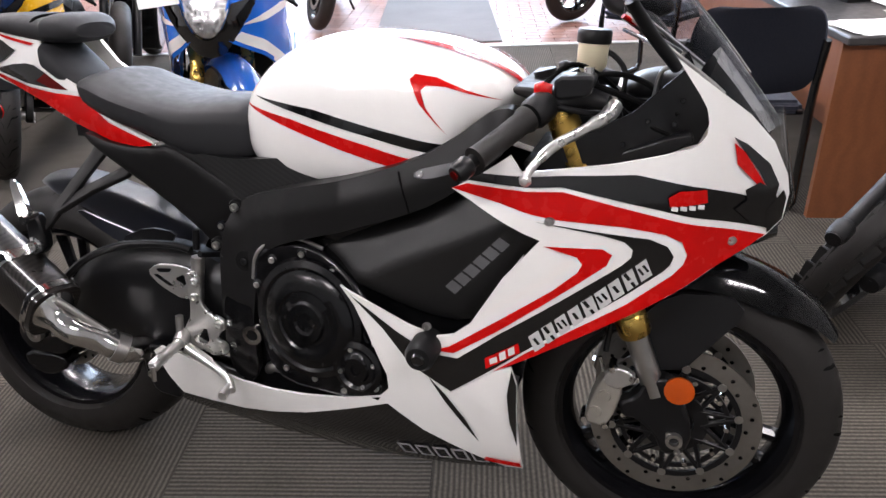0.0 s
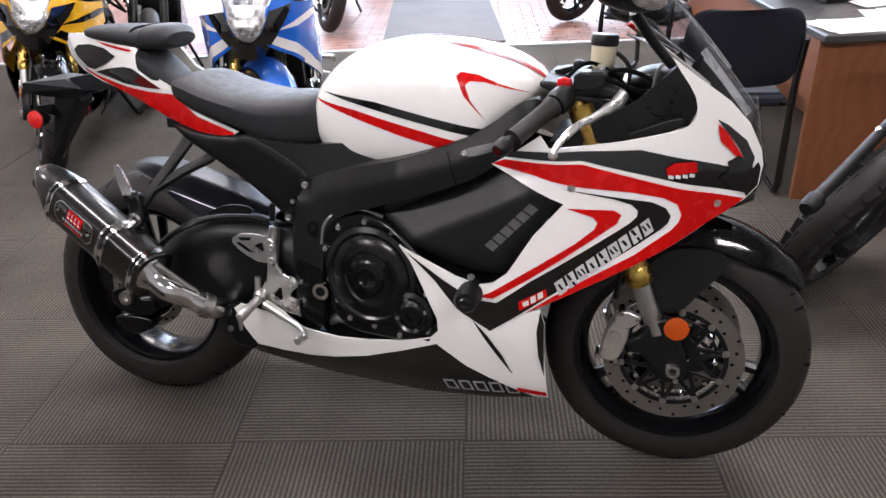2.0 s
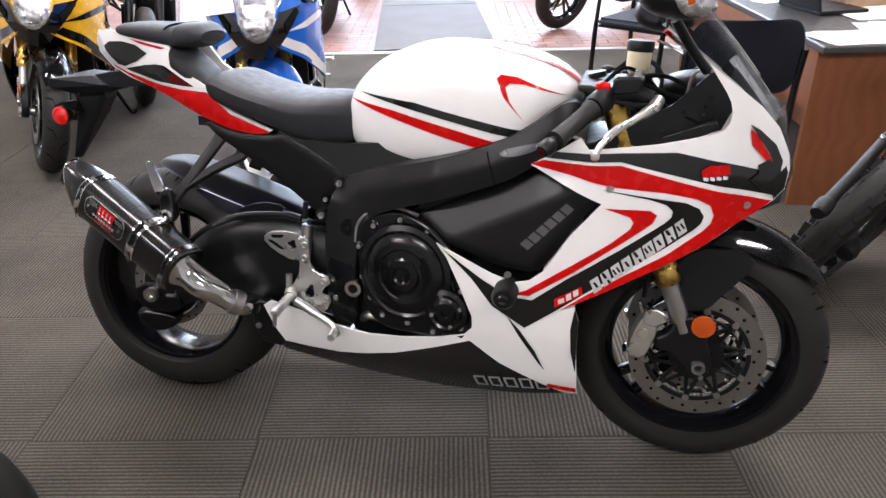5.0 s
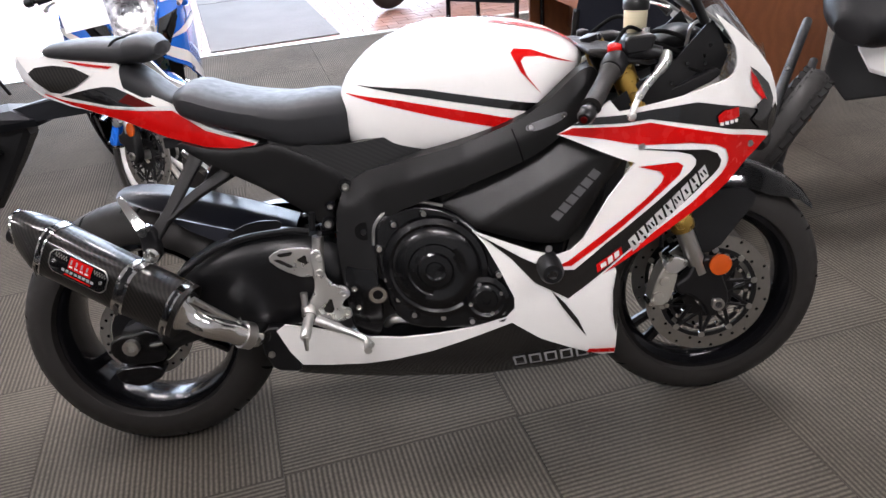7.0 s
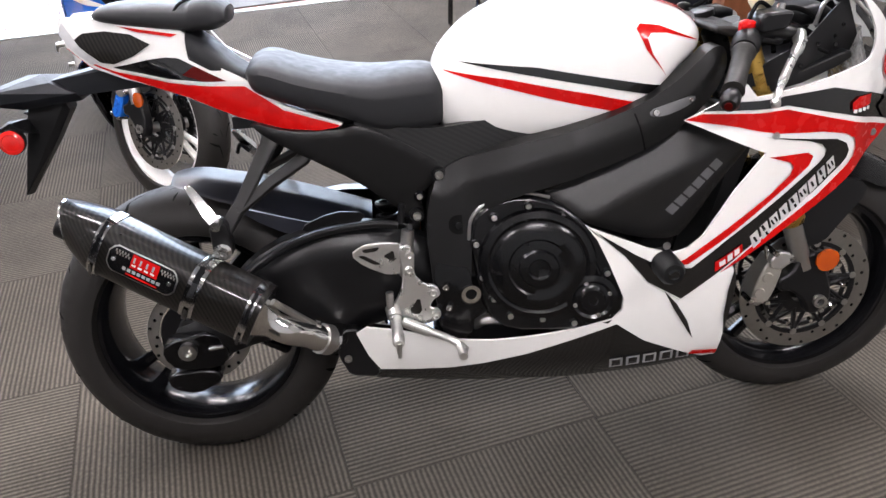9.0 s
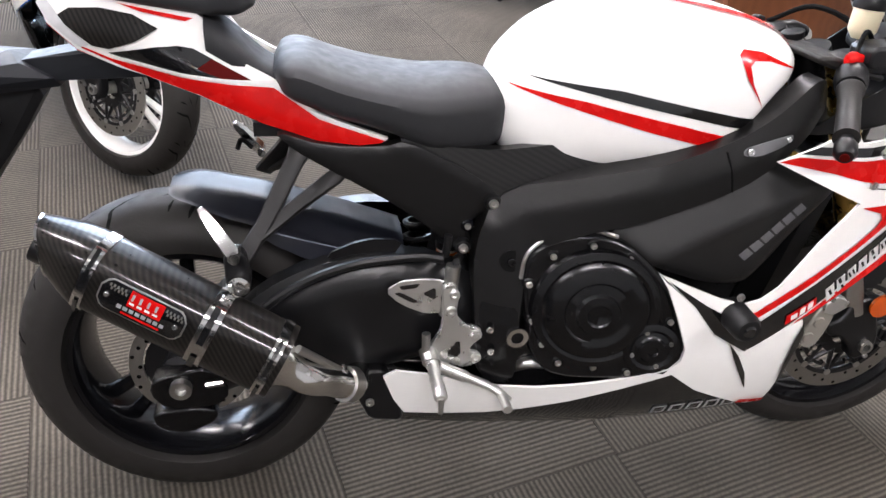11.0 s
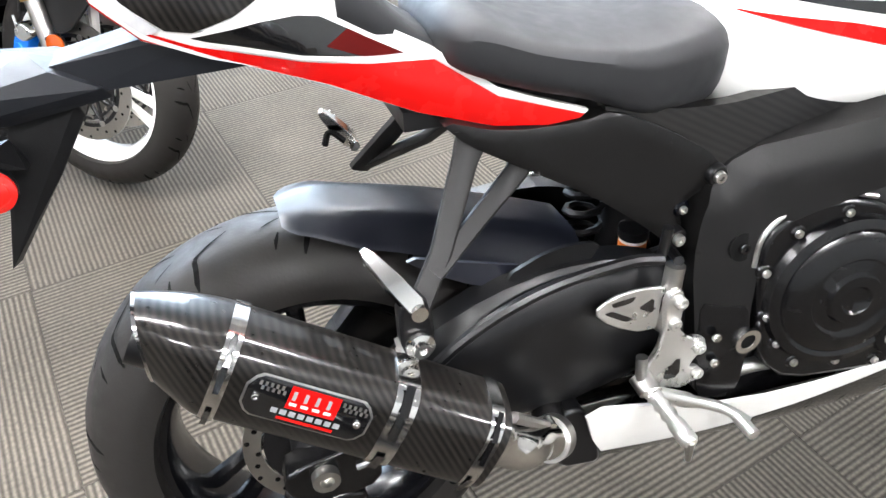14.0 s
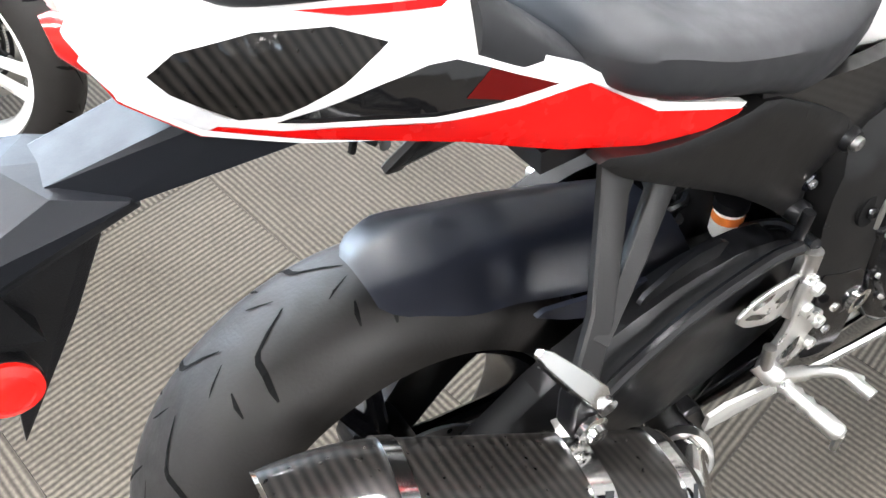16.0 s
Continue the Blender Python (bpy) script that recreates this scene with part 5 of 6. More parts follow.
            # near-black patch on the nose paints the dark of the intake mouth
            mouth = [(0.108 * s, 0.785), (0.155 * s, 0.835), (0.165 * s, 0.815), (0.115 * s, 0.745)]
            part("air_intake", face_of(mouth, lambda y, z: NX(y, z) + 0.004), GROOVE, nose)
            flash = [(0.104 * s, 0.905), (0.150 * s, 0.945), (0.172 * s, 0.900), (0.166 * s, 0.875), (0.110 * s, 0.880)]
            part("nose_flash", face_of(flash, lambda y, z: NX(y, z) + 0.004), accent, nose)
    mid = curve([0, 0.2, 0.42, 0.68, 1], [1.508, 1.455, 1.399, 1.335, 1.246]), curve([0, 0.2, 0.42, 0.68, 1], [0.862, 0.928, 0.995, 1.064, 1.145])
    rim_ = curve([0, 0.3, 0.6, 1], [1.462, 1.405, 1.328, 1.246]), curve([0, 0.3, 0.6, 1], [0.850, 0.915, 0.974, 1.032]), curve([0, 0.3, 0.6, 1], [0.078, 0.098, 0.112, 0.096])
    rings = []
    for k in range(14):
        s = k / 13
        cx, cz, ex, ez, ey = mid[0](s), mid[1](s), rim_[0](s), rim_[1](s), rim_[2](s)
        row = []
        for q in range(15):
            b = (q / 14 - 0.5) * 2
            row.append((cx + (ex - cx) * b * b, ey * b, cz + (ez - cz) * b * b))
        rings.append(row)
    if main:
        # white nose sheet also stands in for the screen's bright reflection
        for q0, q1, paint in ((3, 11, WHITE), (0, 3, SATIN), (11, 14, SATIN)):
            bm = ring_loft([[(x - 0.010, y * 0.96, z - 0.008) for x, y, z in r[q0:q1 + 1]] for r in rings[:6]], close=False)
            bmesh.ops.solidify(bm, geom=bm.faces[:], thickness=-0.003)
            part("nose_panel", bm, paint, bike)
    bm = ring_loft(rings, close=False)
    bmesh.ops.solidify(bm, geom=bm.faces[:], thickness=0.003)
    scr = part("windscreen", bm, SMOKE, bike, "smoked windscreen")
    part("screen_edge", tube([q for q in rings[-1]], 0.003, 6), SATIN, scr)
    for s in (0, -1):
        part("screen_trim", tube([r[s] for r in rings[4:]], 0.004, 6), STEEL if main else SATIN, scr)
    if main:
        # pale bar added where the screen carries a lettered sticker strip
        stay = part("sticker_bar", tube([(1.245, -0.097, 1.026), (1.285, -0.075, 1.000), (1.330, -0.048, 0.972)], [0.006, 0.011, 0.012], 10, 0.45), STEEL, scr, "pale bar in place of a lettered screen sticker")
        part("dash_sticker", tube([(1.243, -0.101, 1.029), (1.263, -0.091, 1.017)], [0.007, 0.008], 10, 0.5), RED, stay)
        part("dash_bezel", tube([(1.238, 0.074, 0.996), (1.265, 0.03, 0.988), (1.290, -0.01, 0.979)], 0.0035, 8), CHROME, scr)
        # chrome tube added for the bright glint along the screen's outline
        part("edge_glint", tube([r[7] for r in rings[3:]], 0.0028, 6), CHROME, scr)
    part("dashboard", body([(1.255, 0.900, 0.922, 0.04, 3), (1.28, 0.892, 0.935, 0.066, 3), (1.33, 0.895, 0.942, 0.066, 3), (1.37, 0.89, 0.92, 0.055, 3)], 24, 12), SATIN, bike, "black instrument panel")
    if main:
        for k, pts in enumerate(([(1.15, -0.125, 0.905), (1.20, -0.130, 0.925), (1.27, -0.095, 0.900), (1.35, -0.080, 0.862)], [(1.14, -0.110, 0.900), (1.22, -0.100, 0.940), (1.29, -0.085, 0.925), (1.34, -0.100, 0.880)], [(1.17, -0.085, 0.890), (1.23, -0.075, 0.870), (1.30, -0.060, 0.880), (1.36, -0.090, 0.900)], [(1.12, -0.09, 0.885), (1.20, -0.05, 0.905), (1.28, -0.105, 0.870), (1.33, -0.110, 0.850)])):
            part("cable", tube(bend(pts), 0.0055 - 0.0007 * k, 8), GROOVE, bike)
        for p in ((1.295, -0.118, 0.872), (1.335, -0.112, 0.868), (1.345, -0.112, 0.905), (1.26, -0.128, 0.835)):
            bolt(p, 0.0042, (-0.2, -1, 0.2), bike, ENGINE, "cowl_screw")
    for s in (1, -1):
        part("inner_cowl", sheet([(1.12, 0.80), (1.25, 0.80), (1.375, 0.835), (1.395, 0.88), (1.352, 0.960), (1.27, 0.885), (1.20, 0.85)], lambda x, z: -0.128 + 0.3 * max(0, x - 1.25), 0.004, s), SATIN, bike)

    part("cockpit_tray", prism(soft([(1.10, 0.775), (1.25, 0.79), (1.37, 0.84), (1.36, 0.862), (1.24, 0.815), (1.10, 0.80)], 1, 0.2), -0.125, 0.125), SATIN, bike, bevel=0.004)

    # controls
    part("top_yoke", moved(prism(soft([(1.08, 0.925), (1.20, 0.90), (1.20, 0.88), (1.08, 0.905)]), -0.135, 0.135), M), RUBBER, bike, bevel=0.006)
    part("ignition_lock", moved(lathe([(0.020, 0), (0.020, 0.012), (0.014, 0.014), (0.0, 0.012)], (1.115, 0, 0.920), (-0.25, 0, 1), 20), M), SATIN, bike)
    for s in (-1, 1):
        a, b = Vector((1.152, 0.122 * s, 0.908)), Vector((1.045, 0.292 * s, 0.826))
        ax = (b - a).normalized()
        bar = part("handlebar", moved(cyl(a, b, 0.011, 14), M), SATIN, bike)
        g0 = a + ax * 0.075
        part("grip", moved(lathe([(0.011, 0), (0.022, 0.002), (0.022, 0.008), (0.0185, 0.012), (0.0178, 0.06), (0.0185, 0.118), (0.020, 0.124), (0.011, 0.126)], g0, ax, 20), M), RUBBER, bar, "ribbed black rubber grip")
        part("bar_end", moved(lathe([(0.015, 0), (0.017, 0.004), (0.017, 0.022), (0.012, 0.030), (0.0, 0.030)], b - ax * 0.004, ax, 18), M), SATIN, bar)
        part("bar_end_ring", moved(lathe([(0.007, 0), (0.007, 0.004), (0.0, 0.0042)], b + ax * 0.0245, ax, 18), M), DARKRED if main else STEEL, bar)
        sw = part("switch_box", moved(lathe([(0.0, 0), (0.023, 0), (0.026, 0.01), (0.026, 0.034), (0.022, 0.042), (0.0, 0.042)], a + ax * 0.028, ax, 14), M), PLASTIC, bar)
        part("kill_switch", moved(body([(1.118, 0.922, 0.940, 0.006, 2.4), (1.13, 0.920, 0.944, 0.012, 2.4), (1.146, 0.922, 0.940, 0.006, 2.4)], 12, 8), M @ Matrix.Translation((0, 0.148 * s, -0.012))), RED if s < 0 else SATIN, sw)
        piv = Vector((1.243, 0.135 * s, 0.897))
        lev = [piv, Vector((1.232, 0.162 * s, 0.884)), Vector((1.200, 0.202 * s, 0.868)), Vector((1.165, 0.246 * s, 0.852)), Vector((1.140, 0.275 * s, 0.828)), Vector((1.131, 0.285 * s, 0.808))]
        lv = part("brake_lever" if s < 0 else "clutch_lever", moved(tube(bend(lev, 4), [0.013] * 4 + [0.011] * 3 + [0.008] * 8 + [0.0065] * 6, 10), M), ALU, bar, "bright alloy lever")
        part("lever_ball", moved(lathe([(0.0, -0.010), (0.006, -0.008), (0.0095, 0), (0.006, 0.008), (0.0, 0.010)], lev[-1], (0, 1, 0), 14), M), ALU, lv)
        part("lever_perch", moved(tube([a + ax * 0.02, (a + piv) / 2 + Vector((0, 0, 0.006)), piv + Vector((-0.01, 0, 0.004))], [0.020, 0.018, 0.013], 10), M), SATIN, bar)
        # mirrors
        st = [Vector((1.33, 0.11 * s, 0.955)), Vector((1.290, 0.155 * s, 1.005)), Vector((1.255, 0.185 * s, 1.055 if s < 0 else 1.02))]
        mi = part("mirror_stalk", tube(bend(st), 0.010), SATIN, bike)
        bm = body([(-0.055, -0.022, 0.022, 0.018, 2.2), (-0.03, -0.035, 0.035, 0.045, 2.4), (0.02, -0.038, 0.036, 0.058, 2.4), (0.06, -0.026, 0.026, 0.042, 2.2), (0.085, -0.008, 0.008, 0.012, 2)], 24, 16)
        mh = part("mirror_housing", moved(bm, Matrix.Translation((1.240, 0.235 * s, 1.098 if s < 0 else 1.045)) @ pose(0, 0, 0, 0, 12, -20 * s)), SATIN, mi, "black mirror housing")
        bm = body([(-0.040, -0.014, 0.014, 0.008, 2.0), (-0.018, -0.027, 0.027, 0.020, 2.2), (0.018, -0.027, 0.025, 0.020, 2.2), (0.042, -0.008, 0.006, 0.006, 2)], 20, 12)
        li = part("mirror_indicator", moved(bm, Matrix.Translation((1.280, 0.266 * s, 1.092 if s < 0 else 1.04)) @ pose(0, 0, 0, 0, 14, -24 * s)), MIRROR, mh, "clear turn signal lens with an amber bulb")
        part("indicator_bulb", moved(body([(-0.012, -0.008, 0.008, 0.004, 2), (0.0, -0.012, 0.012, 0.009, 2), (0.012, -0.006, 0.006, 0.004, 2)], 12, 8), Matrix.Translation((1.270, 0.284 * s, 1.092 if s < 0 else 1.04))), AMBER, mh)
    rs = part("fluid_reservoir", moved(lathe([(0.0, 0), (0.014, 0.0), (0.018, 0.006), (0.024, 0.014), (0.025, 0.05), (0.0, 0.05)], (1.196, -0.066, 0.935), (0.05, 0, 1), 24), M), FLUID, bike, "cream brake fluid cup")
    part("reservoir_cap", moved(lathe([(0.027, 0), (0.028, 0.003), (0.028, 0.018), (0.025, 0.022), (0.0, 0.022)], (1.1985, -0.066, 0.985), (0.05, 0, 1), 24), M), SATIN, rs)
    part("reservoir_hose", moved(tube(bend([(1.195, -0.066, 0.937), (1.21, -0.075, 0.915), (1.20, -0.11, 0.905)]), 0.005, 8), M), SATIN, rs)
    part("brake_hose", moved(tube(bend([(1.205, -0.13, 0.90), (1.25, -0.11, 0.88), (1.24, -0.10, 0.75), (1.27, -0.09, 0.60), (1.26, -0.10, 0.45)]), 0.0055, 8), M), SATIN, bike)
    part("master_cylinder", moved(prism(soft([(1.150, 0.905), (1.205, 0.912), (1.215, 0.945), (1.150, 0.942)], 1, 0.15), -0.165, -0.105), M), SATIN, bike, bevel=0.005)
    part("switch_cable", moved(tube(bend([(1.13, -0.15, 0.925), (1.17, -0.11, 0.955), (1.22, -0.07, 0.93), (1.26, -0.02, 0.88)]), 0.004, 8), M), GROOVE, bike)
    part("clutch_cable", moved(tube(bend([(1.15, 0.14, 0.92), (1.20, 0.08, 0.96), (1.25, 0.0, 0.93), (1.24, -0.06, 0.85)]), 0.005, 8), M), GROOVE, bike)
    part("screen_bracket", tube(bend([(1.30, -0.09, 0.905), (1.31, -0.10, 0.95), (1.345, -0.105, 0.955)]), 0.004, 8), STEEL, bike)
    part("brake_banjo", moved(cyl((1.20, -0.135, 0.94), (1.20, -0.135, 0.955), 0.008, 10), M), CHROME, bike)
    part("throttle_cable", moved(tube(bend([(1.13, -0.16, 0.90), (1.20, -0.14, 0.885), (1.24, -0.05, 0.87), (1.15, 0.0, 0.84)]), 0.005, 8), M), SATIN, bike)
    part("steering_head", cyl((1.15, 0, 0.90), (1.235, 0, 0.72), 0.04, 20), SATIN, bike)
    part("lower_yoke", moved(prism(soft([(1.19, 0.74), (1.29, 0.70), (1.28, 0.665), (1.18, 0.70)]), -0.135, 0.135), M), SATIN, bike, bevel=0.008)

    # rear sets
    for s in (-1, 1):
        bm = prism(soft([(0.455, 0.545), (0.478, 0.552), (0.487, 0.53), (0.484, 0.485), (0.500, 0.464), (0.528, 0.456), (0.535, 0.436), (0.519, 0.424), (0.510, 0.408), (0.531, 0.402), (0.534, 0.382), (0.505, 0.370), (0.470, 0.383), (0.445, 0.378), (0.430, 0.41), (0.443, 0.43), (0.457, 0.455), (0.461, 0.49)], 1, 0.2), 0.176 * s, 0.186 * s)
        rsb = part("footrest_bracket", bm, ALU, bike, "cast alloy footrest bracket", bevel=0.003)
        # thin black plate on the face paints the dark of an opening
        part("bracket_hole", prism(soft([(0.466, 0.400), (0.492, 0.440), (0.496, 0.396)]), 0.1868 * s, 0.1872 * s), GLOSS, rsb)
        HEEL = pose(0.009, -0.022 * s, 0.004)
        outer = soft([(0.352, 0.530), (0.376, 0.549), (0.42, 0.552), (0.472, 0.542), (0.476, 0.490), (0.43, 0.476), (0.378, 0.502)])
        hp = part("heel_plate", moved(prism(outer, 0.190 * s, 0.195 * s), HEEL), ALU, rsb, bevel=0.0015)
        # heel plate cutouts, painted as black patches on its face
        for pts in ([(0.375, 0.540), (0.412, 0.543), (0.405, 0.534), (0.38, 0.532)], [(0.366, 0.526), (0.378, 0.528), (0.412, 0.506), (0.40, 0.504)], [(0.415, 0.522), (0.438, 0.534), (0.440, 0.508)], [(0.450, 0.536), (0.462, 0.536), (0.458, 0.500), (0.448, 0.504)]):
            part("slot", moved(prism(soft(pts, 1, 0.15), 0.1952 * s, 0.1956 * s), HEEL), GLOSS, hp)
        peg = part("footrest", lathe([(0.010, 0), (0.012, 0.01), (0.009, 0.014), (0.012, 0.018), (0.009, 0.026), (0.012, 0.034), (0.009, 0.042), (0.012, 0.05), (0.009, 0.058), (0.012, 0.066), (0.012, 0.095), (0.008, 0.1), (0.0, 0.1)], (0.440, 0.198 * s, 0.404), (0.02, s, -0.06), 14), ALU, rsb, "knurled alloy footrest")
        part("peg_tip", tube([(0.442, 0.295 * s, 0.398), (0.442, 0.297 * s, 0.368)], [0.006, 0.004], 8), STEEL, peg)
        part("peg_joint", cyl((0.436, 0.182 * s, 0.412), (0.440, 0.205 * s, 0.402), 0.016, 14), STEEL, rsb)
        ped = part("foot_pedal", tube(bend([(0.452, 0.202 * s, 0.392), (0.50, 0.206 * s, 0.368), (0.55, 0.222 * s, 0.350), (0.575, 0.250 * s, 0.340)], 4), [0.011] * 5 + [0.008] * 8, 10), ALU, rsb)
        part("pedal_tip", cyl((0.565, 0.235 * s, 0.343), (0.567, 0.272 * s, 0.340), 0.009, 12), ALU, ped)
        part("master_cylinder", cyl((0.468, 0.172 * s, 0.48), (0.478, 0.165 * s, 0.575), 0.013, 14), STEEL, rsb)
        part("push_rod", cyl((0.432, 0.192 * s, 0.405), (0.432, 0.186 * s, 0.452), 0.008, 10), STEEL, rsb)
        for p in ((0.520, 0.442), (0.524, 0.395), (0.478, 0.530), (0.474, 0.497)):
            bolt((p[0], 0.186 * s, p[1]), 0.009, (0, s, 0), rsb, ALU)
        for p in ((0.546, 0.452), (0.551, 0.405)):
            bolt((p[0], 0.186 * s, p[1]), 0.007, (0, s, 0), rsb, CHROME)
    part("fluid_cup", lathe([(0.0, 0), (0.017, 0), (0.020, 0.006), (0.020, 0.045), (0.0, 0.045)], (0.490, -0.045, 0.500), (0, 0, 1), 20), PRINT, bike, "small white fluid cup")
    part("cup_label", lathe([(0.0204, 0.027), (0.0204, 0.040)], (0.490, -0.045, 0.500), (0, 0, 1), 20), LABEL, bike)
    part("cup_lid", lathe([(0.022, 0), (0.022, 0.014), (0.0, 0.015)], (0.490, -0.045, 0.546), (0, 0, 1), 20), SATIN, bike)
    part("cup_hose", tube(bend([(0.490, -0.056, 0.512), (0.50, -0.11, 0.56), (0.482, -0.165, 0.58)]), 0.007, 8), SATIN, bike)
    part("hose_guide", tube(bend([(0.10, -0.155, 0.45), (0.20, -0.158, 0.535), (0.30, -0.158, 0.578), (0.41, -0.157, 0.590), (0.46, -0.16, 0.585)]), 0.008, 8), SATIN, bike)

    # passenger footrests
    for s in (-1, 1):
        N = Matrix.Translation((0.025, 0.03, 0.0)) if s > 0 else I

        def strap(path, w):
            return moved(cast_bar(path, w, 0.007, (0, 0.75 * s, 0.65)), N)
        hg = part("footrest_hanger", strap([(0.236, 0.085 * s, 0.765), (0.222, 0.096 * s, 0.742), (0.172, 0.150 * s, 0.660), (0.128, 0.180 * s, 0.600)], [0.020, 0.015, 0.0125 if s < 0 else 0.018, 0.014 if s < 0 else 0.018]), CASTING, bike, "black passenger footrest hanger")
        part("hanger_strut", strap([(0.305, 0.085 * s, 0.738), (0.285, 0.095 * s, 0.712), (0.225, 0.130 * s, 0.682 if s < 0 else 0.655), (0.160, 0.162 * s, 0.640) if s < 0 else (0.132, 0.184, 0.600)], [0.018, 0.0135, 0.0115, 0.010]), CASTING, hg)
        if s < 0:
            part("hanger_lug", moved(prism(soft([(0.108, 0.636), (0.140, 0.640), (0.150, 0.575), (0.130, 0.552), (0.108, 0.562)]), 0.172 * s, 0.196 * s), N), SATIN, hg, bevel=0.004)
            part("silencer_bolt", moved(lathe([(0.017, 0), (0.017, 0.006), (0.011, 0.008), (0.010, 0.014), (0.005, 0.014), (0.005, 0.010), (0.0, 0.010)], (0.128, 0.198 * s, 0.577), (0, s, 0), 18), N), CHROME, hg)
        foot, tip = Vector((0.126, 0.206 * s, 0.634)), Vector((0.079, 0.176 * s, 0.703))
        al = (foot - tip).normalized()
        wd = al.cross(Vector((0, 0.75 * s, 0.65))).normalized()
        th = wd.cross(al)
        corners = []
        for f, w, t in ((0.0, 0.004, 0.004), (0.12, 0.0075, 0.006), (0.55, 0.0105, 0.008), (0.92, 0.0115, 0.009), (1.0, 0.0085, 0.008)):
            o = tip.lerp(foot, f)
            corners += [o + wd * w * a + th * t * b for a in (-1, 1) for b in (-1, 1)]
        pg = part("passenger_peg", moved(solid(corners), N), CHROME, hg, "folded bright passenger peg", bevel=0.0015)
        for k in range(5):
            q = tip.lerp(foot, 0.18 + 0.15 * k)
            part("peg_rib", moved(cyl(q - wd * 0.008 + th * 0.0078 * s, q + wd * 0.008 + th * 0.0078 * s, 0.0013, 6), N), STEEL, pg)
        part("peg_hinge", moved(cyl((0.126, 0.184 * s, 0.634), (0.126, 0.218 * s, 0.634), 0.0095 if s < 0 else 0.008, 14), N), CHROME, pg)
    part("band_bracket", solid([(0.105, -0.170, 0.570), (0.118, -0.176, 0.570), (0.105, -0.200, 0.545), (0.120, -0.204, 0.545), (0.140, -0.190, 0.590), (0.125, -0.185, 0.592)]), STEEL, bike)
    part("helmet_hook", tube(bend([(0.135, 0.205, 0.65), (0.115, 0.212, 0.665), (0.105, 0.212, 0.645)]), 0.005, 6), GROOVE, bike)

    # silencer
    A, B = Vector((-0.159, -0.158, 0.645)), Vector((0.188, -0.247, 0.458))
    ax = (B - A).normalized()
    side = Vector((0, -1, 0)) - ax * ax.dot(Vector((0, -1, 0)))
    side.normalize()
    upv = ax.cross(side).normalized()
    if upv.z < 0:
        upv = -upv

    def can(t0, t1, n=10, grow=0.0, h=0.057, w=0.052, skew=0.0):
        rings = []
        for t in np.linspace(t0, t1, n):
            r = []
            for k in range(48):
                a = 2 * math.pi * k / 48
                c, d2 = math.cos(a), math.sin(a)
                hh, ww = h + grow, w + grow
                p = A + ax * (t * (B - A).length) + upv * hh * math.copysign(abs(d2) ** 0.64, d2) + side * ww * math.copysign(abs(c) ** 0.62, c) * (1 + 0.10 * d2)
                r.append(p + ax * skew * d2)
            rings.append(r)
        return rings

    if main:
        sil = part("silencer", ring_loft(can(0.20, 1.0)), CARBON, bike, "carbon fibre silencer with steel bands")
        cap = []
        for t in np.linspace(0, 1, 9):
            g = -0.018 * (1 - t) ** 1.5
            ring = []
            for p in can(0.20, 0.20, 1, g)[0]:
                end = p + ax * ((-0.150 - p.x) / ax.x)
                ring.append(end + (p - end) * t)
            cap.append(ring)
        part("end_cap", ring_loft(cap), CARBON, sil)
        part("end_ring", ring_loft([[p + ax * 0.001 for p in cap[0]], [p - ax * 0.004 for p in cap[0]]]), CHROME, sil)
        part("outlet", lathe([(0.030, -0.03), (0.030, 0.012), (0.026, 0.012), (0.026, -0.02), (0.0, -0.02)], A + ax * 0.010, -ax, 24), SATIN, sil)
        for t, w in ((0.225, 0.016), (0.69, 0.026), (0.955, 0.016)):
            L = (B - A).length
            part("steel_band", ring_loft(can(t - w / 2 / L, t + w / 2 / L, 2, 0.0022)), CHROME, sil, "polished steel band")
            # black patches over the band paint the dark inside its slots
            for a in (-0.55, 0.15, 0.8):
                slot = bmesh.new()
                c, d2 = math.cos(a), math.sin(a)
                o = A + ax * t * L + upv * (0.057 + 0.003) * math.copysign(abs(d2) ** 0.64, d2) + side * (0.052 + 0.0035) * abs(c) ** 0.62 * (1 + 0.10 * d2)
                tang = (upv * c - side * d2 * 0.8).normalized()
                vs = [slot.verts.new(o + ax * w * 0.2 * i + tang * 0.017 * j) for i, j in ((-1, -1), (1, -1), (1, 1), (-1, 1))]
                slot.faces.new(vs)
                part("band_slot", slot, GLOSS, sil)
        def on_can(t, h, lift):
            d2 = max(-1, min(1, h / 0.057))
            c = math.sqrt(max(0, 1 - abs(d2) ** 3.125))
            return A + ax * t * (B - A).length + upv * h + side * (0.052 * c ** 0.62 * (1 + 0.10 * d2) + lift)
        def plate(t0, t1, h0, h1, lift, n=16):
            bm = bmesh.new()
            def inset(i, j):
                if n < 5:
                    return i, j
                u, v = 2 * i / n - 1, 2 * j / n - 1
                u = math.copysign(abs(u) ** 0.8, u)
                v *= 1 - 0.55 * (max(0, abs(u) - 0.78) / 0.22) ** 2
                return (u + 1) * n / 2, (v + 1) * n / 2
            g = [[bm.verts.new(on_can(t0 + (t1 - t0) * inset(i, j)[0] / n, h0 + (h1 - h0) * inset(i, j)[1] / n, lift)) for j in range(n + 1)] for i in range(n + 1)]
            for i in range(n):
                for j in range(n):
                    bm.faces.new((g[i][j], g[i + 1][j], g[i + 1][j + 1], g[i][j + 1]))
            return bm
        bd = part("name_plate", plate(0.285, 0.618, -0.017, 0.038, 0.0022), STEEL, sil, "black badge plate with a red mark")
        part("plate_face", plate(0.291, 0.612, -0.015, 0.036, 0.0030), GLOSS, bd)
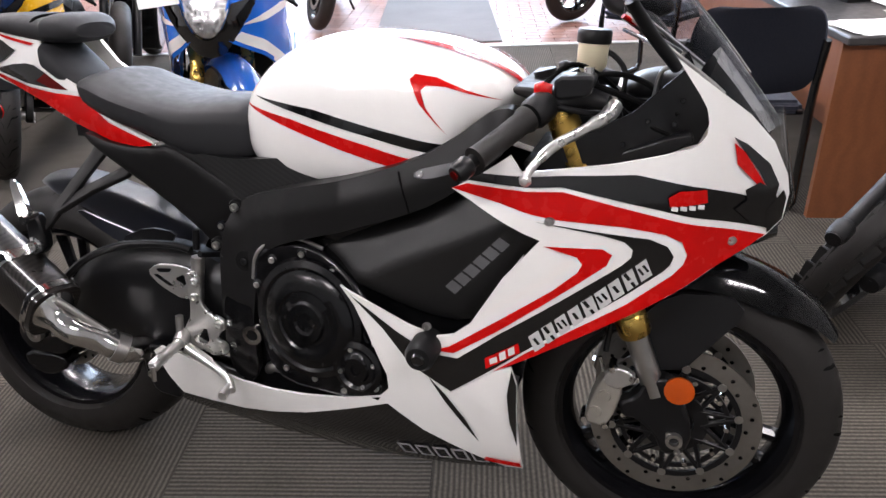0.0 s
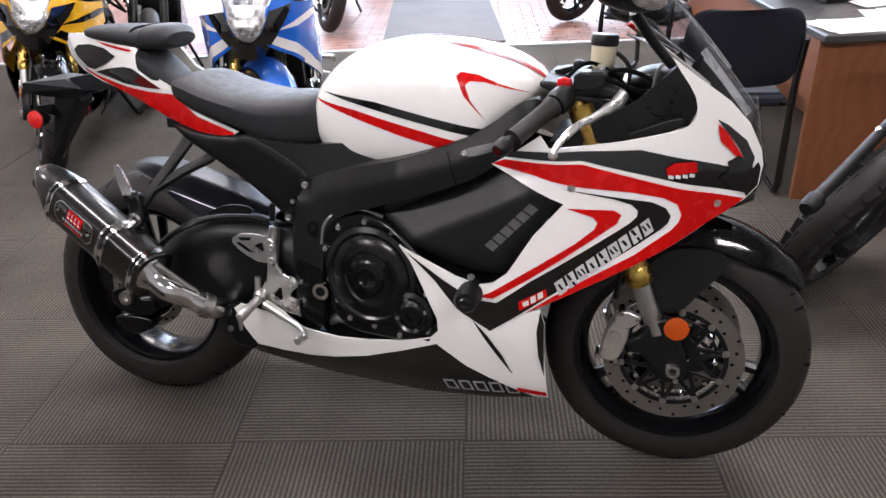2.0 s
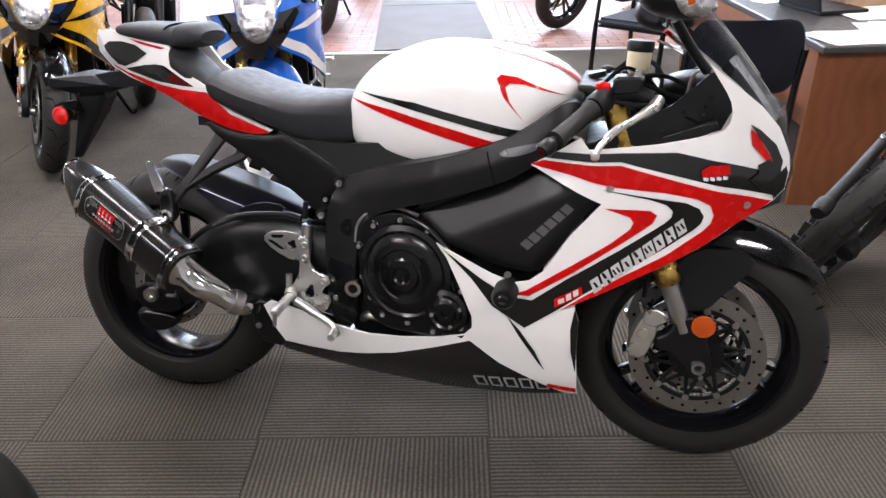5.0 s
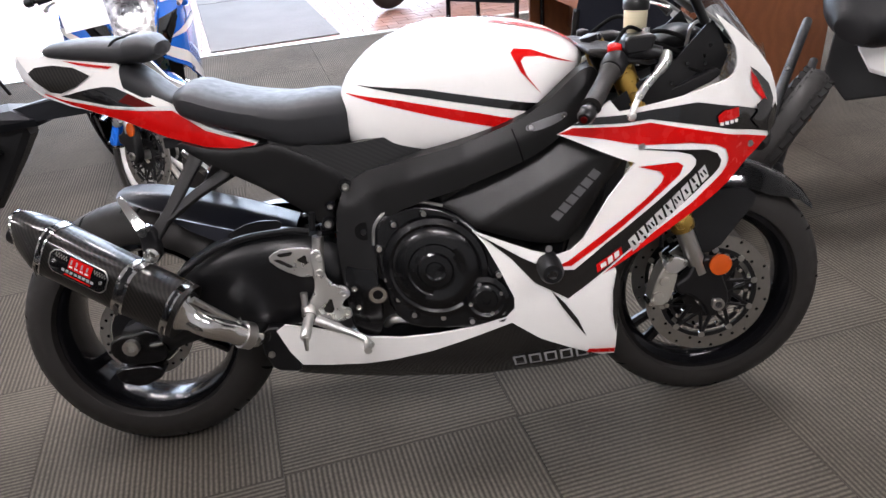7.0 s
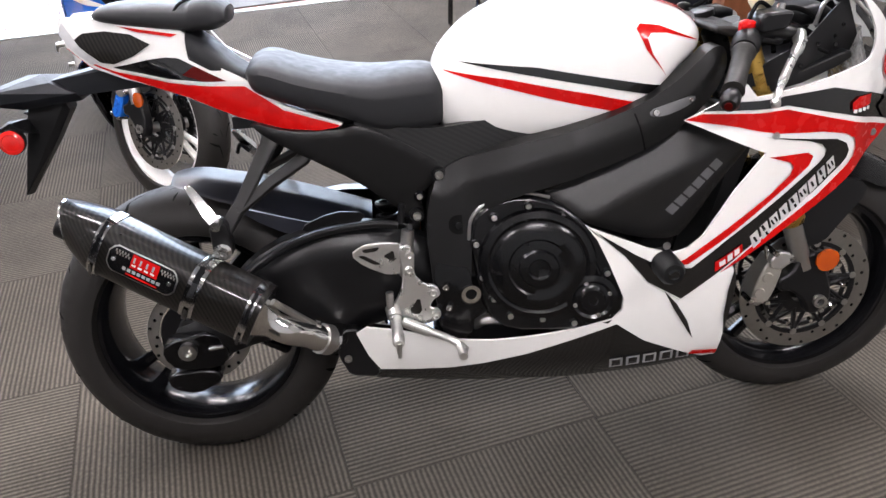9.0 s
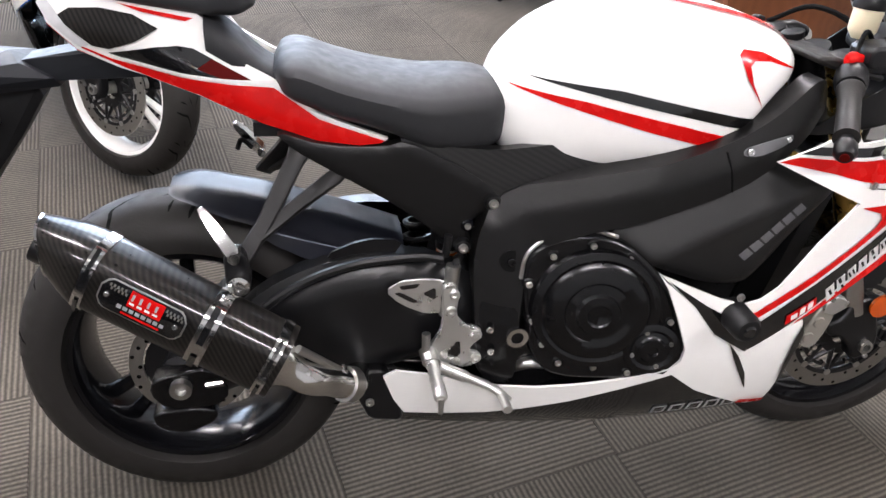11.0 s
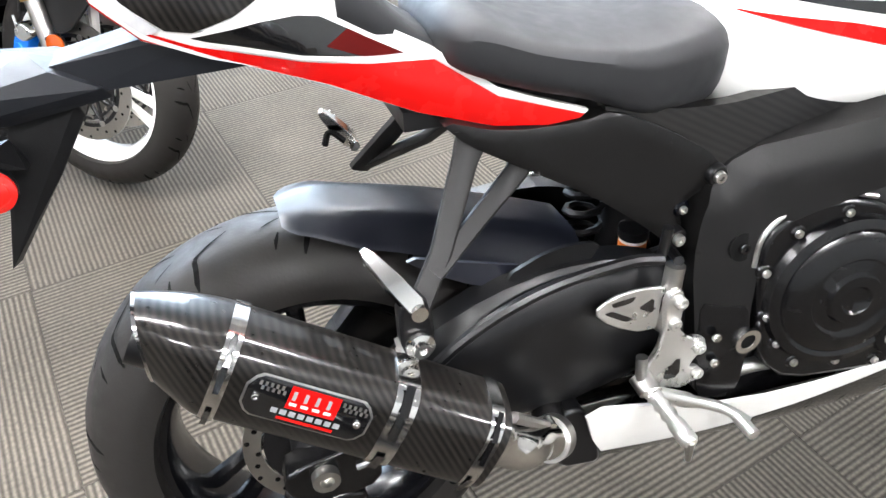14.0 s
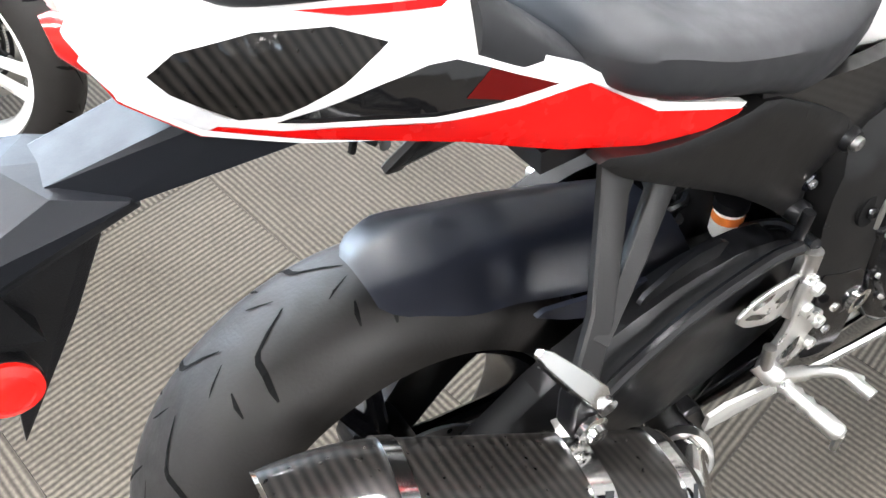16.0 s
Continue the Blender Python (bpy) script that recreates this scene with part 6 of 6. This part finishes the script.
        part("plate_mark", plate(0.395, 0.525, 0.006, 0.034, 0.0036, 3), RED, bd)
        for i in range(4):
            part("plate_print", plate(0.402 + 0.030 * i, 0.421 + 0.030 * i, 0.011, 0.015, 0.0041, 2), PRINT, bd)
            part("plate_print", plate(0.404 + 0.030 * i, 0.413 + 0.030 * i, 0.018, 0.029, 0.0041, 2), PALEPRINT, bd)
        for i in range(8):
            part("plate_print", plate(0.365 + 0.0235 * i, 0.382 + 0.0235 * i, -0.004, 0.003, 0.0037, 2), PALEPRINT, bd)
        for i in range(5):
            for j in range(2):
                part("plate_check", plate(0.315 + 0.014 * i + 0.007 * j, 0.322 + 0.014 * i + 0.007 * j, 0.026 - 0.005 * j, 0.031 - 0.005 * j, 0.0037, 2), DISC, bd)
                part("plate_check", plate(0.532 + 0.014 * i + 0.007 * j, 0.539 + 0.014 * i + 0.007 * j, 0.026 - 0.005 * j, 0.031 - 0.005 * j, 0.0037, 2), DISC, bd)
        part("plate_line", plate(0.385, 0.535, -0.011, -0.007, 0.0037, 3), RED, bd)
        for t in (0.318, 0.585):
            bolt(on_can(t, 0.010, 0.003), 0.0045, side, bd, CHROME)
        link = bend([B + Vector((-0.006, 0, 0.004)), B + ax * 0.045 + Vector((0, 0.002, -0.008)), (0.264, -0.224, 0.396), (0.302, -0.200, 0.364), (0.335, -0.135, 0.335), (0.50, -0.08, 0.27)], 5)
        n = len(link)
        lp = part("link_pipe", tube(link, [0.050 if i < 1 else max(0.027, 0.050 - 0.0085 * i) for i in range(n)], 24), CHROME, bike, "polished steel link pipe")
        part("pipe_clamp", cyl(link[13], link[15], 0.031, 24), STEEL, lp)
        part("spring", tube([B + upv * 0.045 + side * 0.015 + ax * 0.01, Vector((0.285, -0.215, 0.405))], 0.007, 8), STEEL, lp)
        for q in ((0.287, -0.214, 0.408), (0.300, -0.222, 0.372)):
            part("spring_hook", cyl((q[0], q[1] - 0.008, q[2]), (q[0], q[1] + 0.008, q[2]), 0.007, 10), CHROME, lp)
        part("heat_shield", prism(soft([(0.318, 0.366), (0.362, 0.362), (0.392, 0.30), (0.398, 0.240), (0.335, 0.250), (0.314, 0.30)], 1, 0.15), -0.168, -0.11), SATIN, bike, bevel=0.005)
        bolt((0.335, -0.173, 0.298), 0.008, (0, -1, 0), bike)
    else:
        part("silencer", tube([(-0.05, -0.16, 0.50), (0.05, -0.165, 0.46), (0.30, -0.16, 0.36), (0.40, -0.12, 0.30)], [0.055, 0.06, 0.05, 0.03], 16), SATIN, bike, "short black silencer")

    # side stand
    part("side_stand", tube([(0.56, 0.14, 0.30), (0.50, 0.235, 0.10), (0.475, 0.27, 0.035)], [0.012, 0.011, 0.010], 10), SATIN, bike)
    part("stand_foot", cyl((0.475, 0.275, 0.045), (0.475, 0.29, 0.033), 0.028, 14), SATIN, bike)
    if scheme.get("tag"):
        part("price_tag", moved(box(0.0, 0.002, -0.075, 0.075, -0.10, 0.10), pose(1.515, -0.155, 0.93, 8, -14, -12) @ Matrix.Diagonal((1, scheme["tag"], scheme["tag"], 1))), PAPER, bike, "white price card")
    return bike


LEAN = pose(0, 0, 0, -7.5)
STAND = pose(0.002, 0, 0.003, -7.5)
sport_bike(STAND, "white, red and black sport motorcycle with carbon silencer, parked on carpet", dict(base=WHITE, accent=RED, dark=GLOSS, rim=RIMBLACK, guard=GLOSS, main=True, caliper=CALIPER, tank_label="white fuel tank with red and black stripes", tail_label="white tail cowl with red and black graphics", fairing_label="white side fairing with red and black graphics", belly_label="white belly fairing"))
sport_bike(pose(-0.845, 2.60, 0, 0, 0, -68) @ pose(0, 0, 0, -1.5), "blue and white sport motorcycle with white-striped wheels, parked facing the aisle", dict(base=BLUE, accent=WHITE, dark=GLOSS, rim=WHITE, caliper=BLUE, guard=BLUE, tag=1.0, tank_label="blue fuel tank", tail_label="blue tail cowl", fairing_label="blue side fairing", belly_label="black belly fairing", low=GLOSS), 30, "parked sport motorcycles")
sport_bike(pose(-2.25, 2.62, 0, 0, 0, -61) @ LEAN, "yellow and black sport motorcycle parked facing the aisle", dict(base=YELLOW, accent=GLOSS, dark=GLOSS, rim=GLOSS, guard=GLOSS, tag=0.75, tank_label="yellow fuel tank", tail_label="yellow tail cowl", fairing_label="yellow side fairing", belly_label="black belly fairing", low=GLOSS), 18, "parked sport motorcycles")


def standard_bike(m, label, tank_paint, steer=0.0, wheel_r=0.30):
    """An unfaired motorcycle, far off among the others."""
    b = thing("motorcycle", m, label, "motorcycle", "motorcycles in the showroom")
    M = Matrix.Translation((1.15, 0, 0.8)) @ Matrix.Rotation(radians(steer), 4, STEER_AX) @ Matrix.Translation((-1.15, 0, -0.8))
    I = Matrix.Identity(4)
    wheel(b, "rear_wheel", (0, 0, wheel_r), wheel_r, 0.075, wheel_r * 0.70, I, GLOSS, None, 5, False)
    fw = wheel(b, "front_wheel", (1.38, 0, wheel_r), wheel_r, 0.058, wheel_r * 0.70, M, GLOSS, None, 5, False)
    brake_disc(fw, (1.38, 0, wheel_r), 0.14, -0.055, M, False)
    for s in (-1, 1):
        f = part("fork_leg", moved(tube([(1.38, 0.09 * s, wheel_r), (1.15, 0.09 * s, 0.85)], [0.026, 0.024], 12), M), SATIN, b)
        part("stanchion", moved(tube([(1.15, 0.09 * s, 0.85), (1.11, 0.09 * s, 0.95)], 0.019, 12), M), STEEL, f)
        part("handlebar", moved(tube(bend([(1.12, 0.0, 1.0), (1.10, 0.12 * s, 1.03), (1.00, 0.34 * s, 1.03)]), 0.011, 10), M), SATIN, b)
        part("mirror", moved(lathe([(0.0, 0), (0.05, 0.004), (0.05, 0.014), (0.0, 0.02)], (1.08, 0.3 * s, 1.16), (1, 0, 0), 18), M), SATIN, b)
        part("swing_arm", tube([(0.0, 0.10 * s, wheel_r), (0.52, 0.12 * s, 0.40)], [0.022, 0.028], 10), SATIN, b)
        part("shock_absorber", tube([(0.05, 0.12 * s, 0.36), (0.15, 0.12 * s, 0.66)], 0.025, 12), CHROME, b)
    part("headlamp", moved(lathe([(0.0, 0.0), (0.085, 0.0), (0.09, -0.03), (0.06, -0.10), (0.0, -0.12)], (1.32, 0, 0.88), (1, 0, -0.1), 28), M), CHROME, b)
    part("fuel_tank", body([(0.55, 0.72, 0.80, 0.08, 2.4), (0.65, 0.70, 0.90, 0.13, 2.5), (0.85, 0.71, 0.96, 0.16, 2.5), (1.0, 0.74, 0.93, 0.13, 2.5), (1.08, 0.78, 0.86, 0.06, 2.2)], 28, 20), tank_paint, b)
    part("seat", body([(-0.15, 0.80, 0.84, 0.07, 2.6), (0.1, 0.74, 0.83, 0.13, 3), (0.4, 0.71, 0.79, 0.13, 3), (0.6, 0.72, 0.80, 0.09, 2.6)], 24, 14), VINYL, b)
    en = part("engine", prism(soft([(0.50, 0.36), (0.58, 0.22), (0.92, 0.22), (1.02, 0.35), (0.98, 0.66), (0.62, 0.68)]), -0.17, 0.17), ENGINE, b, bevel=0.02)
    for k in range(6):
        part("cooling_fin", box(0.66, 0.98, -0.15, 0.15, 0.46 + 0.03 * k, 0.468 + 0.03 * k), ALU, en, smooth=False)
    part("exhaust", tube(bend([(1.0, -0.1, 0.55), (1.05, -0.12, 0.35), (0.85, -0.16, 0.22), (0.4, -0.18, 0.25), (-0.1, -0.18, 0.32)]), 0.032, 14), CHROME, b)
    part("rear_mudguard", tube(bend([(-0.28, 0, 0.62), (-0.16, 0, 0.76), (0.05, 0, 0.76)]), [0.05] * 11, 12, 0.4), SATIN, b)
    part("tail_lamp", body([(-0.22, 0.74, 0.80, 0.04, 2.4), (-0.16, 0.73, 0.81, 0.05, 2.4)], 16, 6), REDLENS, b)
    part("side_stand", tube([(0.5, 0.12, 0.3), (0.45, 0.27, 0.0)], 0.012, 8), SATIN, b)
    return b


def tilt(x, y, heading, lean=8):
    return pose(x, y, 0, 0, 0, heading) @ pose(0, 0, 0, -lean)


standard_bike(tilt(-1.95, 6.0, -70), "black motorcycle parked on the pavers", GLOSS, 20)
standard_bike(tilt(1.62, 6.15, -140), "black motorcycle with alloy spokes parked beside the mat", GLOSS, 10)
standard_bike(tilt(-3.45, 3.75, -50), "black motorcycle parked by the carpet's edge", GLOSS, 15)
standard_bike(tilt(-2.45, 3.75, -62), "black motorcycle parked between the sport motorcycles", GLOSS, 10)
standard_bike(tilt(-2.2, 8.1, -75), "dark motorcycle near the shop windows", SATIN, 15)
standard_bike(tilt(0.45, 8.9, -135), "dark motorcycle near the shop windows", SATIN, 10)
standard_bike(tilt(2.3, 7.6, -140), "dark motorcycle in the row beside the mat", SATIN, 10)
standard_bike(pose(-1.41, -1.165, 0, 0, 0, 13), "black motorcycle beside the camera's way", GLOSS, 0)


def adventure_bike():
    """The tall motorcycle beside the desk: its front wheel turned and tilted."""
    b = thing("motorcycle", pose(1.85, 0.98, 0), "tall black and white motorcycle with knobbly front tyre beside the desk", "motorcycle", "motorcycles in the showroom")
    w = Vector((0.30, -0.30, 0.90))
    w.normalize()
    h = Vector((-0.62, -0.78, 0))
    h = (h - w * h.dot(w)).normalized()
    lft = w.cross(h)
    M = Matrix((h.to_4d(), lft.to_4d(), w.to_4d(), (0, 0, 0, 1))).transposed()
    for i in range(3):
        M[3][i] = 0
    M[0][3], M[1][3], M[2][3], M[3][3] = 0, 0, 0, 1
    fw = wheel(b, "front_wheel", (0, 0, 0.31), 0.31, 0.060, 0.225, M, GLOSS, None, 5, False)
    knobs = bmesh.new()
    for k in range(34):
        for q, yy in enumerate((-0.040, -0.014, 0.014, 0.040)):
            a = 2 * math.pi * (k + 0.5 * (q % 2)) / 34
            r = 0.3050 - 0.10 * abs(yy) ** 1.2 * 4
            m = Matrix.Translation((r * math.cos(a), yy, 0.31 + r * math.sin(a))) @ Matrix.Rotation(-a, 4, "Y") @ Matrix.Rotation(radians(9 if q < 2 else -9), 4, "X")
            bmesh.ops.create_cube(knobs, size=1, matrix=m @ Matrix.Diagonal((0.006, 0.0235, 0.048, 1)))
    tagged(part("tread_block", moved(knobs, M), TREAD, fw, smooth=False), kind="stuff")
    low, way = Vector((-0.118, -0.478, 0.476)), Vector((0.213, 0.317, 0.098))
    f = part("fork_leg", tube([low - way * 0.06, low + way * 0.5, low + way * 1.9], [0.019, 0.017, 0.017], 14), PLASTIC, b, "slim black fork tube along the tyre")
    part("axle_clamp", lathe([(0.0, 0.0), (0.020, 0.004), (0.025, 0.02), (0.025, 0.055), (0.022, 0.06)], low - way * 0.06, way, 16), PLASTIC, f)
    part("clamp_bolt", lathe([(0.0, 0.004), (0.007, 0.004), (0.009, 0.0), (0.009, -0.02)], low + way + Vector((-0.010, -0.012, 0.018)), (-0.5, -0.6, 0.62), 14), CHROME, f)
    foot = Vector((0.039, -0.282, 0.266))
    f = part("fork_leg", tube([foot, foot + way * 0.5, foot + way * 1.9], [0.020, 0.018, 0.017], 14), PLASTIC, b, "slim black fork tube along the tyre")
    part("axle_clamp", lathe([(0.0, 0.0), (0.026, 0.004), (0.032, 0.02), (0.030, 0.06), (0.022, 0.075)], foot - way * 0.08, way, 16), PLASTIC, f)
    part("clamp_bolt", lathe([(0.0, 0.004), (0.006, 0.004), (0.008, 0.0), (0.008, -0.02)], foot + Vector((-0.012, -0.024, 0.012)), (-0.45, -0.8, 0.4), 14), CHROME, f)
    brake_disc(fw, (0, 0, 0.31), 0.15, -0.07, M, False)
    B = M @ pose(-0.30, 0, 0.0)
    part("lamp_cowl", moved(body([(-0.10, 0.72, 1.02, 0.13, 2.6), (0.02, 0.70, 1.00, 0.16, 2.6), (0.12, 0.70, 0.90, 0.13, 2.4), (0.20, 0.72, 0.80, 0.06, 2.2)], 28, 16), B), PLASTIC, b, "grey lamp cowl")
    part("cowl_panel", moved(body([(-0.12, 0.80, 1.06, 0.15, 2.6), (0.0, 0.84, 1.05, 0.175, 2.6), (0.10, 0.88, 0.98, 0.14, 2.4)], 28, 12), B), WHITE, b, "white cowl panel")
    off = Vector((-1.85, -0.98, 0))
    back = Vector((0.06, 0.11, -0.03))
    grey = [Vector(p) + off for p in ((2.255, 1.113, 0.651), (2.314, 1.087, 0.692), (2.322, 1.018, 0.486), (2.417, 0.928, 0.423), (2.277, 1.01, 0.385), (2.221, 1.079, 0.475))]
    part("side_shroud", solid(grey + [p + back for p in grey]), PLASTIC, b, "dark grey plastic shroud", smooth=False, bevel=0.006)
    white = [Vector(p) + off for p in ((2.285, 1.057, 0.74), (2.372, 1.017, 0.816), (2.388, 0.907, 0.483), (2.317, 0.964, 0.502), (2.286, 1.009, 0.573))]
    part("shroud_panel", solid(white + [p + back for p in white]), WHITE, b, "white shroud panel", bevel=0.01)
    part("handlebar", moved(tube(bend([(-0.25, -0.38, 1.1), (-0.15, -0.1, 1.08), (-0.15, 0.1, 1.08), (-0.25, 0.38, 1.1)]), 0.012, 10), B), SATIN, b)
    part("fuel_tank", moved(body([(-0.65, 0.75, 0.85, 0.08, 2.5), (-0.50, 0.68, 0.98, 0.17, 2.6), (-0.25, 0.66, 1.02, 0.19, 2.6), (-0.10, 0.72, 0.92, 0.12, 2.4)], 28, 18), pose(0.40, 0.0, 0.0, -8, 0, 190)), WHITE, b)
    part("engine", moved(prism(soft([(-0.75, 0.30), (-0.30, 0.28), (-0.22, 0.60), (-0.70, 0.66)]), -0.18, 0.18), pose(0.40, 0.0, 0.0, -8, 0, 190)), ENGINE, b, bevel=0.02)
    part("seat", moved(body([(-1.4, 0.82, 0.90, 0.10, 2.8), (-1.0, 0.78, 0.88, 0.15, 3), (-0.6, 0.78, 0.88, 0.12, 2.6)], 24, 12), pose(0.40, 0.0, 0.0, -8, 0, 190)), VINYL, b)
    R = pose(0.40, 0.0, 0.0, -8, 0, 190)
    wheel(b, "rear_wheel", (-1.30, 0, 0.31), 0.31, 0.075, 0.215, R, GLOSS, None, 5, False)
    part("swing_arm", moved(tube([(-1.3, -0.11, 0.31), (-0.75, -0.12, 0.42)], 0.026, 10), R), SATIN, b)
    part("side_stand", moved(tube([(-0.7, 0.14, 0.3), (-0.72, 0.30, 0.05)], 0.012, 8), R), SATIN, b)


adventure_bike()

# ---- desk corner ----
DESK = pose(1.93, 1.62, 0, 0, 0, 13)


def desk():
    d = thing("desk", DESK, "reddish-brown veneer desk with a dark top", "desk")
    part("desk_top", box(-0.03, 0.75, -0.03, 2.0, 0.655, 0.685), DESKTOP, d, bevel=0.006, smooth=False)
    n = 10
    rings = []
    for k in range(n + 1):
        x = -0.024 + 0.724 * k / n
        y = 0.02 - 0.02 * math.sin(math.pi * k / n)
        rings.append([(x, y, 0.0), (x, y + 0.025, 0.0), (x, y + 0.025, 0.655), (x, y, 0.655)])
    part("end_panel", ring_loft(rings), WOOD, d)
    part("end_panel", box(0.02, 0.70, 1.93, 1.955, 0, 0.655), WOOD, d, smooth=False)
    part("modesty_panel", box(0.30, 0.325, 0.05, 1.93, 0.12, 0.655), WOOD, d, smooth=False)
    part("side_rail", box(-0.022, -0.002, 0.05, 1.93, 0.42, 0.655), WOOD, d, smooth=False)


desk()


def on_desk(name, x, y, bm, material, label, category, turn=0, smooth=False):
    ob = finish(name, bm, material, None, "", smooth)
    ob.matrix_world = DESK @ pose(x, y, 0.686, 0, 0, turn)
    return tagged(ob, label, category)


def papers(x, y, w, h, n, seed, label, turn):
    rnd = random.Random(seed)
    stack = thing("papers", DESK @ pose(x, y, 0.686, 0, 0, turn), label, "paper")
    for k in range(n):
        bm = moved(box(-w / 2, w / 2, -h / 2, h / 2, 0.0012 * k, 0.0012 * k + 0.0008), pose(rnd.uniform(-0.03, 0.03), rnd.uniform(-0.03, 0.03), 0, 0, 0, rnd.uniform(-16, 16)))
        part("sheet", bm, PAPER, stack, smooth=False)


papers(0.17, 0.10, 0.30, 0.21, 4, 1, "loose white papers at the desk's end", 8)
papers(0.42, 0.22, 0.32, 0.24, 6, 2, "untidy stack of white papers on the desk", -20)
papers(0.18, 1.0, 0.21, 0.10, 2, 3, "white slip of paper on the desk", 30)
papers(0.50, 0.62, 0.35, 0.25, 5, 4, "white papers beside a cup", 10)
on_desk("plastic_cup", 0.52, 0.40, lathe([(0.032, 0), (0.030, 0.002), (0.042, 0.11), (0.040, 0.11), (0.029, 0.005), (0.0, 0.005)], (0, 0, 0), (0, 0, 1), 24), CUP, "clear plastic cup on papers", "cup", smooth=True)
on_desk("bottle", 0.56, 0.55, lathe([(0.0, 0), (0.032, 0), (0.034, 0.01), (0.034, 0.12), (0.030, 0.15), (0.014, 0.18), (0.014, 0.20), (0.0, 0.20)], (0, 0, 0), (0, 0, 1), 24), GREEN, "green plastic bottle on the desk", "bottle", smooth=True)
bx = on_desk("box", 0.50, 0.85, box(-0.12, 0.12, -0.09, 0.09, 0, 0.16), CARD, "small brown cardboard box on the desk", "box", 12)
lap = thing("laptop", DESK @ pose(0.30, 0.75, 0.686, 0, 0, 100), "open black laptop on the desk", "laptop")
part("keyboard_base", box(-0.17, 0.17, -0.12, 0.12, 0, 0.02), PLASTIC, lap, smooth=False, bevel=0.004)
part("screen", moved(box(-0.17, 0.17, -0.006, 0.006, 0, 0.23), pose(0, 0.12, 0.02, -15)), PLASTIC, lap, smooth=False, bevel=0.004)


def side_chair(m, label, arms=False):
    c = thing("chair", m, label, "chair", "visitor chairs")
    rows = []
    for k in range(17):
        f = radians(-82 + 164 * k / 16)
        z = 0.66 + 0.165 * math.sin(f)
        hw = 0.236 * math.cos(f) ** 0.24
        rows.append([(hw * (q / 10 - 0.5) * 2, -0.02 - 0.035 * (1 - ((q / 10 - 0.5) * 2) ** 2) - 0.06 * (k / 16), z) for q in range(11)])
    bm = ring_loft(rows, close=False)
    bmesh.ops.solidify(bm, geom=bm.faces[:], thickness=0.03)
    part("backrest", bm, FABRIC, c, "dark navy padded backrest", bevel=0.01)
    st = box(-0.22, 0.22, 0.0, 0.44, 0.40, 0.455)
    bmesh.ops.bevel(st, geom=st.edges[:], offset=0.02, segments=3, affect="EDGES")
    part("seat", st, FABRIC, c)
    for s in (-1, 1):
        x = 0.235 * s
        path = [(x, -0.062, 0.70), (x, -0.03, 0.55), (x, -0.02, 0.42), (x, -0.03, 0.05), (x, 0.0, 0.012), (x, 0.42, 0.012), (x, 0.45, 0.05), (x, 0.42, 0.41)]
        part("leg", tube(path, 0.016, 10), GLOSS, c)
        if arms:
            part("armrest", tube(bend([(x, -0.05, 0.64), (x, 0.15, 0.66), (x, 0.36, 0.63), (x, 0.42, 0.41)]), 0.013, 10), GLOSS, c)
    for y in (0.05, 0.38):
        part("crossbar", cyl((-0.235, y, 0.395), (0.235, y, 0.395), 0.010, 10), GLOSS, c)


side_chair(pose(1.62, 1.66, 0, 0, 0, 8) @ Matrix.Diagonal((0.96, 0.96, 0.95, 1)), "dark padded visitor chair with sled legs beside the desk")
side_chair(pose(1.38, 3.60, 0, 0, 0, 150), "black visitor chair with tube arms near the pavers", True)

# ---- mats and pavers ----
for y0, y1 in ((LINE + 0.13, 6.60), (6.62, 9.4)):
    bm = box(-0.50, 0.50, y0, y1, -0.004, 0.006)
    mt = tagged(finish("door_mat", bm, MATGREY, None, "", False, 0.002), "long grey ribbed entrance mat on the pavers", "mat", "entrance mats")
    mt.matrix_world = ROOM @ pose(0.62, 0, 0, 0, 0, 3)


def pavers():
    w, l, g = 0.105, 0.21, 0.006
    bm = bmesh.new()
    bmesh.ops.create_cube(bm, size=1, matrix=Matrix.LocRotScale((0, 0, -0.012), None, (l - g, w - g, 0.014)))
    me = bpy.data.meshes.new("paver")
    bm.to_mesh(me)
    bm.free()
    me.materials.append(BRICK)
    rest_v, rest_f, count = [], [], 0
    j = 0
    y = LINE + 0.03 + w / 2
    while y < 10.2:
        x = -4.6 + (l / 2 if j % 2 else 0)
        while x < 4.1:
            if count < 290 and -2.6 < x < 2.4 and not -0.0 < x - 0.62 + 0.5 < 1.0:
                p = new("paver", me)
                p.parent = floor_entry
                p.matrix_basis = pose(x, y, 0.0, 0, 0, 0)
                count += 1
            else:
                o = len(rest_v)
                for dz in (-0.019, -0.005):
                    rest_v += [(x - (l - g) / 2, y - (w - g) / 2, dz), (x + (l - g) / 2, y - (w - g) / 2, dz), (x + (l - g) / 2, y + (w - g) / 2, dz), (x - (l - g) / 2, y + (w - g) / 2, dz)]
                rest_f += [(o + 4, o + 5, o + 6, o + 7), (o, o + 1, o + 5, o + 4), (o + 1, o + 2, o + 6, o + 5), (o + 2, o + 3, o + 7, o + 6), (o + 3, o, o + 4, o + 7)]
            x += l
        y += w
        j += 1
    me2 = bpy.data.meshes.new("pavers")
    me2.from_pydata(rest_v, [], rest_f)
    me2.materials.append(BRICK_FAR)
    ob = new("pavers", me2)
    ob.parent = floor_entry
    tagged(ob, kind="stuff")


BRICK_FAR = mat("paver_clay_field", (0.25, 0.122, 0.090), 0.45, vary=0.3, grain=30, blotch=5, bump=0.2, bump_scale=120)
pavers()
